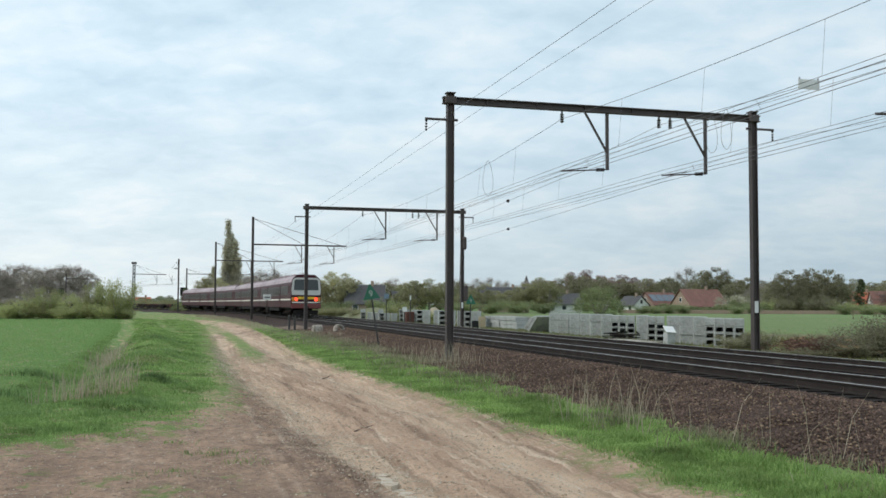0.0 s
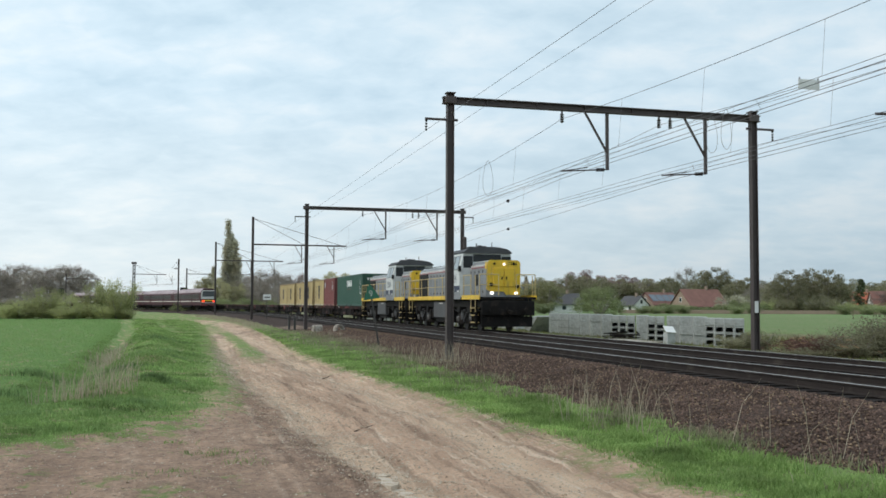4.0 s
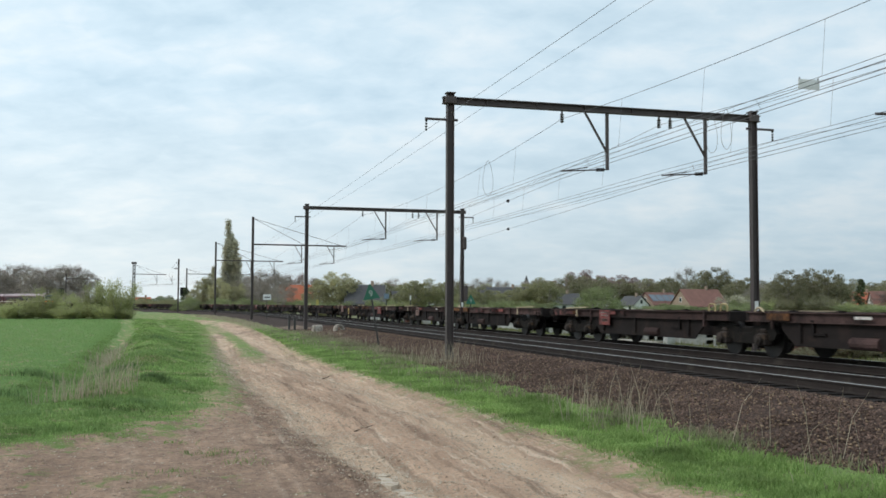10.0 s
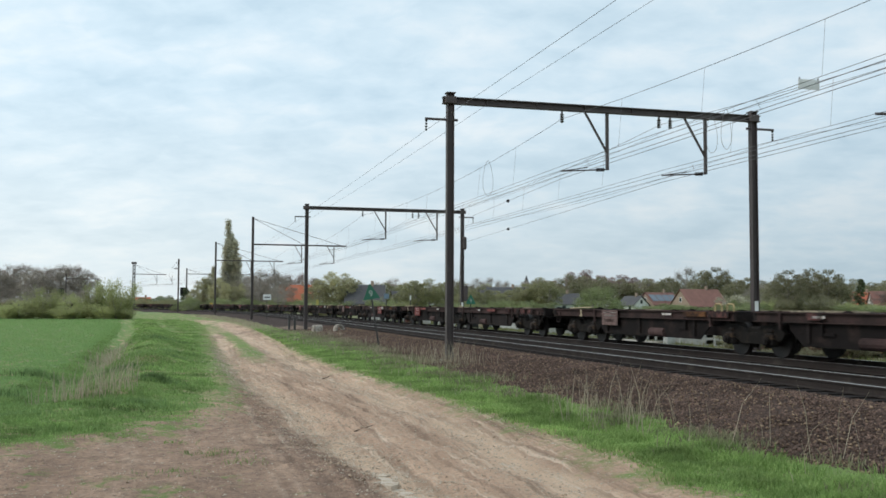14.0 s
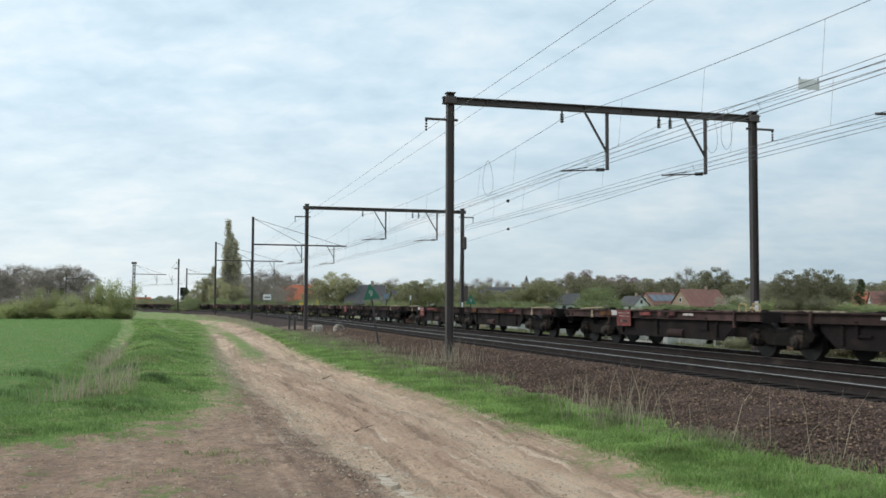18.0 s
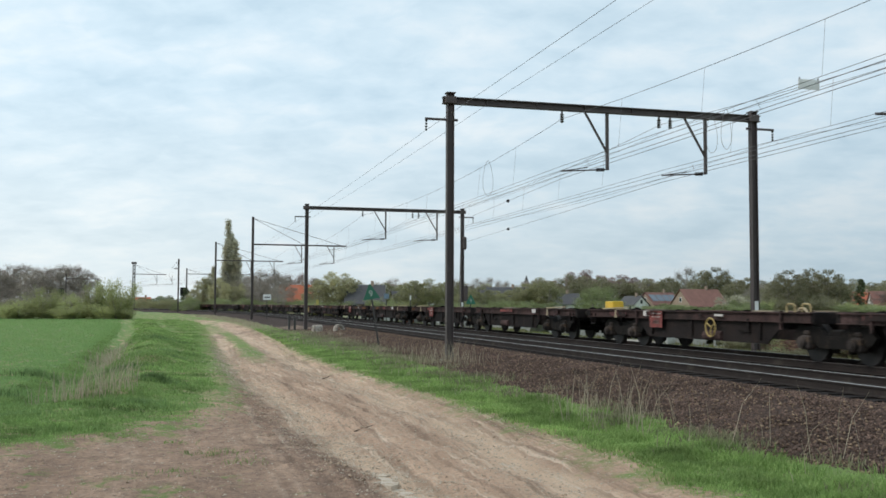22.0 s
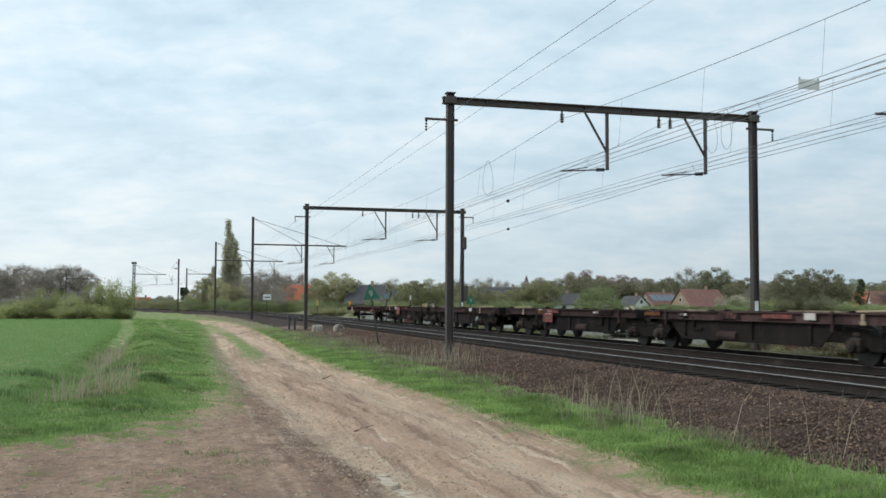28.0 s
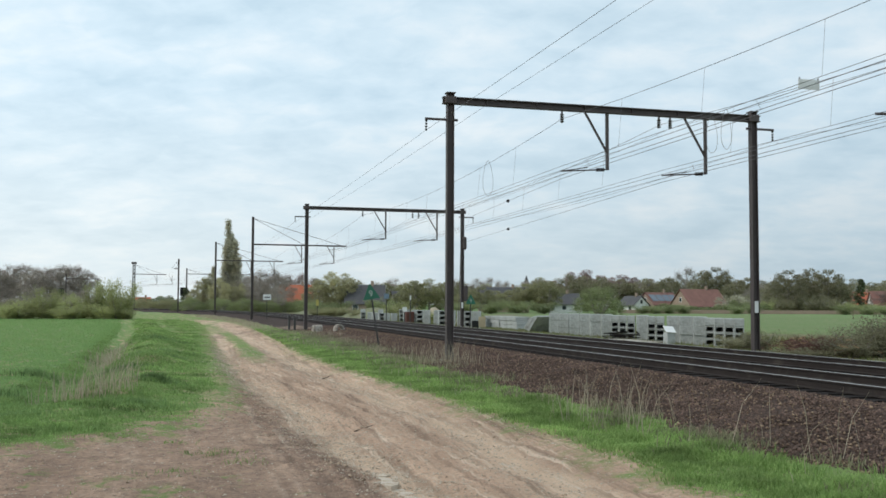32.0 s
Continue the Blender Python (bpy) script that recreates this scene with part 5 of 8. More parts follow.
def tail_wagon():
    t = thing("flat_wagon", "rust-red two-axle flat wagon with an orange tail lamp", "wagon", "goods train wagons")
    L = 13.6
    part("deck", Geo().box((0, 0, DECK - 0.02), (L, 2.5, 0.05)), M_frame, t)
    for y in (-1, 1):
        s = part("side_sill", Geo().box((0, y * 1.28, DECK - 0.06), (L, 0.06, 0.12)).box((0, y * 1.20, DECK - 0.30), (L, 0.05, 0.09)).box((0, y * 1.24, DECK - 0.36), (L, 0.12, 0.025)), M_flatred, t, "rust-red side sill")
        for k in range(9):
            part("stake_pocket", Geo().box((-L / 2 + 0.8 + k * (L - 1.6) / 8, y * 1.31, DECK - 0.20), (0.12, 0.10, 0.26)), M_flatred, s)
        part("truss_rod", Geo().beam((-4.0, y * 1.15, DECK - 0.40), (-2.2, y * 1.15, 0.62), 0.05, 0.06).beam((-2.2, y * 1.15, 0.62), (2.2, y * 1.15, 0.62), 0.05, 0.06).beam((2.2, y * 1.15, 0.62), (4.0, y * 1.15, DECK - 0.40), 0.05, 0.06), M_frame, t)
        part("hazard_board", Geo().box((3.9, y * 1.33, DECK - 0.36), (0.9, 0.02, 0.20)), M_redplate, t, "red board")
        part("white_plate", Geo().box((-4.35, y * 1.34, DECK - 0.26), (0.3, 0.02, 0.34)), M_whiteplate, t)
        part("lettering_panel", Geo().box((0.4, y * 1.16, 0.78), (1.0, 0.02, 0.26)), M_redplate, t)
    part("centre_sill", Geo().box((0, 0, 0.85), (L - 0.2, 0.4, 0.3)), M_frame, t)
    for x in (4.5, -4.5):
        me = bogie_parts.wheels[0.46]
        ax = part("axle_guard", Geo().box((x, -0.98, 0.62), (0.9, 0.05, 0.4)).box((x, 0.98, 0.62), (0.9, 0.05, 0.4)).box((x, -1.02, 0.98), (1.5, 0.08, 0.10)).box((x, 1.02, 0.98), (1.5, 0.08, 0.10)), M_bogie, t)
        for y in (-1, 1):
            part("wheel", me, None, ax, m=pose(x, y * 0.755, 0.46, 0, 0, 0 if y > 0 else 180))
            part("axle_box", Geo().box((x, y * 1.06, 0.46), (0.3, 0.24, 0.3), bevel=0.04), M_bogie, ax)
        part("axle", bogie_parts.wheels["axle"], None, ax, m=pose(x, 0, 0.46))
    for sg in (-1, 1):
        part("headstock", Geo().box((sg * (L / 2), 0, DECK - 0.18), (0.16, 2.6, 0.34)), M_flatred, t)
        buffers(t, sg * (L / 2 + 0.05), sg)
    part("tail_lamp", Geo().box((-L / 2 + 0.1, -1.1, DECK + 0.22), (0.17, 0.18, 0.28), bevel=0.04).box((-L / 2 + 0.1, -1.1, DECK + 0.05), (0.1, 0.1, 0.12)), M_orange, t, "orange tail lamp")
    return t


# ------------------------------------------------------------------ electric passenger train
M_maroon = mat("maroon_coach_paint", (0.062, 0.015, 0.020), 0.55, 0, 0.15, 0.6, 20, 0.03, (0.035, 0.018, 0.018), 0.4, 1, spec=0.25)
# pale mauve is sky sheen put into the colour; the maroon streaks show through
M_croof = mat("sheen_mauve_coach_roof", (0.40, 0.30, 0.31), 0.45, 0, 0.18, 0.6, 20, 0.05, (0.16, 0.085, 0.09), 0.5, 0.35, streak=True)
M_cstripe = mat("cream_stripe", (0.80, 0.74, 0.66), 0.5, 0, 0.08, 1, 20, 0)
M_lamphouse = mat("orange_lamp_housing", (0.58, 0.24, 0.035), 0.45, 0, 0.1, 3, 30, 0)
M_coachglass = mat("tinted_coach_glass", (0.020, 0.015, 0.015), 0.35, spec=0.2)
M_cface = mat("pale_front_surround", (0.60, 0.58, 0.55), 0.5, 0, 0.06, 1, 20, 0.02)
COACH = 28.5


def coach(cab_front, cab_rear, tail_lit):
    """A maroon electric coach; x forward (away from the viewer), body 28.1 m long."""
    t = thing("passenger_coach", "maroon electric passenger coach with a cream stripe and dark windows", "train coach", "passenger train coaches")
    L, w = 28.1, 1.43
    prof = [(-w, 0.98), (w, 0.98), (w + 0.02, 2.0), (w - 0.03, 3.10), (w - 0.10, 3.42), (-w + 0.10, 3.42), (-w + 0.03, 3.10), (-w - 0.02, 2.0)]
    body = part("body_shell", Geo().prism(prof, "x", -L / 2, L / 2), M_maroon, t)
    roof = [(w - 0.09, 3.40), (w - 0.22, 3.72), (w - 0.55, 3.98), (0.4, 4.13), (-0.4, 4.13), (-w + 0.55, 3.98), (-w + 0.22, 3.72), (-w + 0.09, 3.40)]
    part("roof", Geo().prism(roof, "x", -L / 2 + 0.02, L / 2 - 0.02), M_croof, t, "curved maroon roof with pale mauve sky sheen painted on")
    for k in range(4):
        part("roof_unit", Geo().box((-9 + k * 5.6, 0, 4.16), (1.6, 1.2, 0.16), bevel=0.04), M_croof, t)
    for y in (-1, 1):
        part("cream_stripe", Geo().box((0, y * (w + 0.022), 1.74), (L - 0.1, 0.01, 0.13)), M_cstripe, body, "cream stripe")
        part("window_band", Geo().box((0, y * (w + 0.004), 2.62), (L - 3.4, 0.02, 0.92)), mat("dark_brown_window_band", (0.035, 0.018, 0.018), 0.4), body)
        n = 13
        for k in range(n):
            x = -L / 2 + 2.6 + k * (L - 5.2) / (n - 1)
            if k in (3, 9):
                d = part("door", Geo().box((x, y * (w + 0.016), 2.15), (1.25, 0.03, 2.1), bevel=0.01), M_maroon, body, "maroon folding door")
                part("door_window", Geo().box((x, y * (w + 0.034), 2.65), (0.8, 0.012, 0.8)), M_coachglass, d)
            else:
                part("window", Geo().box((x, y * (w + 0.018), 2.64), (1.35, 0.018, 0.78), bevel=0.006), M_coachglass, body)
        part("equipment_skirt", Geo().box((0, y * 1.2, 0.78), (9.0, 0.3, 0.42), bevel=0.05).box((6.4, y * 1.2, 0.82), (1.6, 0.3, 0.3), bevel=0.05), M_ldark, t)
    for sg, cab in ((1, cab_front), (-1, cab_rear)):
        x = sg * L / 2
        if cab:
            f = part("cab_face", Geo().prism([(-w, 0.98), (w, 0.98), (w, 3.1), (w - 0.16, 3.75), (w - 0.6, 4.1), (-w + 0.6, 4.1), (-w + 0.16, 3.75), (-w, 3.1)], "x", x, x + sg * 0.22), M_maroon, t)
            xx = x + sg * 0.24
            part("face_surround", Geo().prism([(-1.36, 2.16), (1.36, 2.16), (1.40, 2.7), (1.28, 3.62), (1.05, 3.80), (-1.05, 3.80), (-1.28, 3.62), (-1.40, 2.7)], "x", x + sg * 0.2, xx + sg * 0.03), M_cface, f, "pale rounded window surround")
            # the windscreen's grey base colour stands in for reflected sky
            part("windscreen", Geo().prism([(-1.18, 2.62), (1.18, 2.62), (1.12, 3.52), (0.98, 3.64), (-0.98, 3.64), (-1.12, 3.52)], "x", xx + sg * 0.02, xx + sg * 0.05), mat("reflection_grey_windscreen", (0.075, 0.080, 0.085), 0.12, spec=0.5), f, "dark wide windscreen greyed by a painted reflection")
            part("yellow_band", Geo().box((xx + sg * 0.01, 0, 1.88), (0.05, 1.6, 0.22)), M_lyellow, f, "yellow band")
            for y in (-1.05, 1.05):
                part("lamp_housing", Geo().box((xx + sg * 0.01, y, 1.74), (0.06, 0.60, 0.40), bevel=0.02), M_lamphouse, f, "orange-yellow lamp housing")
                part("tail_lamp", Geo().disc((xx + sg * 0.05, y * 0.9, 1.76), "x", 0.14, 0.04, 14), M_taillamp if (sg < 0 and tail_lit) else M_redplate, f, "red tail lamp")
            part("lower_apron", Geo().box((xx, 0, 1.1), (0.14, 2.8, 0.42), bevel=0.04), mat("worn_red_apron", (0.17, 0.045, 0.042), 0.6, 0, 0.25, 1.5, 20, 0.05), f, "worn red apron")
            part("cream_band", Geo().box((xx + sg * 0.005, 0, 1.46), (0.03, 2.7, 0.10)), M_cstripe, f, "cream band")
            part("coupler", Geo().box((xx + sg * 0.2, 0, 0.95), (0.5, 0.4, 0.36), bevel=0.05), M_ldark, f)
            part("rail_guard", Geo().box((xx, 0, 0.5), (0.1, 2.3, 0.42)), M_ldark, f)
        else:
            part("gangway", Geo().box((x + sg * 0.16, 0, 2.2), (0.3, 1.5, 2.3), bevel=0.05), M_ldark, t)
    for x in (9.6, -9.6):
        bogie_parts(t, x, 2.5, 0.46)
    part("underframe", Geo().box((0, 0, 0.92), (L - 0.4, 2.4, 0.16)), M_ldark, t)
    return t


def electric_travel(t):
    return 24.1 * t - 0.12 * t * t


COACHES = []


def build_passenger_train():
    flags = [(False, True, True), (True, False, False), (False, True, False), (True, False, False)]
    for i, fl in enumerate(flags):
        COACHES.append((coach(*fl), 93.2 + 14.25 + i * COACH))


build_passenger_train()


def place_on(t, u, off=GAP_TRACKS, half=8.0):
    MOVERS.append((t, u, off, half))
    return t


U0, PERIOD = 11.38, 27.39


def build_goods_train():
    base = container_wagon()
    for i in range(1, 19):
        w = base if i == 1 else copy_thing(base, Matrix())
        if i in (1, 2):
            w["label"] = "dark grimy articulated container flat wagon loaded with containers"
        place_on(w, U0 + PERIOD * i + 10.75, half=10.75)
        WAGONS.append(w)
    for i, w in enumerate(WAGONS, 1):
        dress_wagon(w, i)
    c = place_on(container("green", 12.192, "long dark green corrugated container with white lettering"), 36.37 + 6.096)
    emblem_white(c, 0.1)
    c = place_on(container("red", 6.058, "short brick-red corrugated container"), 53.25)
    part("small_lettering", Geo().box((-2.35, -1.226, 2.0), (0.28, 0.008, 0.5)).box((1.9, -1.226, 1.9), (0.08, 0.008, 0.8)).box((2.2, -1.226, 1.7), (0.14, 0.008, 0.5)), M_print, c)
    c = container("yellow", 6.058, "short ochre-yellow corrugated container with a dark company mark")
    emblem_dark(c, 0.0)
    us = [59.44, 66.83, 72.97, 80.50, 86.65]
    place_on(c, us[0])
    for u in us[1:]:
        place_on(copy_thing(c, Matrix()), u)


    place_on(locomotive("7724", True, "grey and yellow diesel locomotive with lit headlamps, leading the goods train"), 11.8, half=4.35)
    place_on(locomotive("7864", False, "grey and yellow diesel locomotive coupled behind another one"), 28.0, half=4.35)
    place_on(tail_wagon(), 536.15, half=4.5)


WAGONS = []
build_goods_train()



# ------------------------------------------------------------------ trees and bushes
def leaf_material(name, a, b, through_light=0.5, patch=0.0):
    m = bpy.data.materials.new(name)
    m.use_nodes = True
    nt = m.node_tree
    n, lk = nt.nodes.new, nt.links.new
    p = nt.nodes["Principled BSDF"]
    p.inputs["Roughness"].default_value, p.inputs["Specular IOR Level"].default_value = 0.85, 0.15
    g, oi = n("ShaderNodeNewGeometry"), n("ShaderNodeObjectInfo")
    mx = n("ShaderNodeMix"); mx.data_type = "RGBA"
    mx.inputs["A"].default_value, mx.inputs["B"].default_value = (*a, 1), (*b, 1)
    lk(g.outputs["Random Per Island"], mx.inputs["Factor"])
    r = n("ShaderNodeMapRange"); r.inputs[3].default_value, r.inputs[4].default_value = 0.75, 1.25
    lk(oi.outputs["Random"], r.inputs[0])
    v = n("ShaderNodeVectorMath"); v.operation = "SCALE"
    lk(mx.outputs["Result"], v.inputs[0]); lk(r.outputs[0], v.inputs["Scale"])
    if patch:
        co, nz = n("ShaderNodeTexCoord"), n("ShaderNodeTexNoise")
        nz.inputs["Scale"].default_value, nz.inputs["Detail"].default_value, nz.inputs["Roughness"].default_value = patch, 5, 0.65
        lk(co.outputs["Object"], nz.inputs["Vector"])
        q = n("ShaderNodeMapRange"); q.inputs[1].default_value, q.inputs[2].default_value, q.inputs[3].default_value, q.inputs[4].default_value = 0.32, 0.68, 0.55, 1.45
        lk(nz.outputs[0], q.inputs[0])
        v2 = n("ShaderNodeVectorMath"); v2.operation = "SCALE"
        lk(v.outputs[0], v2.inputs[0]); lk(q.outputs[0], v2.inputs["Scale"])
        v = v2
    lk(v.outputs[0], p.inputs["Base Color"])
    tl, ms = n("ShaderNodeBsdfTranslucent"), n("ShaderNodeMixShader")
    ms.inputs[0].default_value = through_light
    lk(v.outputs[0], tl.inputs[0]); lk(p.outputs[0], ms.inputs[1]); lk(tl.outputs[0], ms.inputs[2])
    lk(ms.outputs[0], nt.nodes["Material Output"].inputs[0])
    return m


M_bark = mat("grey_brown_bark", (0.28, 0.25, 0.22), 0.9, 0, 0.3, 2, 30, 0.5)
# green, olive, oak, brown and rust are lightened and greyed: distance haze in the colour
LEAF = {
    "green": leaf_material("hazed_spring_leaves", (0.225, 0.262, 0.122), (0.320, 0.350, 0.180), 0.6),
    "fresh": leaf_material("fresh_yellow_green_leaves", (0.310, 0.335, 0.150), (0.430, 0.440, 0.210), 0.6),
    "olive": leaf_material("hazed_olive_leaves", (0.262, 0.258, 0.138), (0.375, 0.362, 0.205), 0.6),
    "oak": leaf_material("hazed_oak_leaves", (0.228, 0.218, 0.132), (0.338, 0.312, 0.200), 0.6),
    "pale": leaf_material("pale_young_leaves", (0.375, 0.360, 0.205), (0.510, 0.480, 0.290), 0.65),
    "dark": leaf_material("deep_green_leaves", (0.135, 0.165, 0.090), (0.215, 0.245, 0.135), 0.5),
    "brown": leaf_material("hazed_budding_brown_twigs", (0.305, 0.268, 0.225), (0.430, 0.385, 0.325), 0.6),
    "rust": leaf_material("hazed_reddish_buds", (0.270, 0.198, 0.178), (0.370, 0.285, 0.255), 0.6),
    "poplar": leaf_material("young_poplar_leaves", (0.46, 0.435, 0.325), (0.62, 0.590, 0.440), 0.75),
}


def quads_mesh(name, c, a, b):
    """Quads of centre c and half axes a, b as one mesh."""
    n = len(c)
    v = np.stack([c - a - b, c + a - b, c + a + b, c - a + b], 1).reshape(-1, 3)
    me = bpy.data.meshes.new(name)
    me.vertices.add(4 * n)
    me.vertices.foreach_set("co", v.ravel())
    me.loops.add(4 * n)
    me.loops.foreach_set("vertex_index", np.arange(4 * n))
    me.polygons.add(n)
    me.polygons.foreach_set("loop_start", np.arange(n) * 4)
    me.update(calc_edges=True)
    return me


def unit_vectors(rng, n):
    v = rng.normal(size=(n, 3))
    return v / np.linalg.norm(v, axis=1, keepdims=True)


def tree_parts(seed, kind):
    """Trunk with limbs, and a crown of small leaves, for a tree 10 m high."""
    rng = np.random.default_rng(seed)
    r = random.Random(seed)
    wood = Geo()
    tips = []
    if kind == "poplar":
        wood.tube((0, 0, 0), (0.1, 0, 9.2), 0.22, 7, 0.04)
        for k in range(50):
            z = 0.9 + 8.5 * k / 50
            an = r.uniform(0, 6.28)
            L = r.uniform(0.85, 1.25) * (1.0 - 0.93 * max(0.0, z - 2.6) / 7.0) * min(1.0, 0.6 + z / 5)
            q = Vector((math.cos(an) * L * 0.62, math.sin(an) * L * 0.62, z + L * 1.5))
            wood.tube((0, 0, z), q, 0.06, 4, 0.015)
            for f in (0.4, 0.7, 1.0):
                tips.append(Vector((0, 0, z)).lerp(q, f))
        spread, count, size = 0.22, 24, 0.065
    elif kind in ("bush", "lowbush"):
        for k in range(9):
            an, L = r.uniform(0, 6.28), r.uniform(4.0, 9.0)
            q = Vector((math.cos(an) * L * 0.45, math.sin(an) * L * 0.45, L * r.uniform(0.75, 1.0)))
            wood.tube((r.uniform(-.3, .3), r.uniform(-.3, .3), 0), q, 0.14, 4, 0.03)
            for f in (0.25, 0.4, 0.55, 0.7, 0.85, 1.0):
                p = q * f
                tips += [p, p + Vector((r.uniform(-1.6, 1.6), r.uniform(-1.6, 1.6), r.uniform(-0.8, 0.8)))]
        spread, count, size = 0.80, 40, 0.13
    elif kind == "dome":
        for k in range(14):
            an, L = 2.4 * k, r.uniform(3.0, 8.5)
            q = Vector((math.cos(an) * L * 0.45, math.sin(an) * L * 0.45, L))
            wood.tube((r.uniform(-.4, .4), r.uniform(-.4, .4), 0), q, 0.14, 4, 0.03)
        for k in range(240):
            u, an, f = r.uniform(0, 1), r.uniform(0, 6.28), r.uniform(0.55, 1.0) ** 0.6
            rr = math.sqrt(1 - u * u) * 4.2 * f
            tips.append(Vector((rr * math.cos(an), rr * math.sin(an), 0.6 + 8.6 * u * f + r.uniform(-.3, .3))))
        spread, count, size = 0.55, 34, 0.095
    elif kind == "conifer":
        wood.tube((0, 0, 0), (0, 0, 9.7), 0.2, 6, 0.03)
        for k in range(60):
            z = 0.6 + 9.0 * k / 60
            an, L = r.uniform(0, 6.28), 2.1 * (1 - z / 10.2) + 0.15
            q = Vector((math.cos(an) * L, math.sin(an) * L, z - 0.25 * L))
            wood.tube((0, 0, z), q, 0.04, 3, 0.01)
            for f in (0.45, 0.75, 1.0):
                tips.append(Vector((0, 0, z)).lerp(q, f))
        spread, count, size = 0.2, 18, 0.12
    else:
        # a forked trunk whose limbs each carry a rounded lobe of the crown
        bare = kind == "bare"
        fork = r.uniform(1.0, 1.7)
        wood.tube((0, 0, 0), (0.1, 0.05, fork), 0.30, 8, 0.22)
        top = Vector((r.uniform(-.3, .3), r.uniform(-.3, .3), 7.6))
        wood.tube((0.1, 0.05, fork), top, 0.22, 6, 0.05)
        lobes = [(top + Vector((0, 0, 0.9)), 1.45)]
        for k in range(15):
            an = 2.4 * k + r.uniform(-.4, .4)
            h = (k + 0.5) / 15
            reach = (1.2 + 1.6 * math.sin(math.pi * (0.18 + 0.72 * h))) * r.uniform(0.8, 1.12)
            c = Vector((math.cos(an) * reach, math.sin(an) * reach, 2.3 + 5.6 * h + r.uniform(-.4, .5)))
            lobes.append((c, r.uniform(1.0, 1.5)))
        for c, rad in lobes:
            base = Vector((0.1, 0.05, fork)).lerp(top, min(1.0, max(0.0, (c.z - 1.6 - fork) / (7.6 - fork))))
            wood.tube(base, c, 0.10, 5, 0.04)
            for j in range(26 if bare else 20):
                d = Vector((r.gauss(0, 1), r.gauss(0, 1), r.gauss(0.35, 0.9))).normalized()
                p = c + d * rad * r.uniform(0.62, 1.0)
                p.z = min(p.z, 9.9)
                if j % 2 == 0 or bare:
                    wood.tube(c.lerp(p, 0.1), p, 0.03, 3, 0.01)
                tips += [p, c.lerp(p, 0.6)] if bare else [p]
        spread, count, size = (0.36, 7, 0.095) if bare else (0.34, 20, 0.105)
    t = np.array([tuple(p) for p in tips])
    c = np.repeat(t, count, axis=0)
    c = c + np.clip(rng.normal(scale=spread, size=c.shape), -1.5 * spread, 1.5 * spread) * np.array([1, 1, 0.75])
    c[:, 2] = np.clip(c[:, 2], 0.1, 10.0)
    n = len(c)
    a = unit_vectors(rng, n)
    b = np.cross(a, unit_vectors(rng, n))
    b /= np.linalg.norm(b, axis=1, keepdims=True)
    s = rng.uniform(0.5, 1.4, size=(n, 1)) * size
    ratio = 0.25 if kind == "bare" else 0.6
    return wood.mesh("trunk"), quads_mesh("crown", c, a * s, b * s * ratio)


TREE_SETS = {}


def plant(x, y, h, w, kind, leaf, label, category="tree", group="", variant=0):
    key = (kind, leaf, variant)
    if key not in TREE_SETS:
        tr, cr = tree_parts(100 + 17 * variant + sum(map(ord, kind)), kind)
        tr.materials.append(M_bark)
        cr.materials.append(LEAF[leaf])
        TREE_SETS[key] = (tr, cr)
    tr, cr = TREE_SETS[key]
    natural = {"poplar": 1.9, "bush": 9.0, "lowbush": 9.0, "dome": 9.0, "conifer": 4.2}.get(kind, 7.2)
    t = thing("bush" if category == "bush" else "tree", label, category, group)
    t.matrix_basis = Matrix.Translation((x, y, -0.5)) @ Matrix.Rotation((x * 13.7 + y * 7.1) % 6.28, 4, "Z") @ Matrix.Diagonal((w / natural, w / natural, h / 10, 1))
    part("trunk" if category != "bush" else "woody_stem", tr, None, t)
    part("crown", cr, None, t)
    return t


def row(items, depth, kind, leaf, label, category="tree", group="", jitter=8.0):
    """Trees of one kind: bearing (thousandths to the side), height in metres, width in metres."""
    rnd = random.Random(len(items) + int(depth))
    for i, (b, h, w) in enumerate(items):
        d = depth + rnd.uniform(-jitter, jitter)
        plant(d * b / 1000, d, h, w, kind, leaf, label, category, group, (i + int(depth)) % 3)


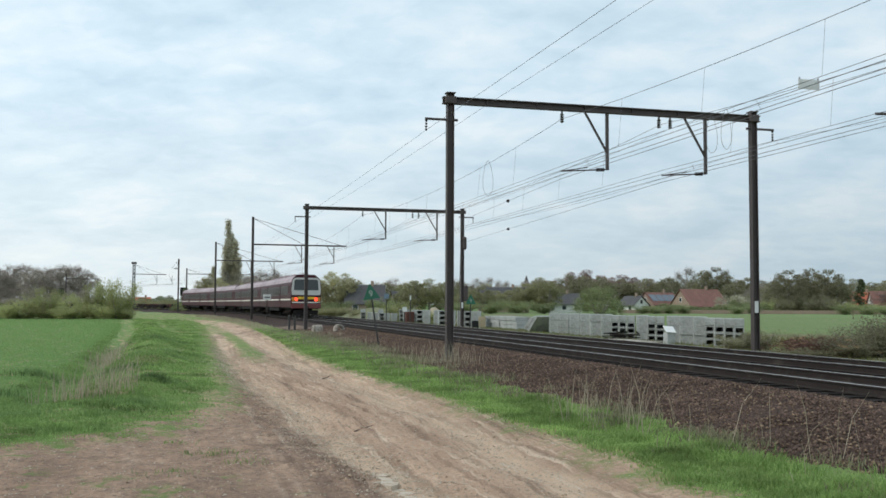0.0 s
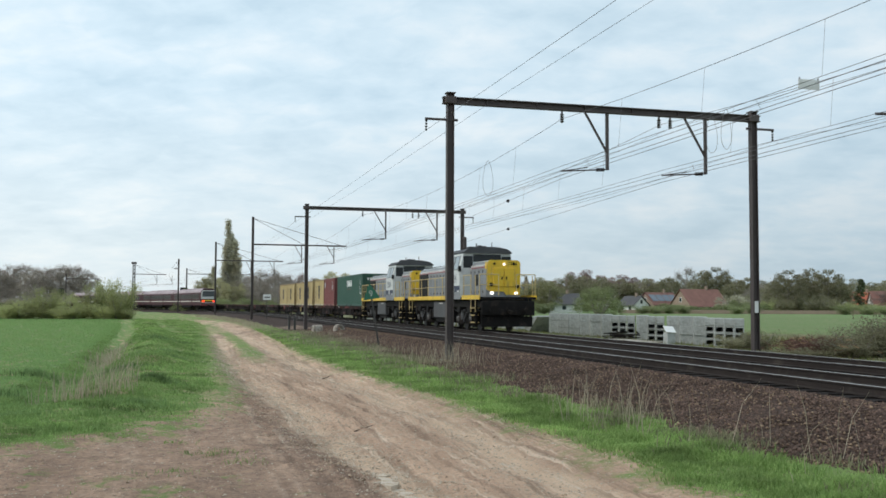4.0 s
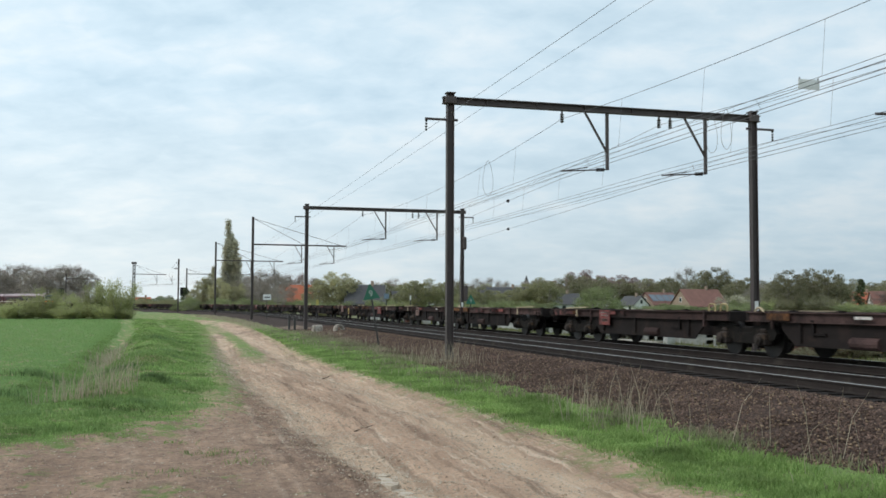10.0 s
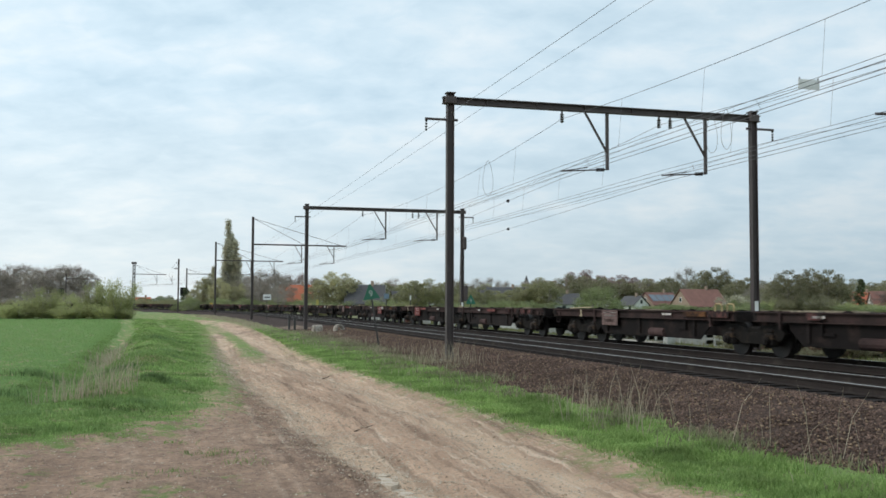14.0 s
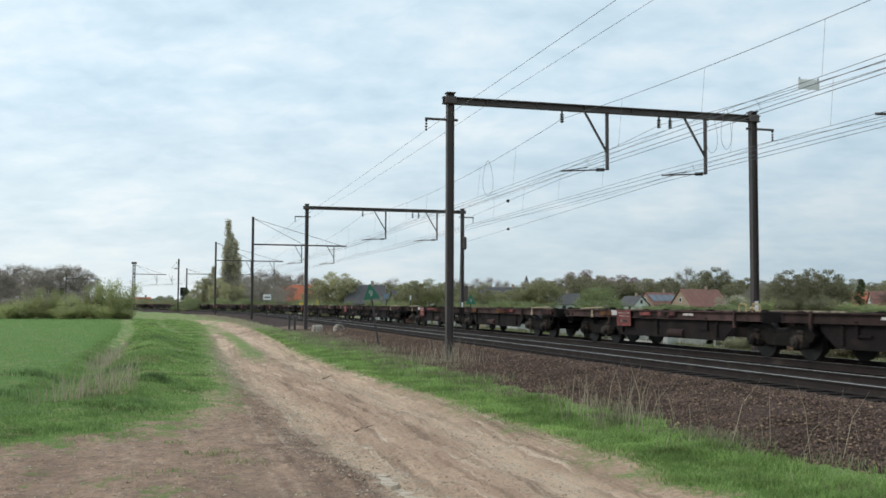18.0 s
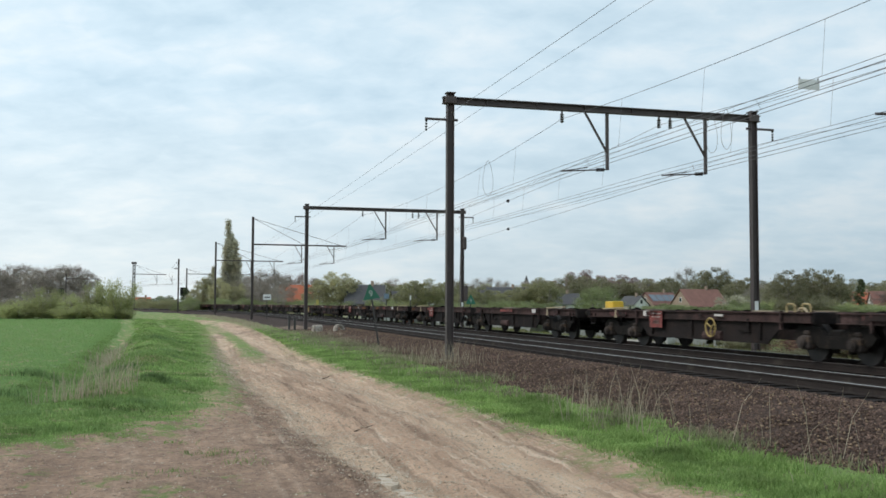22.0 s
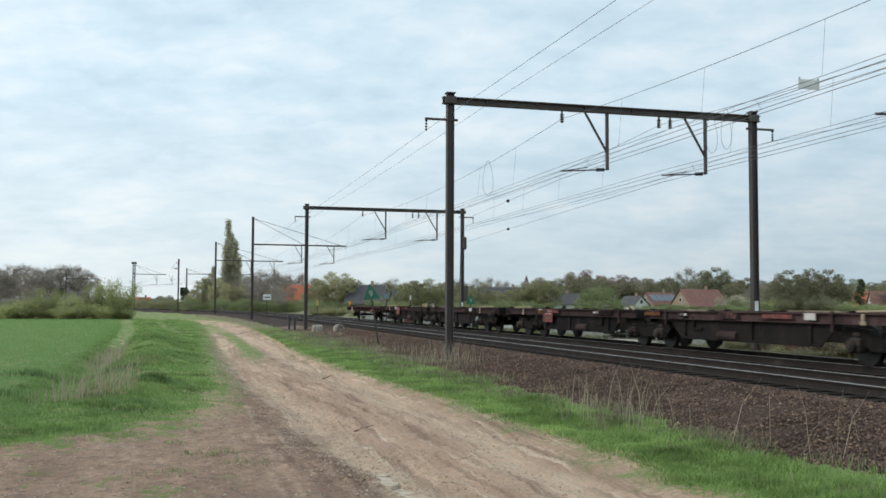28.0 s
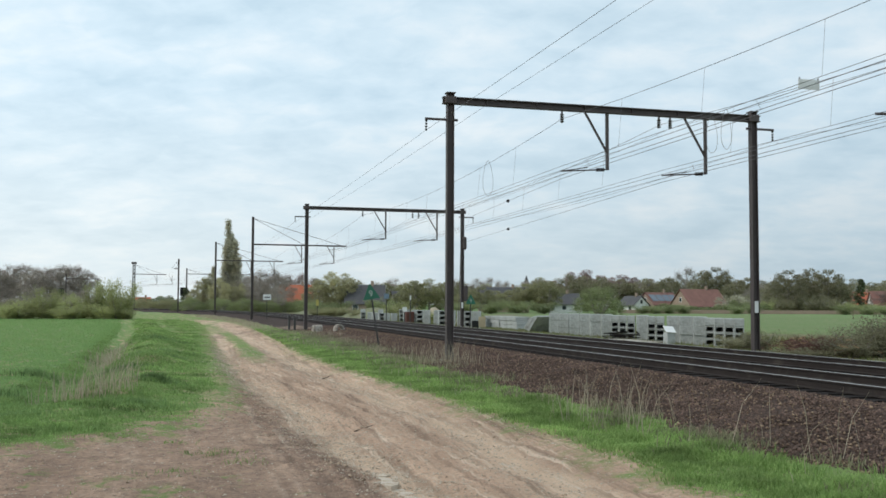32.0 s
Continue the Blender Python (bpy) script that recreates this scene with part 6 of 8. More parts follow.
def build_trees():
    woods = [(-500 + 13.5 * k, 15.4 + 0.9 * math.sin(k * 1.7) - 0.09 * max(0, k - 8) ** 2, 12.0) for k in range(11)]
    row(woods, 345, "bare", "brown", "tall grey-brown budding tree at the edge of a wood", group="woodland trees")
    row([(b + 6, h + 1.0, w) for b, h, w in woods[:10]], 375, "bare", "rust", "tall grey-brown budding tree at the edge of a wood", group="woodland trees")
    row([(b + 2, 7, 9) for b, h, w in woods[::2]], 330, "bare", "brown", "low budding tree at the edge of a wood", group="woodland trees")
    row([(-443, 2.6, 3.4), (-425, 3.5, 3.6), (-405, 4.3, 3.6), (-392, 3.4, 2.8), (-371, 3.6, 2.6), (-357, 4.9, 3.0), (-346, 5.6, 3.2), (-334, 5.0, 2.8), (-325, 5.4, 3.2)], 112, "bush", "fresh", "loose yellow-green spring bush in a field hedge", "bush", "field hedge bushes", 4)
    row([(-455 + 11 * k, 1.7 + 0.4 * math.sin(2 * k), 3.4) for k in range(13)], 111, "bush", "fresh", "low yellow-green bush in a field hedge", "bush", "field hedge bushes", 2)
    row([(-306, 4.0, 6), (-289, 4.4, 7), (-279, 4.6, 6)], 330, "leafy", "dark", "distant low dark green tree", group="distant trees")
    row([(-263, 5.6, 4.0)], 225, "conifer", "dark", "dark evergreen conifer beside the line", "conifer")
    row([(-220.5, 22.6, 3.2), (-217.0, 19.6, 3.2), (-213.0, 17.6, 3.4), (-222.5, 16.0, 3.6), (-210, 13.5, 3.6), (-217, 12.0, 6.0), (-235, 11.0, 2.2)], 232, "poplar", "poplar", "tall slender poplar with pale young leaves", "poplar", "poplars", 3)
    row([(-254, 5.0, 4), (-245, 7.4, 5), (-236, 8.6, 5.5), (-228, 7.4, 5), (-214, 5.6, 5), (-205, 6.4, 5)], 216, "leafy", "pale", "green spring tree near the railway", group="trackside trees")
    row([(-199, 8.6, 7), (-187, 9.6, 7), (-173, 9.9, 8), (-164, 8.0, 6)], 218, "bare", "brown", "bare brown spring tree near the railway", group="trackside trees")
    row([(-206, 9.4, 9), (-193, 10.6, 9), (-181, 11.0, 9), (-170, 10.4, 9), (-156, 10.6, 9), (-143, 10.4, 9), (-132, 9.2, 8)], 262, "bare", "rust", "bare brown spring tree behind the trackside houses", group="trackside trees")
    row([(-202, 5.4, 6), (-190, 5.8, 6), (-178, 5.6, 6), (-169, 5.0, 5)], 224, "bush", "brown", "dense brown budding bush near the railway", "bush", "village bushes", 3)
    row([(-127, 7.0, 6.5), (-114, 8.4, 7), (-101, 8.0, 6), (-90, 7.0, 5.5)], 192, "leafy", "pale", "olive-green spring tree beside a farmhouse", group="trackside trees")
    row([(-140, 3.2, 5), (-122, 2.6, 5), (-104, 3.0, 5), (-70, 3.8, 4), (-60, 3.2, 5)], 176, "bush", "green", "dense green bush beside a farmyard", "bush", "village bushes", 5)
    row([(-75, 6.2, 5.5), (-62, 5.2, 5), (-40, 5.8, 6), (-28, 7.4, 7), (-14, 7.8, 8), (3, 7.6, 7)], 232, "leafy", "olive", "green spring tree near the village", group="village trees")
    row([(24, 5.0, 6), (38, 5.8, 7), (54, 5.0, 7), (70, 5.4, 7), (86, 6.8, 8), (98, 8.2, 8), (108, 7.6, 7)], 222, "leafy", "olive", "spring green tree in a thick hedge", group="village trees")
    row([(20, 3.2, 7), (48, 3.4, 8), (76, 3.4, 8), (104, 3.0, 6)], 205, "bush", "green", "green thick hedge bush", "bush", "village bushes")
    row([(160, 5.5, 8.8)], 152, "dome", "green", "large round green bush in a meadow", "bush")
    row([(-55, 12, 12), (-38, 11.5, 11), (36, 13.8, 12), (50, 14.5, 12), (66, 12.6, 12), (82, 12.4, 12), (97, 14, 12)], 425, "bare", "brown", "distant bare spring tree behind the village", group="distant trees")
    row([(113, 12.5, 13), (130, 16, 13), (148, 17.5, 12), (162, 14.6, 12), (174, 13.8, 12), (183, 15.2, 13), (196, 13.8, 13), (213, 13.0, 13), (228, 12.6, 13)], 415, "leafy", "rust", "distant reddish-brown spring tree behind the village", group="distant trees")
    row([(110, 11, 15), (128, 14.5, 15), (146, 14.4, 15), (162, 13.5, 15), (182, 12.6, 15), (205, 13.2, 15), (228, 13.0, 15), (246, 12.4, 14)], 400, "leafy", "oak", "distant brownish tree behind the village", group="distant trees")
    row([(-70 + 22 * k, 12.5 + 1.6 * math.sin(1.9 * k), 13) for k in range(26)], 440, "bare", "brown", "distant bare brown tree in a long belt", group="distant tree belt")
    row([(-60 + 26 * k, 11.0 + 1.5 * math.sin(2.3 * k), 14) for k in range(22)], 422, "leafy", "olive", "distant pale green tree in a long belt", group="distant tree belt")
    row([(-169, 5.8, 4.5), (-134, 4.6, 4.5)], 203, "bare", "brown", "bare spring tree before a red-roofed house", group="trackside trees")
    row([(232, 11.5, 10), (300, 11.0, 10), (312, 11.4, 10), (326, 10.4, 10), (338, 10.8, 10), (405, 9.8, 10), (420, 11.0, 10), (438, 10.4, 10), (455, 11.0, 10)], 332, "leafy", "oak", "brownish green spring tree behind the houses", group="distant trees")
    row([(249, 16.5, 11)], 350, "bare", "brown", "tall bare grey tree behind the houses", group="distant trees")
    row([(268, 14.6, 11), (281, 15.6, 11), (294, 12.4, 11), (305, 9.6, 10)], 345, "leafy", "oak", "green spring tree behind the houses", group="distant trees")
    row([(316, 7.2, 6), (328, 8.2, 7)], 262, "bare", "brown", "bare spring tree at the meadow's edge", group="meadow trees")
    row([(341, 8.4, 7.5), (353, 11.0, 8.5), (366, 9.8, 8.5), (379, 11.8, 8.5), (394, 11.2, 9), (407, 8.6, 7.5)], 252, "leafy", "oak", "broad spring tree at the meadow's edge", group="meadow trees")
    row([(336, 4.2, 6), (350, 5.0, 7), (365, 5.6, 7), (381, 5.4, 7), (394, 5.0, 7), (408, 4.0, 6)], 240, "bush", "oak", "low brown tree at the meadow's edge", group="meadow trees")
    row([(415, 6.6, 6), (445, 6.0, 6), (458, 7.4, 7)], 262, "bare", "rust", "reddish budding tree among houses", group="meadow trees")
    row([(428, 9.2, 5.0)], 258, "conifer", "dark", "dark evergreen conifer among houses", "conifer")
    row([(204, 2.4, 5), (218, 2.2, 5), (232, 2.4, 5), (247, 2.6, 6), (300, 2.6, 6), (318, 2.2, 5), (412, 2.6, 6), (434, 2.6, 6), (452, 2.6, 6)], 212, "bush", "green", "garden bush beside village houses", "bush", "village bushes", 5)
    row([(-500 + 15 * k, 4.5, 9) for k in range(13)], 322, "bush", "brown", "brown undergrowth at the edge of a wood", "bush", "woodland undergrowth")
    row([(-255 + 14 * k, 3.0 + 0.8 * math.sin(k), 5) for k in range(14)], 226, "bush", "dark", "low green hedge bush behind the railway", "bush", "village bushes", 4)
    row([(-40 + 17 * k, 4.2 + 0.9 * math.sin(2 * k), 8) for k in range(16)], 282, "bush", "green", "green garden hedge in the village", "bush", "village bushes", 6)
    row([(235 + 17 * k, 4.6 + 0.9 * math.sin(2 * k), 8) for k in range(14)], 290, "bush", "olive", "pale green hedge in the village", "bush", "village bushes", 6)
    row([(-330 + 16 * k, 2.6, 6) for k in range(5)], 300, "bush", "dark", "low dark bush far along the line", "bush", "village bushes", 6)
    row([(228, 2.6, 6), (241, 2.3, 6), (254, 1.9, 6), (268, 1.7, 6), (284, 2.3, 5), (298, 3.4, 5), (311, 3.0, 6), (325, 2.8, 6)], 226, "dome", "green", "garden hedge bush before village houses", "bush", "village bushes", 3)
    row([(287, 4.6, 5), (303, 4.8, 5.5), (318, 4.4, 5)], 238, "bare", "poplar", "small pale blossoming tree in a village garden", group="meadow trees", jitter=3)
    row([(333, 4.0, 3.5), (413, 3.4, 5), (424, 3.0, 5), (438, 3.2, 6), (452, 3.0, 6)], 230, "bush", "fresh", "fresh green bush at the meadow's edge", "bush", "village bushes", 3)
    row([(-266 + 8 * k, 2.7 + 0.7 * math.sin(1.7 * k), 5.5) for k in range(22)], 203, "dome", "green", "dense low bush behind the railway", "bush", "village bushes", 5)
    row([(-312 + 8 * k, 3.0 + 0.6 * math.sin(2.1 * k), 6.5) for k in range(8)], 262, "dome", "olive", "dense low bush far along the line", "bush", "village bushes", 6)
    row([(-48, 2.7, 3.6), (-36, 2.0, 3.2), (-26, 1.2, 3.0), (-14, 1.4, 3.4), (17, 1.1, 3.2), (46, 1.0, 3.2)], 112, "bush", "fresh", "young green bush on an earth bank", "bush", "bank bushes", 6)
    row([(-128, 1.5, 4.5), (-113, 1.7, 5), (-98, 1.5, 5), (-84, 1.6, 5), (-70, 1.5, 4.5)], 140, "bush", "olive", "low olive bush on an earth bank", "bush", "bank bushes", 8)
    # rough growth beside the far track
    row([(296, 0.8, 1.4), (306, 0.9, 1.5), (324, 1.0, 1.6)], 40, "bush", "oak", "low scrubby bush beside the track", "bush", "trackside bushes", 1.2)
    row([(424, 1.3, 2.0), (442, 1.8, 2.4), (460, 1.8, 2.6)], 36, "bush", "oak", "straggling green bush beside the track", "bush", "trackside bushes", 1.5)
    row([(344, 0.6, 2.0), (392, 0.6, 2.0), (420, 0.8, 2.2)], 33, "lowbush", "oak", "low brownish green scrub beside the track", "bush", "trackside bushes", 1.0)


build_trees()

# ------------------------------------------------------------------ houses
M_rooftile = mat("red_clay_roof_tiles", (0.195, 0.094, 0.074), 0.85, 0, 0.25, 0.8, 9, 0.3, rand=0.1)
M_rooforange = mat("orange_roof_tiles", (0.42, 0.125, 0.065), 0.85, 0, 0.2, 0.8, 9, 0.3)
M_roofgrey = mat("dark_grey_slate_roof", (0.075, 0.072, 0.075), 0.8, 0, 0.2, 0.8, 9, 0.3)
M_brickwall = mat("pale_brown_brick_wall", (0.32, 0.235, 0.18), 0.9, 0, 0.2, 1, 12, 0.2)
M_plaster = mat("white_plaster_wall", (0.66, 0.66, 0.63), 0.85, 0, 0.08, 1, 12, 0.05)
# grey-blue of the panels is sky reflection mixed into the base colour
M_solar = mat("sky_painted_solar_panel", (0.13, 0.155, 0.185), 0.25, 0, 0.1, 1, 12, 0)


def house(b, depth, L, W, eave, ridge, turn, wall, roof, label, solar=False):
    """A gabled house: bearing in thousandths, ridge along x."""
    t = thing("house", label, "house", "village houses", Matrix.Translation((depth * b / 1000, depth, -0.5)) @ Matrix.Rotation(radians(turn), 4, "Z"))
    part("wall", Geo().prism([(-W / 2, 0), (W / 2, 0), (W / 2, eave), (0, ridge - 0.15), (-W / 2, eave)], "x", -L / 2, L / 2), wall, t)
    for sg in (-1, 1):
        o = 0.45
        k = (ridge - eave) / (W / 2)
        rf = part("roof", Geo().prism([(0, ridge + 0.12), (sg * (W / 2 + o), eave - o * k + 0.12), (sg * (W / 2 + o), eave - o * k), (0, ridge)], "x", -L / 2 - 0.35, L / 2 + 0.35), roof, t)
        if solar and sg < 0:
            for i in range(4):
                q = Geo()
                y0, y1 = sg * W * 0.12, sg * W * 0.40
                z0, z1 = ridge - k * abs(y0) + 0.18, ridge - k * abs(y1) + 0.18
                x = -L * 0.36 + i * L * 0.24
                q.add([(x - L * .11, y0, z0), (x + L * .11, y0, z0), (x + L * .11, y1, z1), (x - L * .11, y1, z1), (x - L * .11, y0, z0 + .05), (x + L * .11, y0, z0 + .05), (x + L * .11, y1, z1 + .05), (x - L * .11, y1, z1 + .05)], [(0, 1, 2, 3), (7, 6, 5, 4), (0, 4, 5, 1), (1, 5, 6, 2), (2, 6, 7, 3), (3, 7, 4, 0)])
                part("solar_panel", q, M_solar, rf, "solar panel with grey-blue sky reflection painted on")
        n = max(2, int(L / 3))
        for i in range(n):
            x = -L / 2 + L * (i + 0.5) / n
            w_ = part("window", Geo().box((x, sg * (W / 2 + 0.01), eave * 0.55), (1.2, 0.06, 1.2)), M_white, t)
            part("pane", Geo().box((x, sg * (W / 2 + 0.045), eave * 0.55), (1.0, 0.02, 1.0)), M_glass, w_)
    for sg in (-1, 1):
        w_ = part("window", Geo().box((sg * (L / 2 + 0.01), 0, eave + (ridge - eave) * 0.35), (0.06, 1.0, 1.2)), M_white, t)
        part("pane", Geo().box((sg * (L / 2 + 0.045), 0, eave + (ridge - eave) * 0.35), (0.02, 0.8, 1.0)), M_glass, w_)
    part("chimney", Geo().box((L * 0.2, 0, ridge + 0.35), (0.6, 0.6, 1.1), bevel=0.04), M_brickwall, t)
    return t


def build_houses():
    house(262, 250, 11.5, 8.4, 1.9, 5.9, 24, M_brickwall, M_rooftile, "brick house with a broad red tiled roof")
    house(221, 262, 9.0, 7.2, 2.2, 5.2, 27, M_brickwall, M_rooftile, "brick house with solar panels on a red roof", True)
    house(195, 258, 6.0, 5.2, 2.0, 4.2, -58, M_plaster, M_roofgrey, "small white gabled house with a dark roof")
    house(120, 240, 9.0, 7.0, 2.2, 4.6, 10, M_plaster, M_roofgrey, "white house with a low grey roof")
    house(62, 250, 12.0, 8.0, 2.4, 6.2, 5, M_brickwall, M_roofgrey, "barn with a wide dark grey roof")
    house(-80, 196, 7.6, 7.0, 2.2, 5.6, 6, M_brickwall, M_roofgrey, "farmhouse with a steep dark grey roof")
    house(-40, 255, 6.0, 6.0, 2.2, 5.2, 15, M_brickwall, M_roofgrey, "small house with a dark grey roof")
    house(-150, 240, 7.5, 7.0, 2.6, 6.4, 4, M_plaster, M_rooforange, "house with a bright orange-red tiled roof")
    house(-307, 345, 5.0, 6.0, 2.0, 3.9, 20, M_brickwall, M_rooforange, "distant house with an orange roof")
    house(427, 270, 10.0, 8.0, 2.4, 5.6, 5, M_plaster, M_rooforange, "house with an orange-red tiled roof")
    house(456, 262, 9.0, 8.0, 2.4, 5.8, -10, M_plaster, M_rooftile, "white house with a red tiled roof")
    t = thing("church_spire", "distant dark slender church spire above the trees", "church", m=Matrix.Translation((38.5, 450, -0.5)))
    part("tower", Geo().box((0, 0, 5), (4.0, 4.0, 10.0)), M_brickwall, t)
    part("spire", Geo().tube((0, 0, 10), (0, 0, 15.4), 1.9, 8, 0.12), M_roofgrey, t)




def build_garden_wall():
    """A low weathered wall along the back of the meadow, in lengths between posts."""
    p, q = Vector((222 * 0.18, 222, -0.5)), Vector((218 * 0.475, 218, -0.5))
    n = 22
    t = thing("garden_wall", "low weathered brown brick wall along a meadow", "wall", m=Matrix.Translation(p))
    step = (q - p) / n
    for k in range(n):
        a = step * k
        ang = math.atan2(step.y, step.x)
        part("wall_panel", Geo().box((0, 0, 0.40), (step.length - 0.25, 0.2, 0.8), bevel=0.03), M_brickwall, t, m=Matrix.Translation(a + step / 2) @ Matrix.Rotation(ang, 4, "Z"))
        part("wall_pier", Geo().box((0, 0, 0.45), (0.3, 0.3, 0.9), bevel=0.03), M_brickwall, t, m=Matrix.Translation(a) @ Matrix.Rotation(ang, 4, "Z"))


build_houses()
build_garden_wall()

# ------------------------------------------------------------------ concrete elements beside the line
def hollow_block_mesh(L, w, h, wall=0.09):
    """A rectangular concrete trough element open at both ends, along x."""
    o = [(-w / 2, -h / 2), (w / 2, -h / 2), (w / 2, h / 2), (-w / 2, h / 2)]
    i = [(-w / 2 + wall, -h / 2 + wall), (w / 2 - wall, -h / 2 + wall), (w / 2 - wall, h / 2 - wall), (-w / 2 + wall, h / 2 - wall)]
    g = Geo()
    for x in (-L / 2, L / 2):
        g.v += [(x, *p) for p in o] + [(x, *p) for p in i]
    for k in range(4):
        j = (k + 1) % 4
        g.f += [(k, j, 8 + j, 8 + k), (4 + j, 4 + k, 12 + k, 12 + j), (j, k, 4 + k, 4 + j), (8 + k, 8 + j, 12 + j, 12 + k)]
    me = g.mesh("hollow_block")
    me.materials.append(M_concrete)
    return me


M_stained = mat("stained_pale_concrete", (0.46, 0.42, 0.36), 0.95, 0, 0.3, 2.5, 30, 0.5, (0.16, 0.125, 0.095), 0.6, 2.2)


def build_blocks():
    across = hollow_block_mesh(1.9, 0.60, 0.405, 0.07)
    solid = Geo().box((0, 0, 0), (1.9, 0.615, 0.428), bevel=0.008).mesh("concrete_block")
    solid.materials.append(M_concrete)
    rnd = random.Random(5)
    lab = "stack of grey concrete cable trough elements on the ground"
    # the long stack: columns of open troughs and of solid blocks, their ends towards the dirt track
    p0, p1 = Vector(on_track(37.2, 11.5, -0.5)), Vector(on_track(60.4, 11.5, -0.5))
    trough = hollow_block_mesh(1.5, 0.41, 0.30, 0.05)
    cap = Geo().box((0, 0, 0), (1.5, 0.42, 0.34), bevel=0.02).mesh("concrete_block")
    cap.materials.append(M_concrete)
    bearing, k = 0.303, 0
    while bearing > 0.104:
        hollow = 0.270 < bearing or 0.207 < bearing < 0.232 or 0.174 < bearing < 0.195
        # where the line of sight at this bearing meets the front of the stack
        f = (p0.x - bearing * p0.y) / ((p0.x - bearing * p0.y) - (p1.x - bearing * p1.y))
        q = p0.lerp(p1, f)
        turn = math.degrees(math.atan2(q.y, q.x))
        t = thing("block_stack", lab, "concrete blocks", "concrete block stacks", Matrix.Translation(q) @ pose(0, 0, 0, 0, 0, turn + rnd.uniform(-3, 3)) @ pose(0.8 + rnd.uniform(-.1, .1), 0, 0))
        if hollow:
            for i in range(3):
                part("trough_block", trough, None, t, m=pose(rnd.uniform(-.03, .03), 0, 0.15 + 0.302 * i))
            part("cap_block", cap, None, t, m=pose(0, 0, 1.08))
            # added unseen slab behind the troughs that keeps light out of the openings
            part("back_slab", Geo().box((0.80, 0, 0.46), (0.08, 0.42, 0.90)), M_concrete, t)
        else:
            for i in range(3):
                part("concrete_block", solid, None, t, m=pose(rnd.uniform(-.03, .03), rnd.uniform(-.006, .006), 0.215 + 0.431 * i, 0, 0, rnd.uniform(-0.6, 0.6)))
        bearing -= (0.432 if hollow else 0.632) / q.y
        k += 1
    s, k = 73.0, 0
    while s < 118:
        q = on_track(s, 10.6 + rnd.uniform(-.2, .2), -0.5)
        turn = math.degrees(math.atan2(q.y, q.x))
        t = thing("block_stack", lab, "concrete blocks", "concrete block stacks", Matrix.Translation(q) @ pose(0, 0, 0, 0, 0, turn + rnd.uniform(-4, 4)) @ pose(0.8, 0, 0))
        for i in range(3 if s < 100 else 2):
            part("concrete_block", across if k % 3 == 1 else solid, None, t, m=pose(rnd.uniform(-.05, .05), 0, 0.215 + 0.431 * i, 0, 0, rnd.uniform(-2, 2)))
        if k % 3 == 1:
            # the same added light stop behind the open blocks
            part("back_slab", Geo().box((0.95, 0, 0.62), (0.08, 0.6, 1.2)), M_concrete, t)
        s += 2.25 * (1 + (s - 73) / 90)
        k += 1
    # leaning slabs at the end of the long stack
    t = thing("slab_pile", "pile of leaning weathered concrete slabs", "slabs", m=local_pose(61.5, 12.0, -0.5))
    for i in range(5):
        part("slab", Geo().box((0, 0, 0), (1.6, 0.12, 1.7), bevel=0.02), M_concrete, t, m=pose(-0.2 + 0.1 * i, 0.5 * i, 0.55, 52 + 3 * i, 0, rnd.uniform(-6, 6)))
    # long pale slabs piled along the line
    t = thing("slab_stack", "low stack of long pale concrete slabs with dry grass round it", "slabs", "concrete slab stacks", local_pose(71.5, 12.6, -0.5))
    for i in range(3):
        for y in (-1.9, 1.9):
            part("slab", Geo().box((0, 0, 0), (1.1, 3.7, 0.30), bevel=0.02), M_concrete, t, m=pose(rnd.uniform(-.05, .05), y + rnd.uniform(-.06, .06), 0.16 + 0.31 * i, 0, 0, rnd.uniform(-1, 1)))
    t = thing("equipment_cabinet", "low grey cabinet with a tilted white lid beside the track", "cabinet", m=local_pose(41.1, 10.2, -0.5))
    part("cabinet_body", Geo().box((0, 0, 0.28), (0.42, 0.4, 0.56), bevel=0.03), M_concrete, t)
    part("lid", Geo().box((0, 0, 0), (0.52, 0.46, 0.04), bevel=0.01), M_white, t, "white sloping lid", pose(0, -0.05, 0.70, 38, 4, 0))
    t = thing("scrap_heap", "dark tangle of old steel rods and plates on the ground", "scrap", m=local_pose(46.5, 10.4, -0.5))
    for i in range(12):
        part("steel_rod", Geo().beam((rnd.uniform(-.8, .8), rnd.uniform(-1.4, 1.4), 0.04 + 0.03 * i), (rnd.uniform(-.8, .8), rnd.uniform(-1.0, 1.0), 0.08 + 0.034 * i), 0.045, 0.05), M_bogie, t)
    t = thing("ground_slab", "long flat concrete slab on the ground", "slab", m=local_pose(43.5, 9.6, -0.5))
    part("slab", Geo().box((0, 0, 0.05), (0.9, 4.2, 0.14), bevel=0.03), M_stained, t)
    t = thing("rusty_bin", "rust-brown steel bin among concrete blocks", "bin", m=local_pose(92.5, 10.0, -0.5))
    part("bin_body", Geo().box((0, 0, 0.55), (0.8, 0.9, 1.1), bevel=0.04), mat("rust_brown_steel", (0.10, 0.038, 0.028), 0.8, 0, 0.3, 2, 20, 0.2), t)
    # culvert pieces on the near side
    t = thing("concrete_lump", "rough pale concrete block lying beside the track", "block", m=Matrix.Translation((-7.75, 60.5, -0.5)) @ Matrix.Rotation(0.3, 4, "Z") @ Matrix.Scale(0.62, 4))
    part("block_body", Geo().box((0, 0, 0.42), (1.0, 0.8, 0.84), bevel=0.14), M_stained, t)
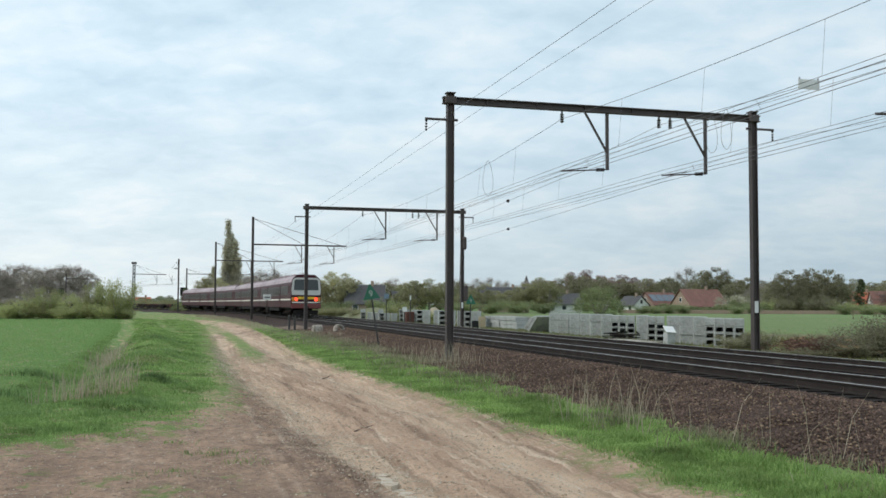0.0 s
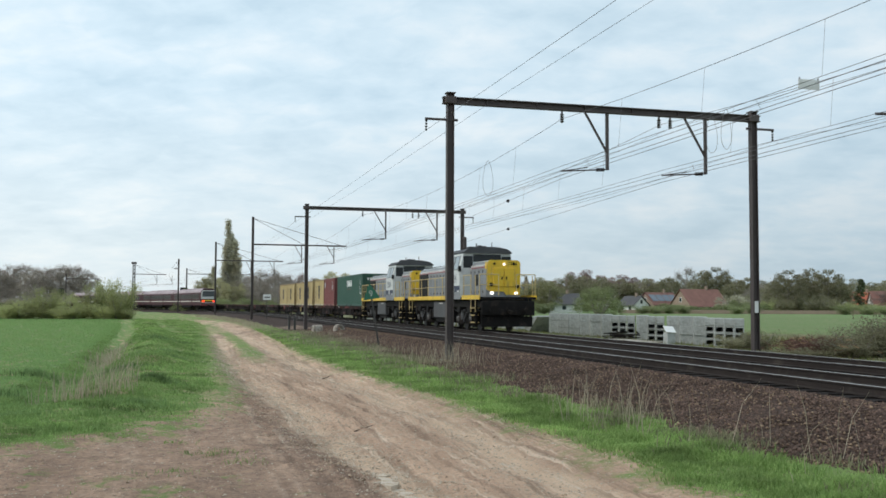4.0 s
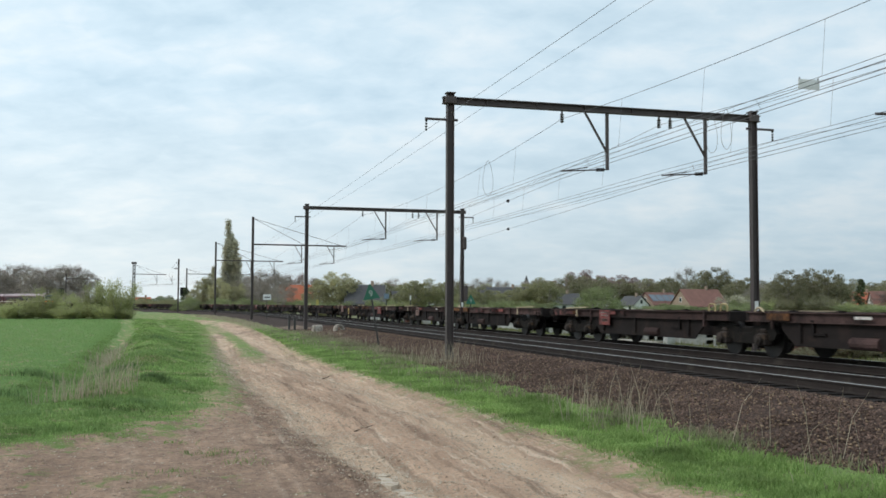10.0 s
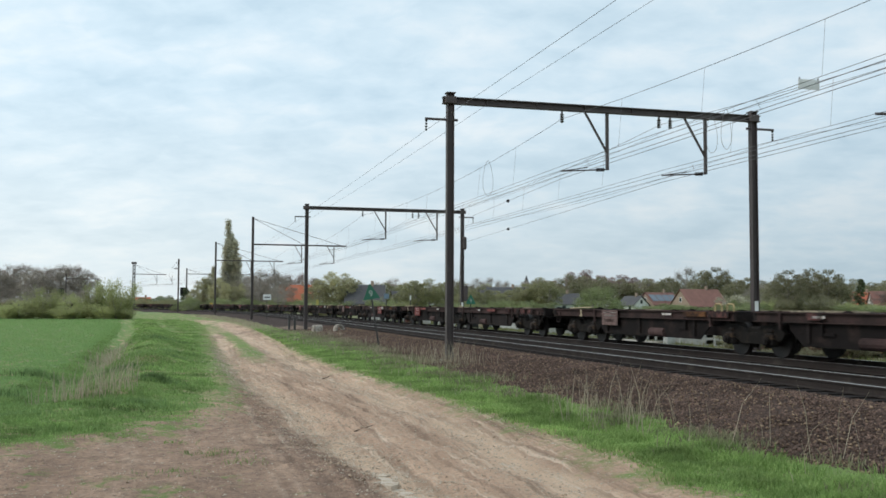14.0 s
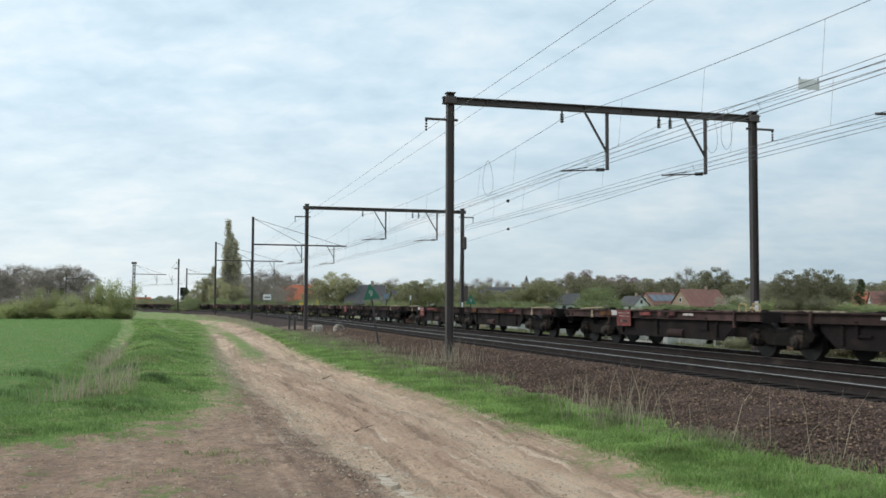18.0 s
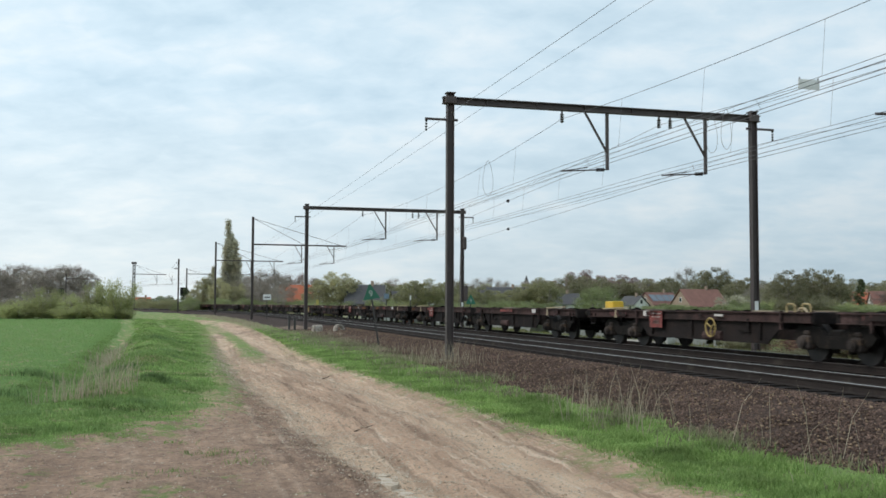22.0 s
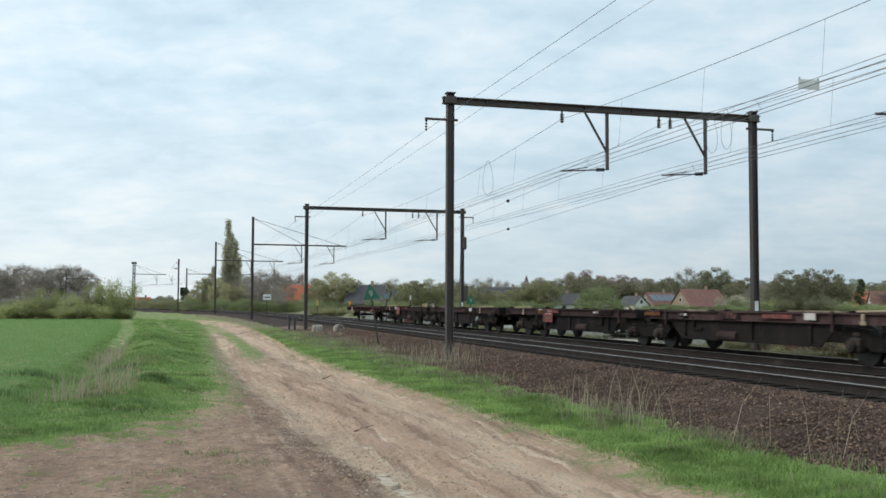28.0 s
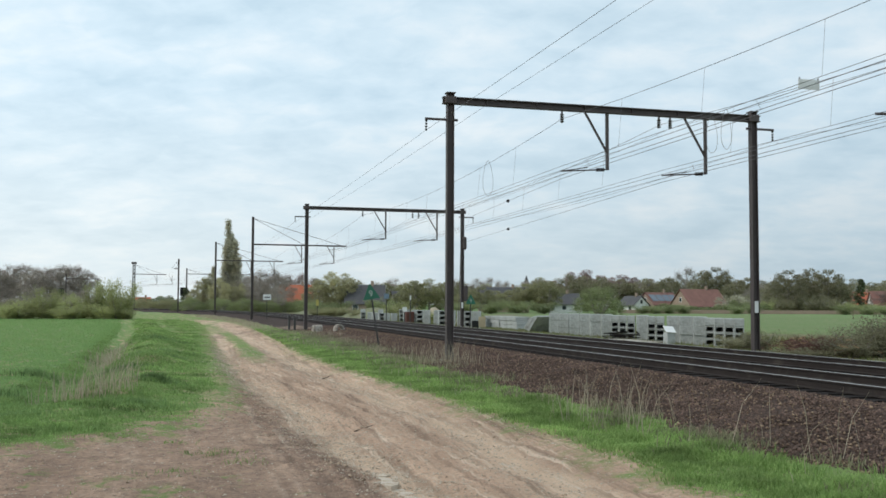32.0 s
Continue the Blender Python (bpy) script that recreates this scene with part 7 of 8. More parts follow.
    t = thing("concrete_ring", "pale broken concrete culvert ring beside the track", "ring", m=Matrix.Translation((-6.25, 59.0, -0.5)) @ Matrix.Rotation(0.7, 4, "Z") @ Matrix.Scale(0.62, 4))
    g = Geo()
    n = 14
    for k in range(n + 1):
        a0 = math.pi * 1.5 * k / n - 0.4
        g.v += [(q * math.cos(a0), y, 0.45 + q * math.sin(a0)) for q, y in ((0.52, -.25), (0.36, -.25), (0.36, .25), (0.52, .25))]
        if k:
            for e in range(4):
                g.f.append((4 * k - 4 + e, 4 * k - 4 + (e + 1) % 4, 4 * k + (e + 1) % 4, 4 * k + e))
    g.f += [(3, 2, 1, 0), (4 * n, 4 * n + 1, 4 * n + 2, 4 * n + 3)]
    part("ring_body", g, M_stained, t)


build_blocks()


M_slab = mat("sandy_worn_concrete", (0.56, 0.47, 0.37), 0.95, 0, 0.25, 6, 60, 0.6, (0.36, 0.265, 0.18), 0.5, 6)


def build_broken_slab():
    """Pale broken concrete showing through the left wheel track."""
    rnd = random.Random(31)
    t = thing("broken_slab", "pale broken concrete slab edge sunk in the dirt track", "slab")
    x, y = -0.74, 11.25
    while y > 9.75:
        w = rnd.uniform(0.10, 0.24)
        h = float(ground_height(np.array([x]), np.array([y]))[0])
        out = [(math.cos(a) * w * rnd.uniform(0.6, 1.0) * 0.8, math.sin(a) * w * rnd.uniform(0.7, 1.1)) for a in (k * math.pi / 3.5 for k in range(7))]
        part("slab_piece", Geo().prism(out, "z", -0.06, 0.004), M_slab, t, m=Matrix.Translation((x + rnd.uniform(-.07, .07), y, h)) @ pose(0, 0, 0, rnd.uniform(-4, 4), rnd.uniform(-4, 4), rnd.uniform(0, 90)))
        y -= w * 0.75
        x += w * 0.75 * 0.31


build_broken_slab()


# ------------------------------------------------------------------ signs, signals, posts
M_signgreen = mat("green_sign_enamel", (0.020, 0.125, 0.075), 0.45, 0, 0.08, 3, 30, 0)
M_signpost = mat("dark_steel_post", (0.05, 0.048, 0.045), 0.6, 0.2, 0.2, 3, 30, 0.1)


def speed_sign(m, lean, post_h, label):
    t = thing("speed_sign", label, "sign", "green speed signs", m @ pose(0, 0, 0, 0, lean, 0))
    part("post", Geo().beam((0, 0, -0.1), (0, 0, post_h), 0.07, 0.07), M_signpost, t)
    z = post_h - 0.1
    part("plate", Geo().prism([(-0.36, z), (0.36, z), (0.03, z + 0.64), (-0.03, z + 0.64)], "y", -0.06, -0.04), M_signgreen, t, "green triangular plate")
    part("digit", text_mesh("9", 0.36), mat("dull_pale_digit_paint", (0.36, 0.42, 0.38), 0.6), t, "pale digit", Matrix.Translation((0.0, -0.066, z + 0.23)) @ pose(0, 0, 0, 90, 0, 0))
    return t


def board(m, w, h, z, material, label, name="track_sign"):
    t = thing(name, label, "sign", "", m)
    part("post", Geo().beam((0, 0, -0.1), (0, 0, z), 0.07, 0.07), M_signpost, t)
    part("plate", Geo().box((0, -0.05, z), (w, 0.03, h), bevel=0.005), material, t)
    return t


def build_signs():
    speed_sign(Matrix.Translation((-2.68, 41.3, -0.5)) @ Matrix.Rotation(radians(4), 4, "Z"), -9.0, 2.15, "green triangular speed sign on a leaning post beside the track")
    speed_sign(local_pose(64.2, 7.45, -0.5) @ Matrix.Rotation(radians(-10), 4, "Z"), 2.0, 1.95, "green triangular speed sign beside the far track")
    t = board(local_pose(103.3, -2.6, -0.45), 0.80, 0.58, 2.45, M_white, "white rectangular board on a post beside the near track")
    g = Geo()
    for k in range(3):
        g.box((-0.2 + k * 0.2, -0.069, 2.45), (0.14, 0.008, 0.13))
    part("lettering_bar", g, M_ldark, t)
    board(local_pose(92.0, 7.6, -0.5), 0.5, 0.5, 2.6, mat("blue_grey_plate", (0.16, 0.22, 0.28), 0.5), "small blue-grey plate on a dark post")
    board(local_pose(87.0, 8.2, -0.5), 0.42, 0.42, 1.35, M_white, "small white plate on a short post")
    board(local_pose(84.0, 8.0, -0.5), 0.12, 0.4, 2.4, M_white, "thin dark post with a white cap plate")
    board(local_pose(128.0, 6.9, -0.5), 0.35, 0.8, 2.0, mat("faded_yellow_plate", (0.5, 0.42, 0.12), 0.5), "small faded yellow plate on a post")
    for s, off, h in ((66.5, -4.2, 0.95), (69.0, -4.3, 1.0), (72.5, -3.9, 0.8)):
        t = thing("marker_post", "short dark marker post beside the track", "post", "marker posts", local_pose(s, off, -0.5))
        part("post", Geo().box((0, 0, h / 2), (0.14, 0.14, h), bevel=0.02), M_signpost, t)
    for s, off, z in ((304.0, -3.4, 5.0), (238.0, 6.6, 4.6)):
        t = thing("signal_head", "dark railway signal head on a post", "signal", "railway signals", local_pose(s, off, -0.5))
        part("post", Geo().tube((0, 0, 0), (0, 0, z - 0.6), 0.08, 8), M_signpost, t)
        part("head", Geo().box((0, 0, z), (1.6, 0.3, 2.0), bevel=0.15), M_grille, t)
        part("foot_box", Geo().box((0.3, 0, 0.6), (0.8, 0.5, 1.2), bevel=0.04), M_whiteplate, t)
    t = thing("hazard_marker", "small black and yellow hazard board on the ground", "marker", m=local_pose(71.5, 10.3, -0.5))
    part("board", Geo().box((0.35, 0, 0.5), (0.55, 0.06, 0.8), bevel=0.01), M_beige, t)
    part("bracket", Geo().box((-0.2, 0, 0.3), (0.5, 0.2, 0.6), bevel=0.05), M_grille, t)
    # a pale panel clipped in the wires, loose loops and a tensioning arm near the next support
    t = thing("warning_board", "pale rectangular board hung in the overhead wires", "sign board", m=local_pose(21.3, 3.6, 6.95))
    part("panel_plate", Geo().box((0, 0, 0), (0.62, 0.02, 0.26), bevel=0.005), leaf_material("milky_plastic", (0.8, 0.8, 0.78), (0.85, 0.85, 0.83), 0.7), t)
    part("clip", Geo().box((-0.27, 0, 0.145), (0.02, 0.03, 0.05)).box((0.27, 0, 0.145), (0.02, 0.03, 0.05)), M_wire, t)


build_signs()


# ------------------------------------------------------------------ earth mounds and brush
M_bank = mat("thin_grass_on_earth", (0.185, 0.175, 0.100), 0.95, 0, 0.4, 1.5, 12, 1.0, (0.125, 0.150, 0.058), 0.6, 0.9)
M_sand = mat("pale_sandy_earth", (0.34, 0.285, 0.205), 0.95, 0, 0.3, 1.2, 15, 0.6, (0.17, 0.18, 0.08), 0.4, 0.9)


def mound(x, y, lx, ly, h, label, seed, material=None):
    rng = random.Random(seed)
    g = Geo()
    nx, ny = 26, 14
    for j in range(ny + 1):
        for i in range(nx + 1):
            u, v = i / nx * 2 - 1, j / ny * 2 - 1
            f = max(0.0, 1 - (abs(u) ** 2.6 + abs(v) ** 2.2))
            z = h * f ** 0.7 * (0.75 + 0.25 * math.sin(5 * u + seed) * math.cos(4 * v)) + rng.uniform(-.03, .03) * h
            g.v.append((u * lx / 2, v * ly / 2, z - 0.06))
    for j in range(ny):
        for i in range(nx):
            a = j * (nx + 1) + i
            g.f.append((a, a + 1, a + nx + 2, a + nx + 1))
    t = new("earth_mound", g.mesh("earth_mound", True))
    t.data.materials.append(material or M_sand)
    t.matrix_basis = Matrix.Translation((x, y, -0.5)) @ Matrix.Rotation(heading(60), 4, "Z")
    tagged(t, label, "mound", "earth mounds")


def build_mounds():
    mound(6.0, 92, 9, 26, 1.05, "low mound of pale sandy earth with patches of grass", 1, M_bank)
    mound(-0.9, 122, 4, 6, 1.55, "steep heap of pale sand", 2)
    mound(-8.0, 132, 9, 36, 1.5, "long low earth bank with thin grass", 3, M_bank)
    mound(-20, 158, 8, 30, 1.0, "long low earth bank with thin grass", 4, M_bank)


build_mounds()


def brush_pile(m, seed, n=160, label="heap of cut brown branches beside the track"):
    rng = random.Random(seed)
    t = thing("brush_pile", label, "branches", "brush piles", m)
    g = Geo()
    for k in range(n):
        a = Vector((rng.gauss(0, 0.6), rng.gauss(0, 0.9), rng.uniform(0.0, 0.6)))
        d = Vector((rng.uniform(-1, 1), rng.uniform(-1, 1), rng.uniform(-.3, .45))).normalized() * rng.uniform(0.25, 0.8)
        g.tube(a, a + d, rng.uniform(0.007, 0.016), 3, 0.004)
    tagged(part("branch_tangle", g, mat("cut_brown_branch", (0.125, 0.062, 0.046), 0.9, 0, 0.3, 2, 20, 0.2), t), kind="stuff")
    g = Geo()
    for k in range(30):
        a = Vector((rng.gauss(-0.5, 0.6), rng.gauss(-0.4, 1.2), rng.uniform(0.1, 0.8)))
        d = Vector((rng.uniform(-1, 1), rng.uniform(-1, 1), rng.uniform(-.2, .3))).normalized() * rng.uniform(0.15, 0.4)
        g.tube(a, a + d, 0.012, 4)
    tagged(part("pale_branch_tangle", g, mat("fresh_cut_wood", (0.42, 0.26, 0.14), 0.9, 0, 0.2, 2, 20, 0.2), t), kind="stuff")


brush_pile(Matrix.Translation((13.4, 35.5, -0.5)) @ Matrix.Rotation(heading(30), 4, "Z") @ Matrix.Scale(0.85, 4), 3, 1000)
brush_pile(Matrix.Translation((14.8, 37.0, -0.5)) @ Matrix.Rotation(heading(30) + 0.4, 4, "Z") @ Matrix.Scale(0.9, 4), 4, 1000)


# ------------------------------------------------------------------ grass, weeds and stones
def blades_mesh(name, x, y, z, h, w, lean, rng):
    n = len(x)
    an = rng.uniform(0, 2 * np.pi, n)
    ca, sa = np.cos(an), np.sin(an)
    dx, dy = np.cos(an + 1.2) * lean * h, np.sin(an + 1.2) * lean * h
    v = np.empty((n, 5, 3))
    hw = w / 2
    v[:, 0] = np.stack([x - ca * hw, y - sa * hw, z - 0.02], 1)
    v[:, 1] = np.stack([x + ca * hw, y + sa * hw, z - 0.02], 1)
    v[:, 2] = np.stack([x + ca * hw * .8 + dx * .35, y + sa * hw * .8 + dy * .35, z + h * .6], 1)
    v[:, 3] = np.stack([x - ca * hw * .8 + dx * .35, y - sa * hw * .8 + dy * .35, z + h * .6], 1)
    v[:, 4] = np.stack([x + dx, y + dy, z + h], 1)
    k = (np.arange(n) * 5)[:, None]
    loops = np.concatenate([k + np.array([[0, 1, 2, 3]]), k + np.array([[3, 2, 4]])], 1).ravel()
    me = bpy.data.meshes.new(name)
    me.vertices.add(5 * n)
    me.vertices.foreach_set("co", v.ravel())
    me.loops.add(7 * n)
    me.loops.foreach_set("vertex_index", loops)
    me.polygons.add(2 * n)
    st = np.stack([np.arange(n) * 7, np.arange(n) * 7 + 4], 1).ravel()
    me.polygons.foreach_set("loop_start", st)
    me.update(calc_edges=True)
    return me


M_blade = leaf_material("fresh_grass_blades", (0.150, 0.245, 0.066), (0.320, 0.425, 0.155), 0.5, 0.8)
M_bladefield = leaf_material("young_crop_blades", (0.200, 0.315, 0.115), (0.260, 0.385, 0.150), 0.5)
M_straw = leaf_material("dry_straw_stems", (0.38, 0.315, 0.22), (0.60, 0.52, 0.385))


def toe_x(y):
    return (NEAR_D - 5.0 - y * math.sin(TH0)) / math.cos(TH0)


def build_grass():
    rng = np.random.default_rng(11)

    def clumpy(x, y, f=2.2):
        return 0.5 + 0.5 * wave(x, y, f, 3.0) * 0.6 + 0.2 * wave(x, y, f * 2.7, 1.0)

    def stuff(name, me, material, label):
        me.materials.append(material)
        tagged(new(name, me), label, "grass", kind="stuff")

    # verge between the dirt track and the ballast
    n = 260000
    y = 7.5 + 62 * rng.uniform(0, 1, n) ** 1.7
    xr, tx = np.interp(y, *ROAD_R), np.array([toe_x(q) for q in y]) - 0.25
    f = rng.uniform(-0.12, 1.22, n)
    late = rng.uniform(0, 1, n) < 0.06
    f = np.where(late, 1.0 + np.abs(rng.normal(0, 0.16, n)), f)
    x = xr + (tx - xr) * f
    edge = np.minimum(f + 0.12, 1.26 - f)
    keep = np.where(late, wave(x, y, 1.9, 7.0) > 0.25, rng.uniform(0, 1, n) < np.clip(edge * 3.2, 0, 1) * np.clip((1.26 - f) * 1.9, 0.1, 1) * (0.2 + 0.8 * clumpy(x, y)))
    x, y, f = x[keep], y[keep], f[keep]
    h = (0.03 + 0.15 * np.clip(clumpy(x, y), 0, 1) ** 1.5) * rng.uniform(0.5, 1.4, len(x)) * (0.45 + 0.6 * np.clip(f, 0, 1))
    stuff("verge_grass", blades_mesh("verge_grass", x, y, ground_height(x, y), h, rng.uniform(0.006, 0.012, len(x)) * (1 + y / 30), rng.uniform(0.2, 1.3, len(x)), rng), M_blade, "lush green grass verge between dirt track and ballast")
    # thin weeds creeping into the ballast
    n = 34000
    s_ = 6.0 + 58 * rng.uniform(0, 1, n) ** 1.2
    o_ = -5.05 + rng.normal(0, 1, n) * np.interp(s_, [6, 25, 40], [0.3, 0.45, 0.6])
    a = np.interp(s_, _s, _a)
    x, y = np.interp(s_, _s, _x) + o_ * np.cos(a), np.interp(s_, _s, _y) + o_ * np.sin(a)
    keep = wave(x, y, 1.3, 3.0) + 0.5 * wave(x, y, 3.1, 6.0) > np.interp(s_, [6, 22, 32], [0.2, 0.1, -0.4])
    x, y, o_ = x[keep], y[keep], o_[keep]
    z = np.maximum(ground_height(x, y), np.interp(o_, [-5.7, -5.15, -3.7], [-0.72, -0.545, -0.43]))
    stuff("toe_weeds", blades_mesh("toe_weeds", x, y, z, rng.uniform(0.04, 0.17, len(x)), rng.uniform(0.006, 0.014, len(x)) * (1 + y / 30), rng.uniform(0.2, 1.2, len(x)), rng), leaf_material("faded_weed_blades", (0.17, 0.185, 0.095), (0.37, 0.335, 0.215), 0.4, 0.5), "thin faded weeds creeping into the ballast")
    # rough grass left of the dirt track
    n = 300000
    y = 11.5 + 98 * rng.uniform(0, 1, n) ** 1.85
    xl, fx = np.interp(y, *ROAD_L), np.interp(y, *FIELD_X)
    x = fx - 0.8 + (xl - fx + 1.4) * rng.uniform(0, 1, n)
    keep = rng.uniform(0, 1, n) < (0.12 + 0.88 * clumpy(x, y, 1.6)) * np.clip((xl + 0.6 - x) / 1.5 + 0.35 * wave(x, y, 2.3, 9.0), 0, 1)
    x, y = x[keep], y[keep]
    h = (0.012 + 0.055 * np.clip(clumpy(x, y, 1.6), 0, 1) ** 1.8) * rng.uniform(0.5, 1.4, len(x)) * np.clip(0.35 + (np.interp(y, *ROAD_L) - x) / 2.2, 0.35, 1)
    stuff("rough_grass", blades_mesh("rough_grass", x, y, ground_height(x, y), h, rng.uniform(0.006, 0.012, len(x)) * (1 + y / 28), rng.uniform(0.2, 1.3, len(x)), rng), leaf_material("rough_grass_blades", (0.190, 0.300, 0.092), (0.325, 0.450, 0.165), 0.6, 0.9), "rough tufted green grass beside the dirt track")
    # coarse tufts in it
    m = 700
    cy = 12.5 + 45 * rng.uniform(0, 1, m) ** 1.5
    xl, fx = np.interp(cy, *ROAD_L) - 0.5, np.interp(cy, *FIELD_X) - 0.6
    cx = fx + (xl - fx) * rng.uniform(0, 1, m)
    k = rng.integers(0, m, 42000)
    rad, top = rng.uniform(0.08, 0.34, m), rng.uniform(0.04, 0.13, m)
    x, y = cx[k] + rng.normal(0, 1, len(k)) * rad[k], cy[k] + rng.normal(0, 1, len(k)) * rad[k]
    d = np.hypot(x - cx[k], y - cy[k]) / rad[k]
    stuff("grass_tufts", blades_mesh("grass_tufts", x, y, ground_height(x, y), top[k] * np.clip(1.1 - 0.3 * d, 0.3, 1) * rng.uniform(0.6, 1.2, len(k)), rng.uniform(0.007, 0.013, len(k)) * (1 + y / 30), rng.uniform(0.2, 1.0, len(k)), rng), leaf_material("coarse_tuft_blades", (0.165, 0.275, 0.085), (0.320, 0.440, 0.165), 0.6, 0.5), "coarse uneven grass tufts beside the dirt track")
    # taller dark growth on the bank and beside the ditch
    xs, ys, hs = [], [], []
    for cx, cy, r, k, top in ((-6.05, 20.6, 0.45, 700, 0.18), (-8.6, 26.2, 0.9, 900, 0.12), (-8.7, 30.0, 1.0, 900, 0.14), (-9.6, 34.0, 0.9, 700, 0.12), (-12.1, 42.0, 1.2, 700, 0.16), (-10.2, 24.6, 1.2, 500, 0.2), (-9.4, 19.6, 1.2, 600, 0.2), (-5.4, 17.4, 0.9, 700, 0.09), (-6.9, 16.0, 1.2, 700, 0.08)):
        d = np.abs(rng.normal(0, 1, k))
        an = rng.uniform(0, 6.283, k)
        xs.append(cx + r * d * np.cos(an)); ys.append(cy + 0.7 * r * d * np.sin(an)); hs.append(top * np.clip(1.1 - 0.4 * d, 0.2, 1) * rng.uniform(0.5, 1.2, k))
    x, y, h = np.concatenate(xs), np.concatenate(ys), np.concatenate(hs)
    stuff("tall_weeds", blades_mesh("tall_weeds", x, y, ground_height(x, y), h, rng.uniform(0.008, 0.018, len(x)) * (1 + y / 30), rng.uniform(0.2, 1.1, len(x)), rng), leaf_material("dark_weed_blades", (0.160, 0.265, 0.098), (0.285, 0.400, 0.165), 0.6, 0.8), "tall dark green weeds on the bank by the ditch")
    # tufts scattered over the bare ground in front
    n = 3600
    cx, cy = rng.uniform(-7, 0.5, 60), rng.uniform(8.6, 13.5, 60)
    k = rng.integers(0, 60, n)
    x, y = cx[k] + rng.normal(0, 0.16, n), cy[k] + rng.normal(0, 0.10, n)
    keep = (k % 9 == 0) | (np.abs(x + 2.9) < 0.8) & (k % 2 == 0)
    x, y = x[keep], y[keep]
    stuff("scattered_grass", blades_mesh("scattered_grass", x, y, ground_height(x, y), rng.uniform(0.02, 0.06, len(x)), rng.uniform(0.006, 0.010, len(x)), rng.uniform(0.3, 1.4, len(x)), rng), M_blade, "small sparse grass tufts on bare trodden earth")
    # young crop on the field
    n = 300000
    y = 11.5 + 101 * rng.uniform(0, 1, n) ** 1.45
    fx = np.interp(y, *FIELD_X)
    x = fx + 0.5 + 0.35 * wave(y, y, 0.9, 1.0) - rng.uniform(0, 1, n) ** 1.3 * (6 + y * 0.45)
    h = rng.uniform(0.03, 0.065, n)
    stuff("field_crop", blades_mesh("field_crop", x, y, ground_height(x, y), h, rng.uniform(0.006, 0.011, n) * (1 + y / 25), rng.uniform(0.2, 1.2, n), rng), M_bladefield, "dense young green crop on a field")
    # dry straw: tufts along the ditch, the ballast toe and the first mast
    xs, ys, hs = [], [], []

    def tuft(cx, cy, r, k, h0, h1):
        xs.append(rng.normal(cx, r, k)); ys.append(rng.normal(cy, r, k)); hs.append(rng.uniform(h0, h1, k))

    for s in np.arange(18, 150, 0.35):
        p = on_track(s, -5.6 + rng.normal(-0.25, 0.4) * (1 + max(0, s - 80) / 50))
        tuft(p.x, p.y, 0.3, 4 if s < 36 else 9 if s < 80 else 22, 0.08, 0.28)
    for cx, cy, k in ((-6.9, 17.8, 50), (-6.55, 18.2, 80), (-6.4, 19.0, 80), (-6.6, 20.0, 50), (-9.2, 18.4, 20)):
        tuft(cx, cy, 0.26, k, 0.2, 0.72)
    for q in np.arange(29.0, 41, 0.6):
        fx = float(np.interp(q, *FIELD_X))
        tuft(fx + 0.2 + rng.normal(0, .15), q, 0.26, int(34 if q < 36 else 20), 0.12, 0.42)
    for q in np.arange(9.0, 34, 0.6):
        tuft(toe_x(q) + rng.normal(-0.2, 0.3), q, 0.25, int(rng.integers(0, 4)), 0.12, 0.45)
    for q in (13.2, 15.0, 15.6, 16.6, 17.4, 11.4):
        tuft(toe_x(q) + rng.normal(0.1, 0.2), q, 0.25, 3, 0.4, 1.0)
    tuft(2.35, 15.0, 0.25, 10, 0.5, 1.1)
    tuft(2.6, 14.4, 0.3, 16, 0.4, 1.0)
    tuft(2.85, 13.5, 0.3, 16, 0.5, 1.1)
    tuft(2.0, 15.4, 0.3, 10, 0.4, 0.9)
    tuft(4.2, 11.4, 0.3, 7, 0.5, 1.0)
    tuft(0.0, 30.0, 0.6, 120, 0.25, 0.9)
    tuft(0.6, 28.2, 0.6, 60, 0.25, 0.8)
    tuft(-1.9, 36.0, 0.8, 70, 0.2, 0.5)
    tuft(-3.9, 44.0, 1.0, 80, 0.2, 0.5)
    tuft(-6.8, 54.0, 1.2, 80, 0.2, 0.5)
    for q in np.arange(14.0, 34, 0.9):
        tuft(toe_x(q) + rng.normal(-0.1, 0.25), q, 0.15, int(rng.integers(0, 3)), 0.2, 0.55)
    x, y, h = np.concatenate(xs), np.concatenate(ys), np.concatenate(hs)
    stuff("dry_stems", blades_mesh("dry_stems", x, y, ground_height(x, y), h, rng.uniform(0.005, 0.010, len(x)) * (1 + y / 45), rng.uniform(0.1, 0.8, len(x)), rng), M_straw, "dry straw-coloured stems among the grass")
    # thin growth beyond the far track
    n = 40000
    s_ = rng.uniform(10, 110, n)
    o_ = 7.2 + rng.uniform(0, 1, n) ** 1.4 * 14
    a = np.interp(s_, _s, _a)
    x, y = np.interp(s_, _s, _x) + o_ * np.cos(a), np.interp(s_, _s, _y) + o_ * np.sin(a)
    keep = rng.uniform(0, 1, n) < clumpy(x, y, 0.9)
    x, y = x[keep], y[keep]
    stuff("wild_grass", blades_mesh("wild_grass", x, y, np.full(len(x), -0.5), rng.uniform(0.06, 0.20, len(x)) * np.where(o_[keep] > 13, 1.8, 1.0), rng.uniform(0.02, 0.045, len(x)), rng.uniform(0.1, 0.6, len(x)), rng), leaf_material("wild_grass_blades", (0.10, 0.135, 0.038), (0.22, 0.19, 0.095)), "uneven wild grass beyond the tracks")


build_grass()


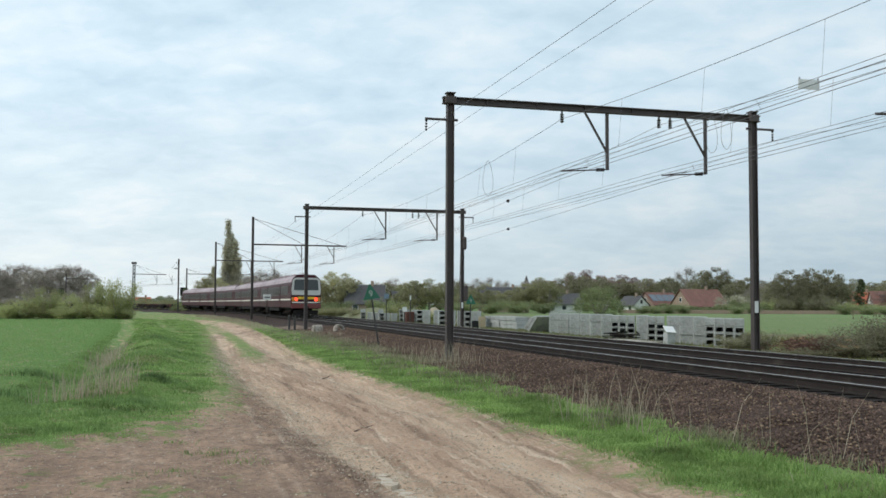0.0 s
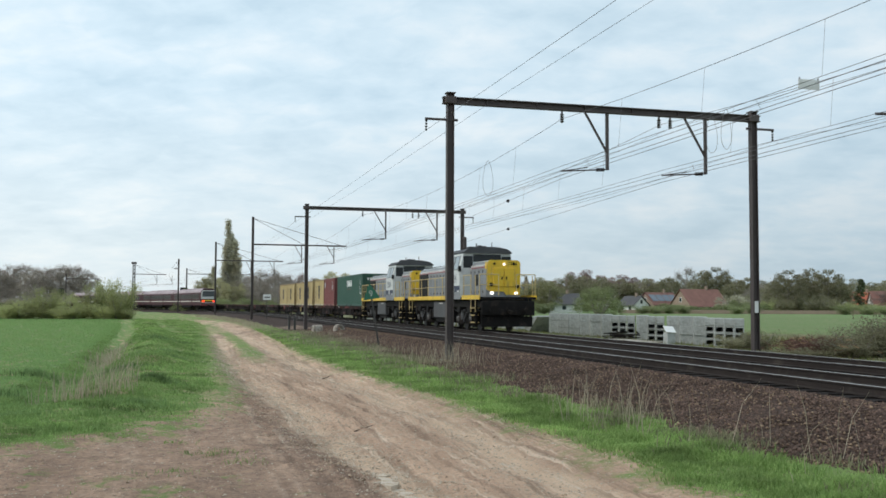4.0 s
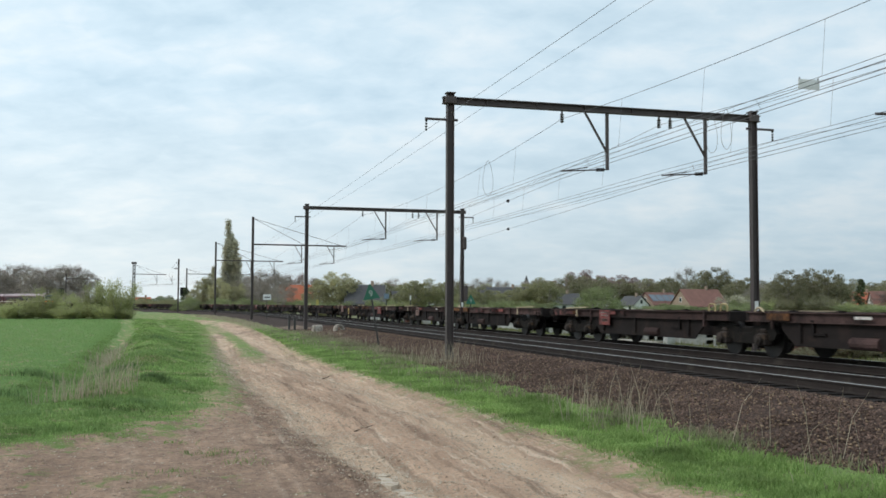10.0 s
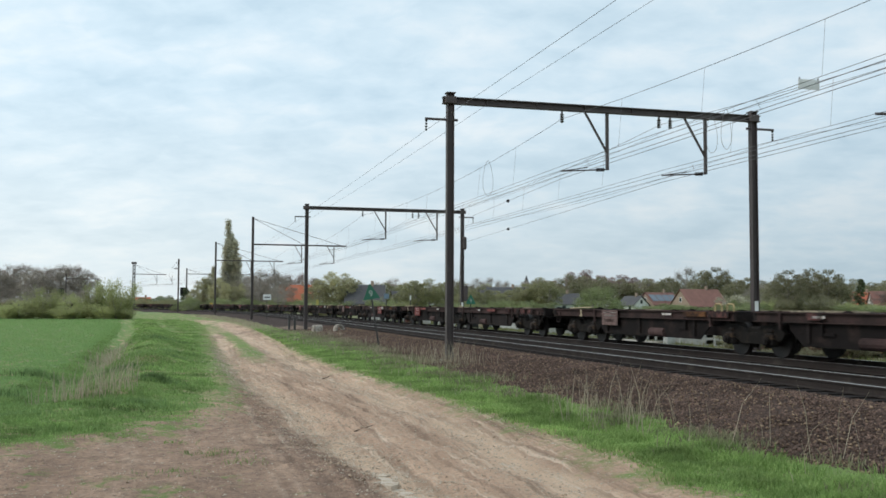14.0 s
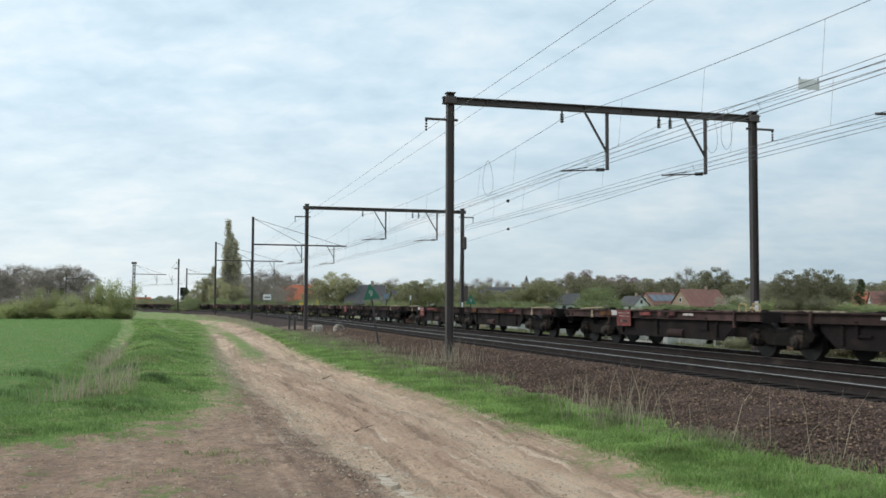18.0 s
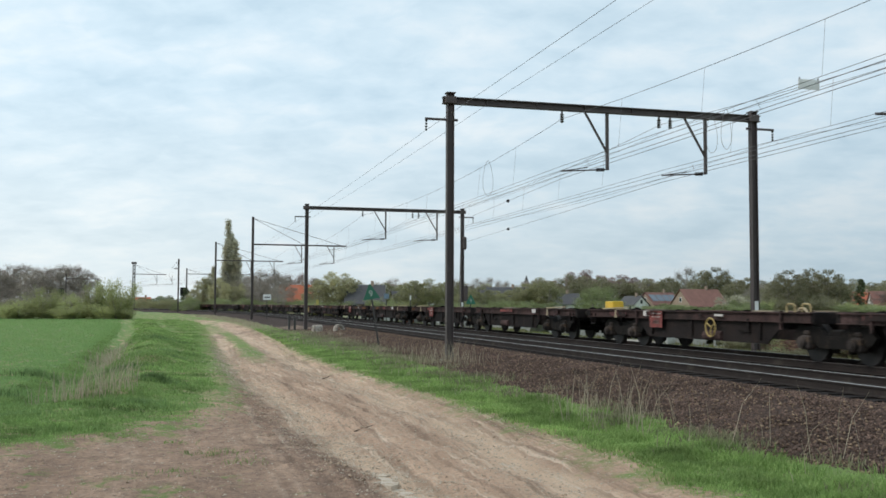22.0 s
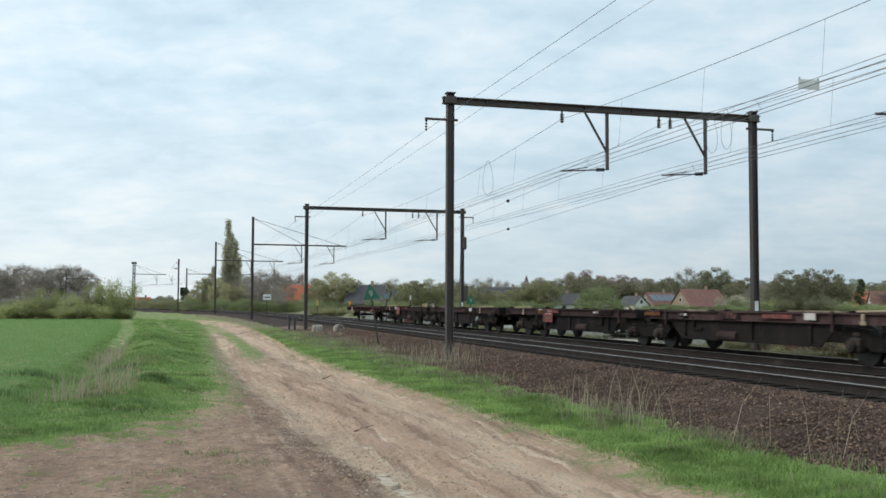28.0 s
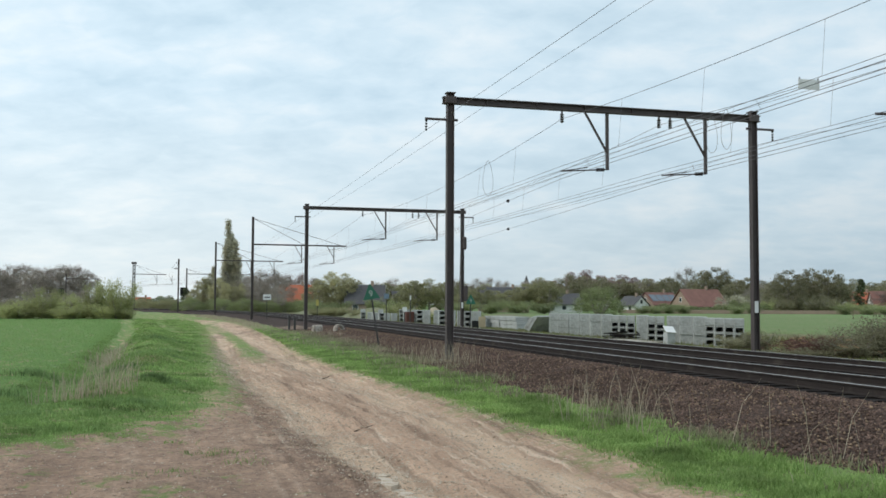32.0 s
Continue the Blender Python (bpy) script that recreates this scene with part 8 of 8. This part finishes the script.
def build_stones():
    """Loose ballast on the near shoulder and gravel on the dirt track."""
    rng = np.random.default_rng(23)
    octa = np.array([(1, 0, 0), (-1, 0, 0), (0, 1, 0), (0, -1, 0), (0, 0, 1), (0, 0, -1)], float)
    tris = np.array([(0, 2, 4), (2, 1, 4), (1, 3, 4), (3, 0, 4), (2, 0, 5), (1, 2, 5), (3, 1, 5), (0, 3, 5)])

    def rocks(name, x, y, z, size, material, label):
        n = len(x)
        v = octa[None] * (size[:, None, None] * rng.uniform(0.55, 1.25, (n, 6, 1)))
        v = v + rng.normal(scale=0.22, size=v.shape) * size[:, None, None]
        an = rng.uniform(0, 6.28, n)
        c, s = np.cos(an)[:, None], np.sin(an)[:, None]
        vx, vy = v[..., 0] * c - v[..., 1] * s, v[..., 0] * s + v[..., 1] * c
        v = np.stack([vx + x[:, None], vy + y[:, None], v[..., 2] * 0.75 + z[:, None]], -1)
        f = (np.arange(n) * 6)[:, None, None] + tris[None]
        me = bpy.data.meshes.new(name)
        me.vertices.add(6 * n)
        me.vertices.foreach_set("co", v.ravel())
        me.loops.add(24 * n)
        me.loops.foreach_set("vertex_index", f.ravel())
        me.polygons.add(8 * n)
        me.polygons.foreach_set("loop_start", np.arange(8 * n) * 3)
        me.update(calc_edges=True)
        me.materials.append(material)
        tagged(new(name, me), label, "stones", kind="stuff")

    n = 130000
    s_ = 4 + 64 * rng.uniform(0, 1, n) ** 1.35
    o_ = rng.uniform(-5.4, -1.25, n)
    z = np.interp(o_, [-5.7, -5.15, -3.7, -2.6, -1.9, -1.4, 0], [-0.72, -0.545, -0.43, -0.31, -0.215, -0.20, -0.20])
    a = np.interp(s_, _s, _a)
    x, y = np.interp(s_, _s, _x) + o_ * np.cos(a), np.interp(s_, _s, _y) + o_ * np.sin(a)
    rocks("ballast_stones", x, y, z + 0.01, rng.uniform(0.012, 0.032, n), leaf_material("rusty_ballast_stones", (0.052, 0.036, 0.030), (0.165, 0.108, 0.083), 0.0, 1.6), "loose rust-brown ballast stones on the shoulder")
    n = 7000
    s_ = 4 + 60 * rng.uniform(0, 1, n) ** 1.2
    o_ = rng.uniform(-5.3, -1.5, n)
    z = np.interp(o_, [-5.7, -5.15, -3.7, -2.6, -1.9, -1.4, 0], [-0.72, -0.545, -0.43, -0.31, -0.215, -0.20, -0.20])
    a = np.interp(s_, _s, _a)
    x, y = np.interp(s_, _s, _x) + o_ * np.cos(a), np.interp(s_, _s, _y) + o_ * np.sin(a)
    rocks("leaf_litter", x, y, z + 0.035, rng.uniform(0.012, 0.030, n), leaf_material("dry_brown_leaf_litter", (0.16, 0.105, 0.070), (0.34, 0.245, 0.165), 0.0), "scattered dry brown leaves and pale chips on the ballast")
    n = 9000
    s_ = 4 + 56 * rng.uniform(0, 1, n)
    o_ = rng.choice(np.array([0.0, GAP_TRACKS / 2, GAP_TRACKS]), n) + rng.uniform(-0.75, 0.75, n)
    a = np.interp(s_, _s, _a)
    x, y = np.interp(s_, _s, _x) + o_ * np.cos(a), np.interp(s_, _s, _y) + o_ * np.sin(a)
    rocks("track_stones", x, y, np.full(n, -0.20), rng.uniform(0.03, 0.055, n), bpy.data.materials["rusty_ballast_stones"], "dark ballast stones between the rails")
    n = 60000
    y = 7.5 + 34 * rng.uniform(0, 1, n) ** 1.5
    xl, xr = np.maximum(np.interp(y, *ROAD_L), -9), np.interp(y, *ROAD_R)
    x = xl + (xr - xl) * rng.uniform(0, 1, n)
    on = rng.uniform(0, 1, n)
    x = np.where(on < 0.35, np.interp(y, *STREAK_L) + rng.normal(0, 0.3, n), np.where(on < 0.5, np.interp(y, *STREAK_R) + rng.normal(0, 0.35, n), x))
    z = ground_height(x, y)
    rocks("gravel", x, y, z, rng.uniform(0.004, 0.013, n) * rng.uniform(0.5, 1.5, n), leaf_material("pale_gravel", (0.40, 0.32, 0.235), (0.68, 0.59, 0.47), 0.0), "scattered pale gravel and clods on the dirt track")

    n = 7000
    y = 7.5 + 26 * rng.uniform(0, 1, n) ** 1.4
    xl, xr = np.maximum(np.interp(y, *ROAD_L), -9), np.interp(y, *ROAD_R)
    x = xl + (xr - xl) * rng.uniform(0, 1, n)
    x = np.where(rng.uniform(0, 1, n) < 0.4, np.interp(y, *CHURNED) + rng.normal(0, 0.4, n), x)
    keep = wave(x, y, 1.1, 2.0) + wave(x, y, 3.1, 5.0) > 0.1
    x, y = x[keep], y[keep]
    rocks("clods", x, y, ground_height(x, y) - 0.005, rng.uniform(0.010, 0.030, len(x)), leaf_material("dry_earth_clods", (0.24, 0.17, 0.12), (0.60, 0.45, 0.32), 0.0), "crumbled earth clods on the dirt track")


build_stones()


def fallen_stick(p, q, label):
    """A crooked dead stick lying on the earth."""
    t = thing("fallen_stick", label, "stick", m=Matrix.Translation((p[0], p[1], float(ground_height(np.array([p[0]]), np.array([p[1]]))[0]))))
    d = Vector((q[0] - p[0], q[1] - p[1], 0.03))
    a, b = d * 0.4 + Vector((0.02, 0.03, 0.03)), d * 0.75 + Vector((-0.02, 0.01, 0.035))
    g = Geo().tube(Vector((0, 0, 0.015)), a, 0.014, 6, 0.013).tube(a, b, 0.013, 6, 0.010).tube(b, d, 0.010, 6, 0.005)
    part("stem", g, M_bark_dark, t)
    part("twig", Geo().tube(a, a + Vector((0.10, -0.12, 0.05)), 0.006, 5, 0.003), M_bark_dark, t)


M_bark_dark = mat("damp_dead_wood", (0.12, 0.075, 0.05), 0.9, 0, 0.3, 3, 40, 0.3)
fallen_stick((-1.32, 14.81), (-0.97, 15.38), "crooked dead stick lying across the dirt track")
fallen_stick((-3.09, 25.23), (-2.89, 26.05), "thin dead stick lying on the dirt track")


def motions():
    times = [k * 1.0 for k in range(33)]
    for t, u, off, half in MOVERS:
        z = t.get("deck", 0.0)
        walk(t, [(q, rail_pose(u - travelled(q), off, z, half=half)) for q in times])
    for t, s0 in COACHES:
        walk(t, [(q, rail_pose(s0 + electric_travel(q), 0.0, away=True, half=9.6)) for q in times])


motions()
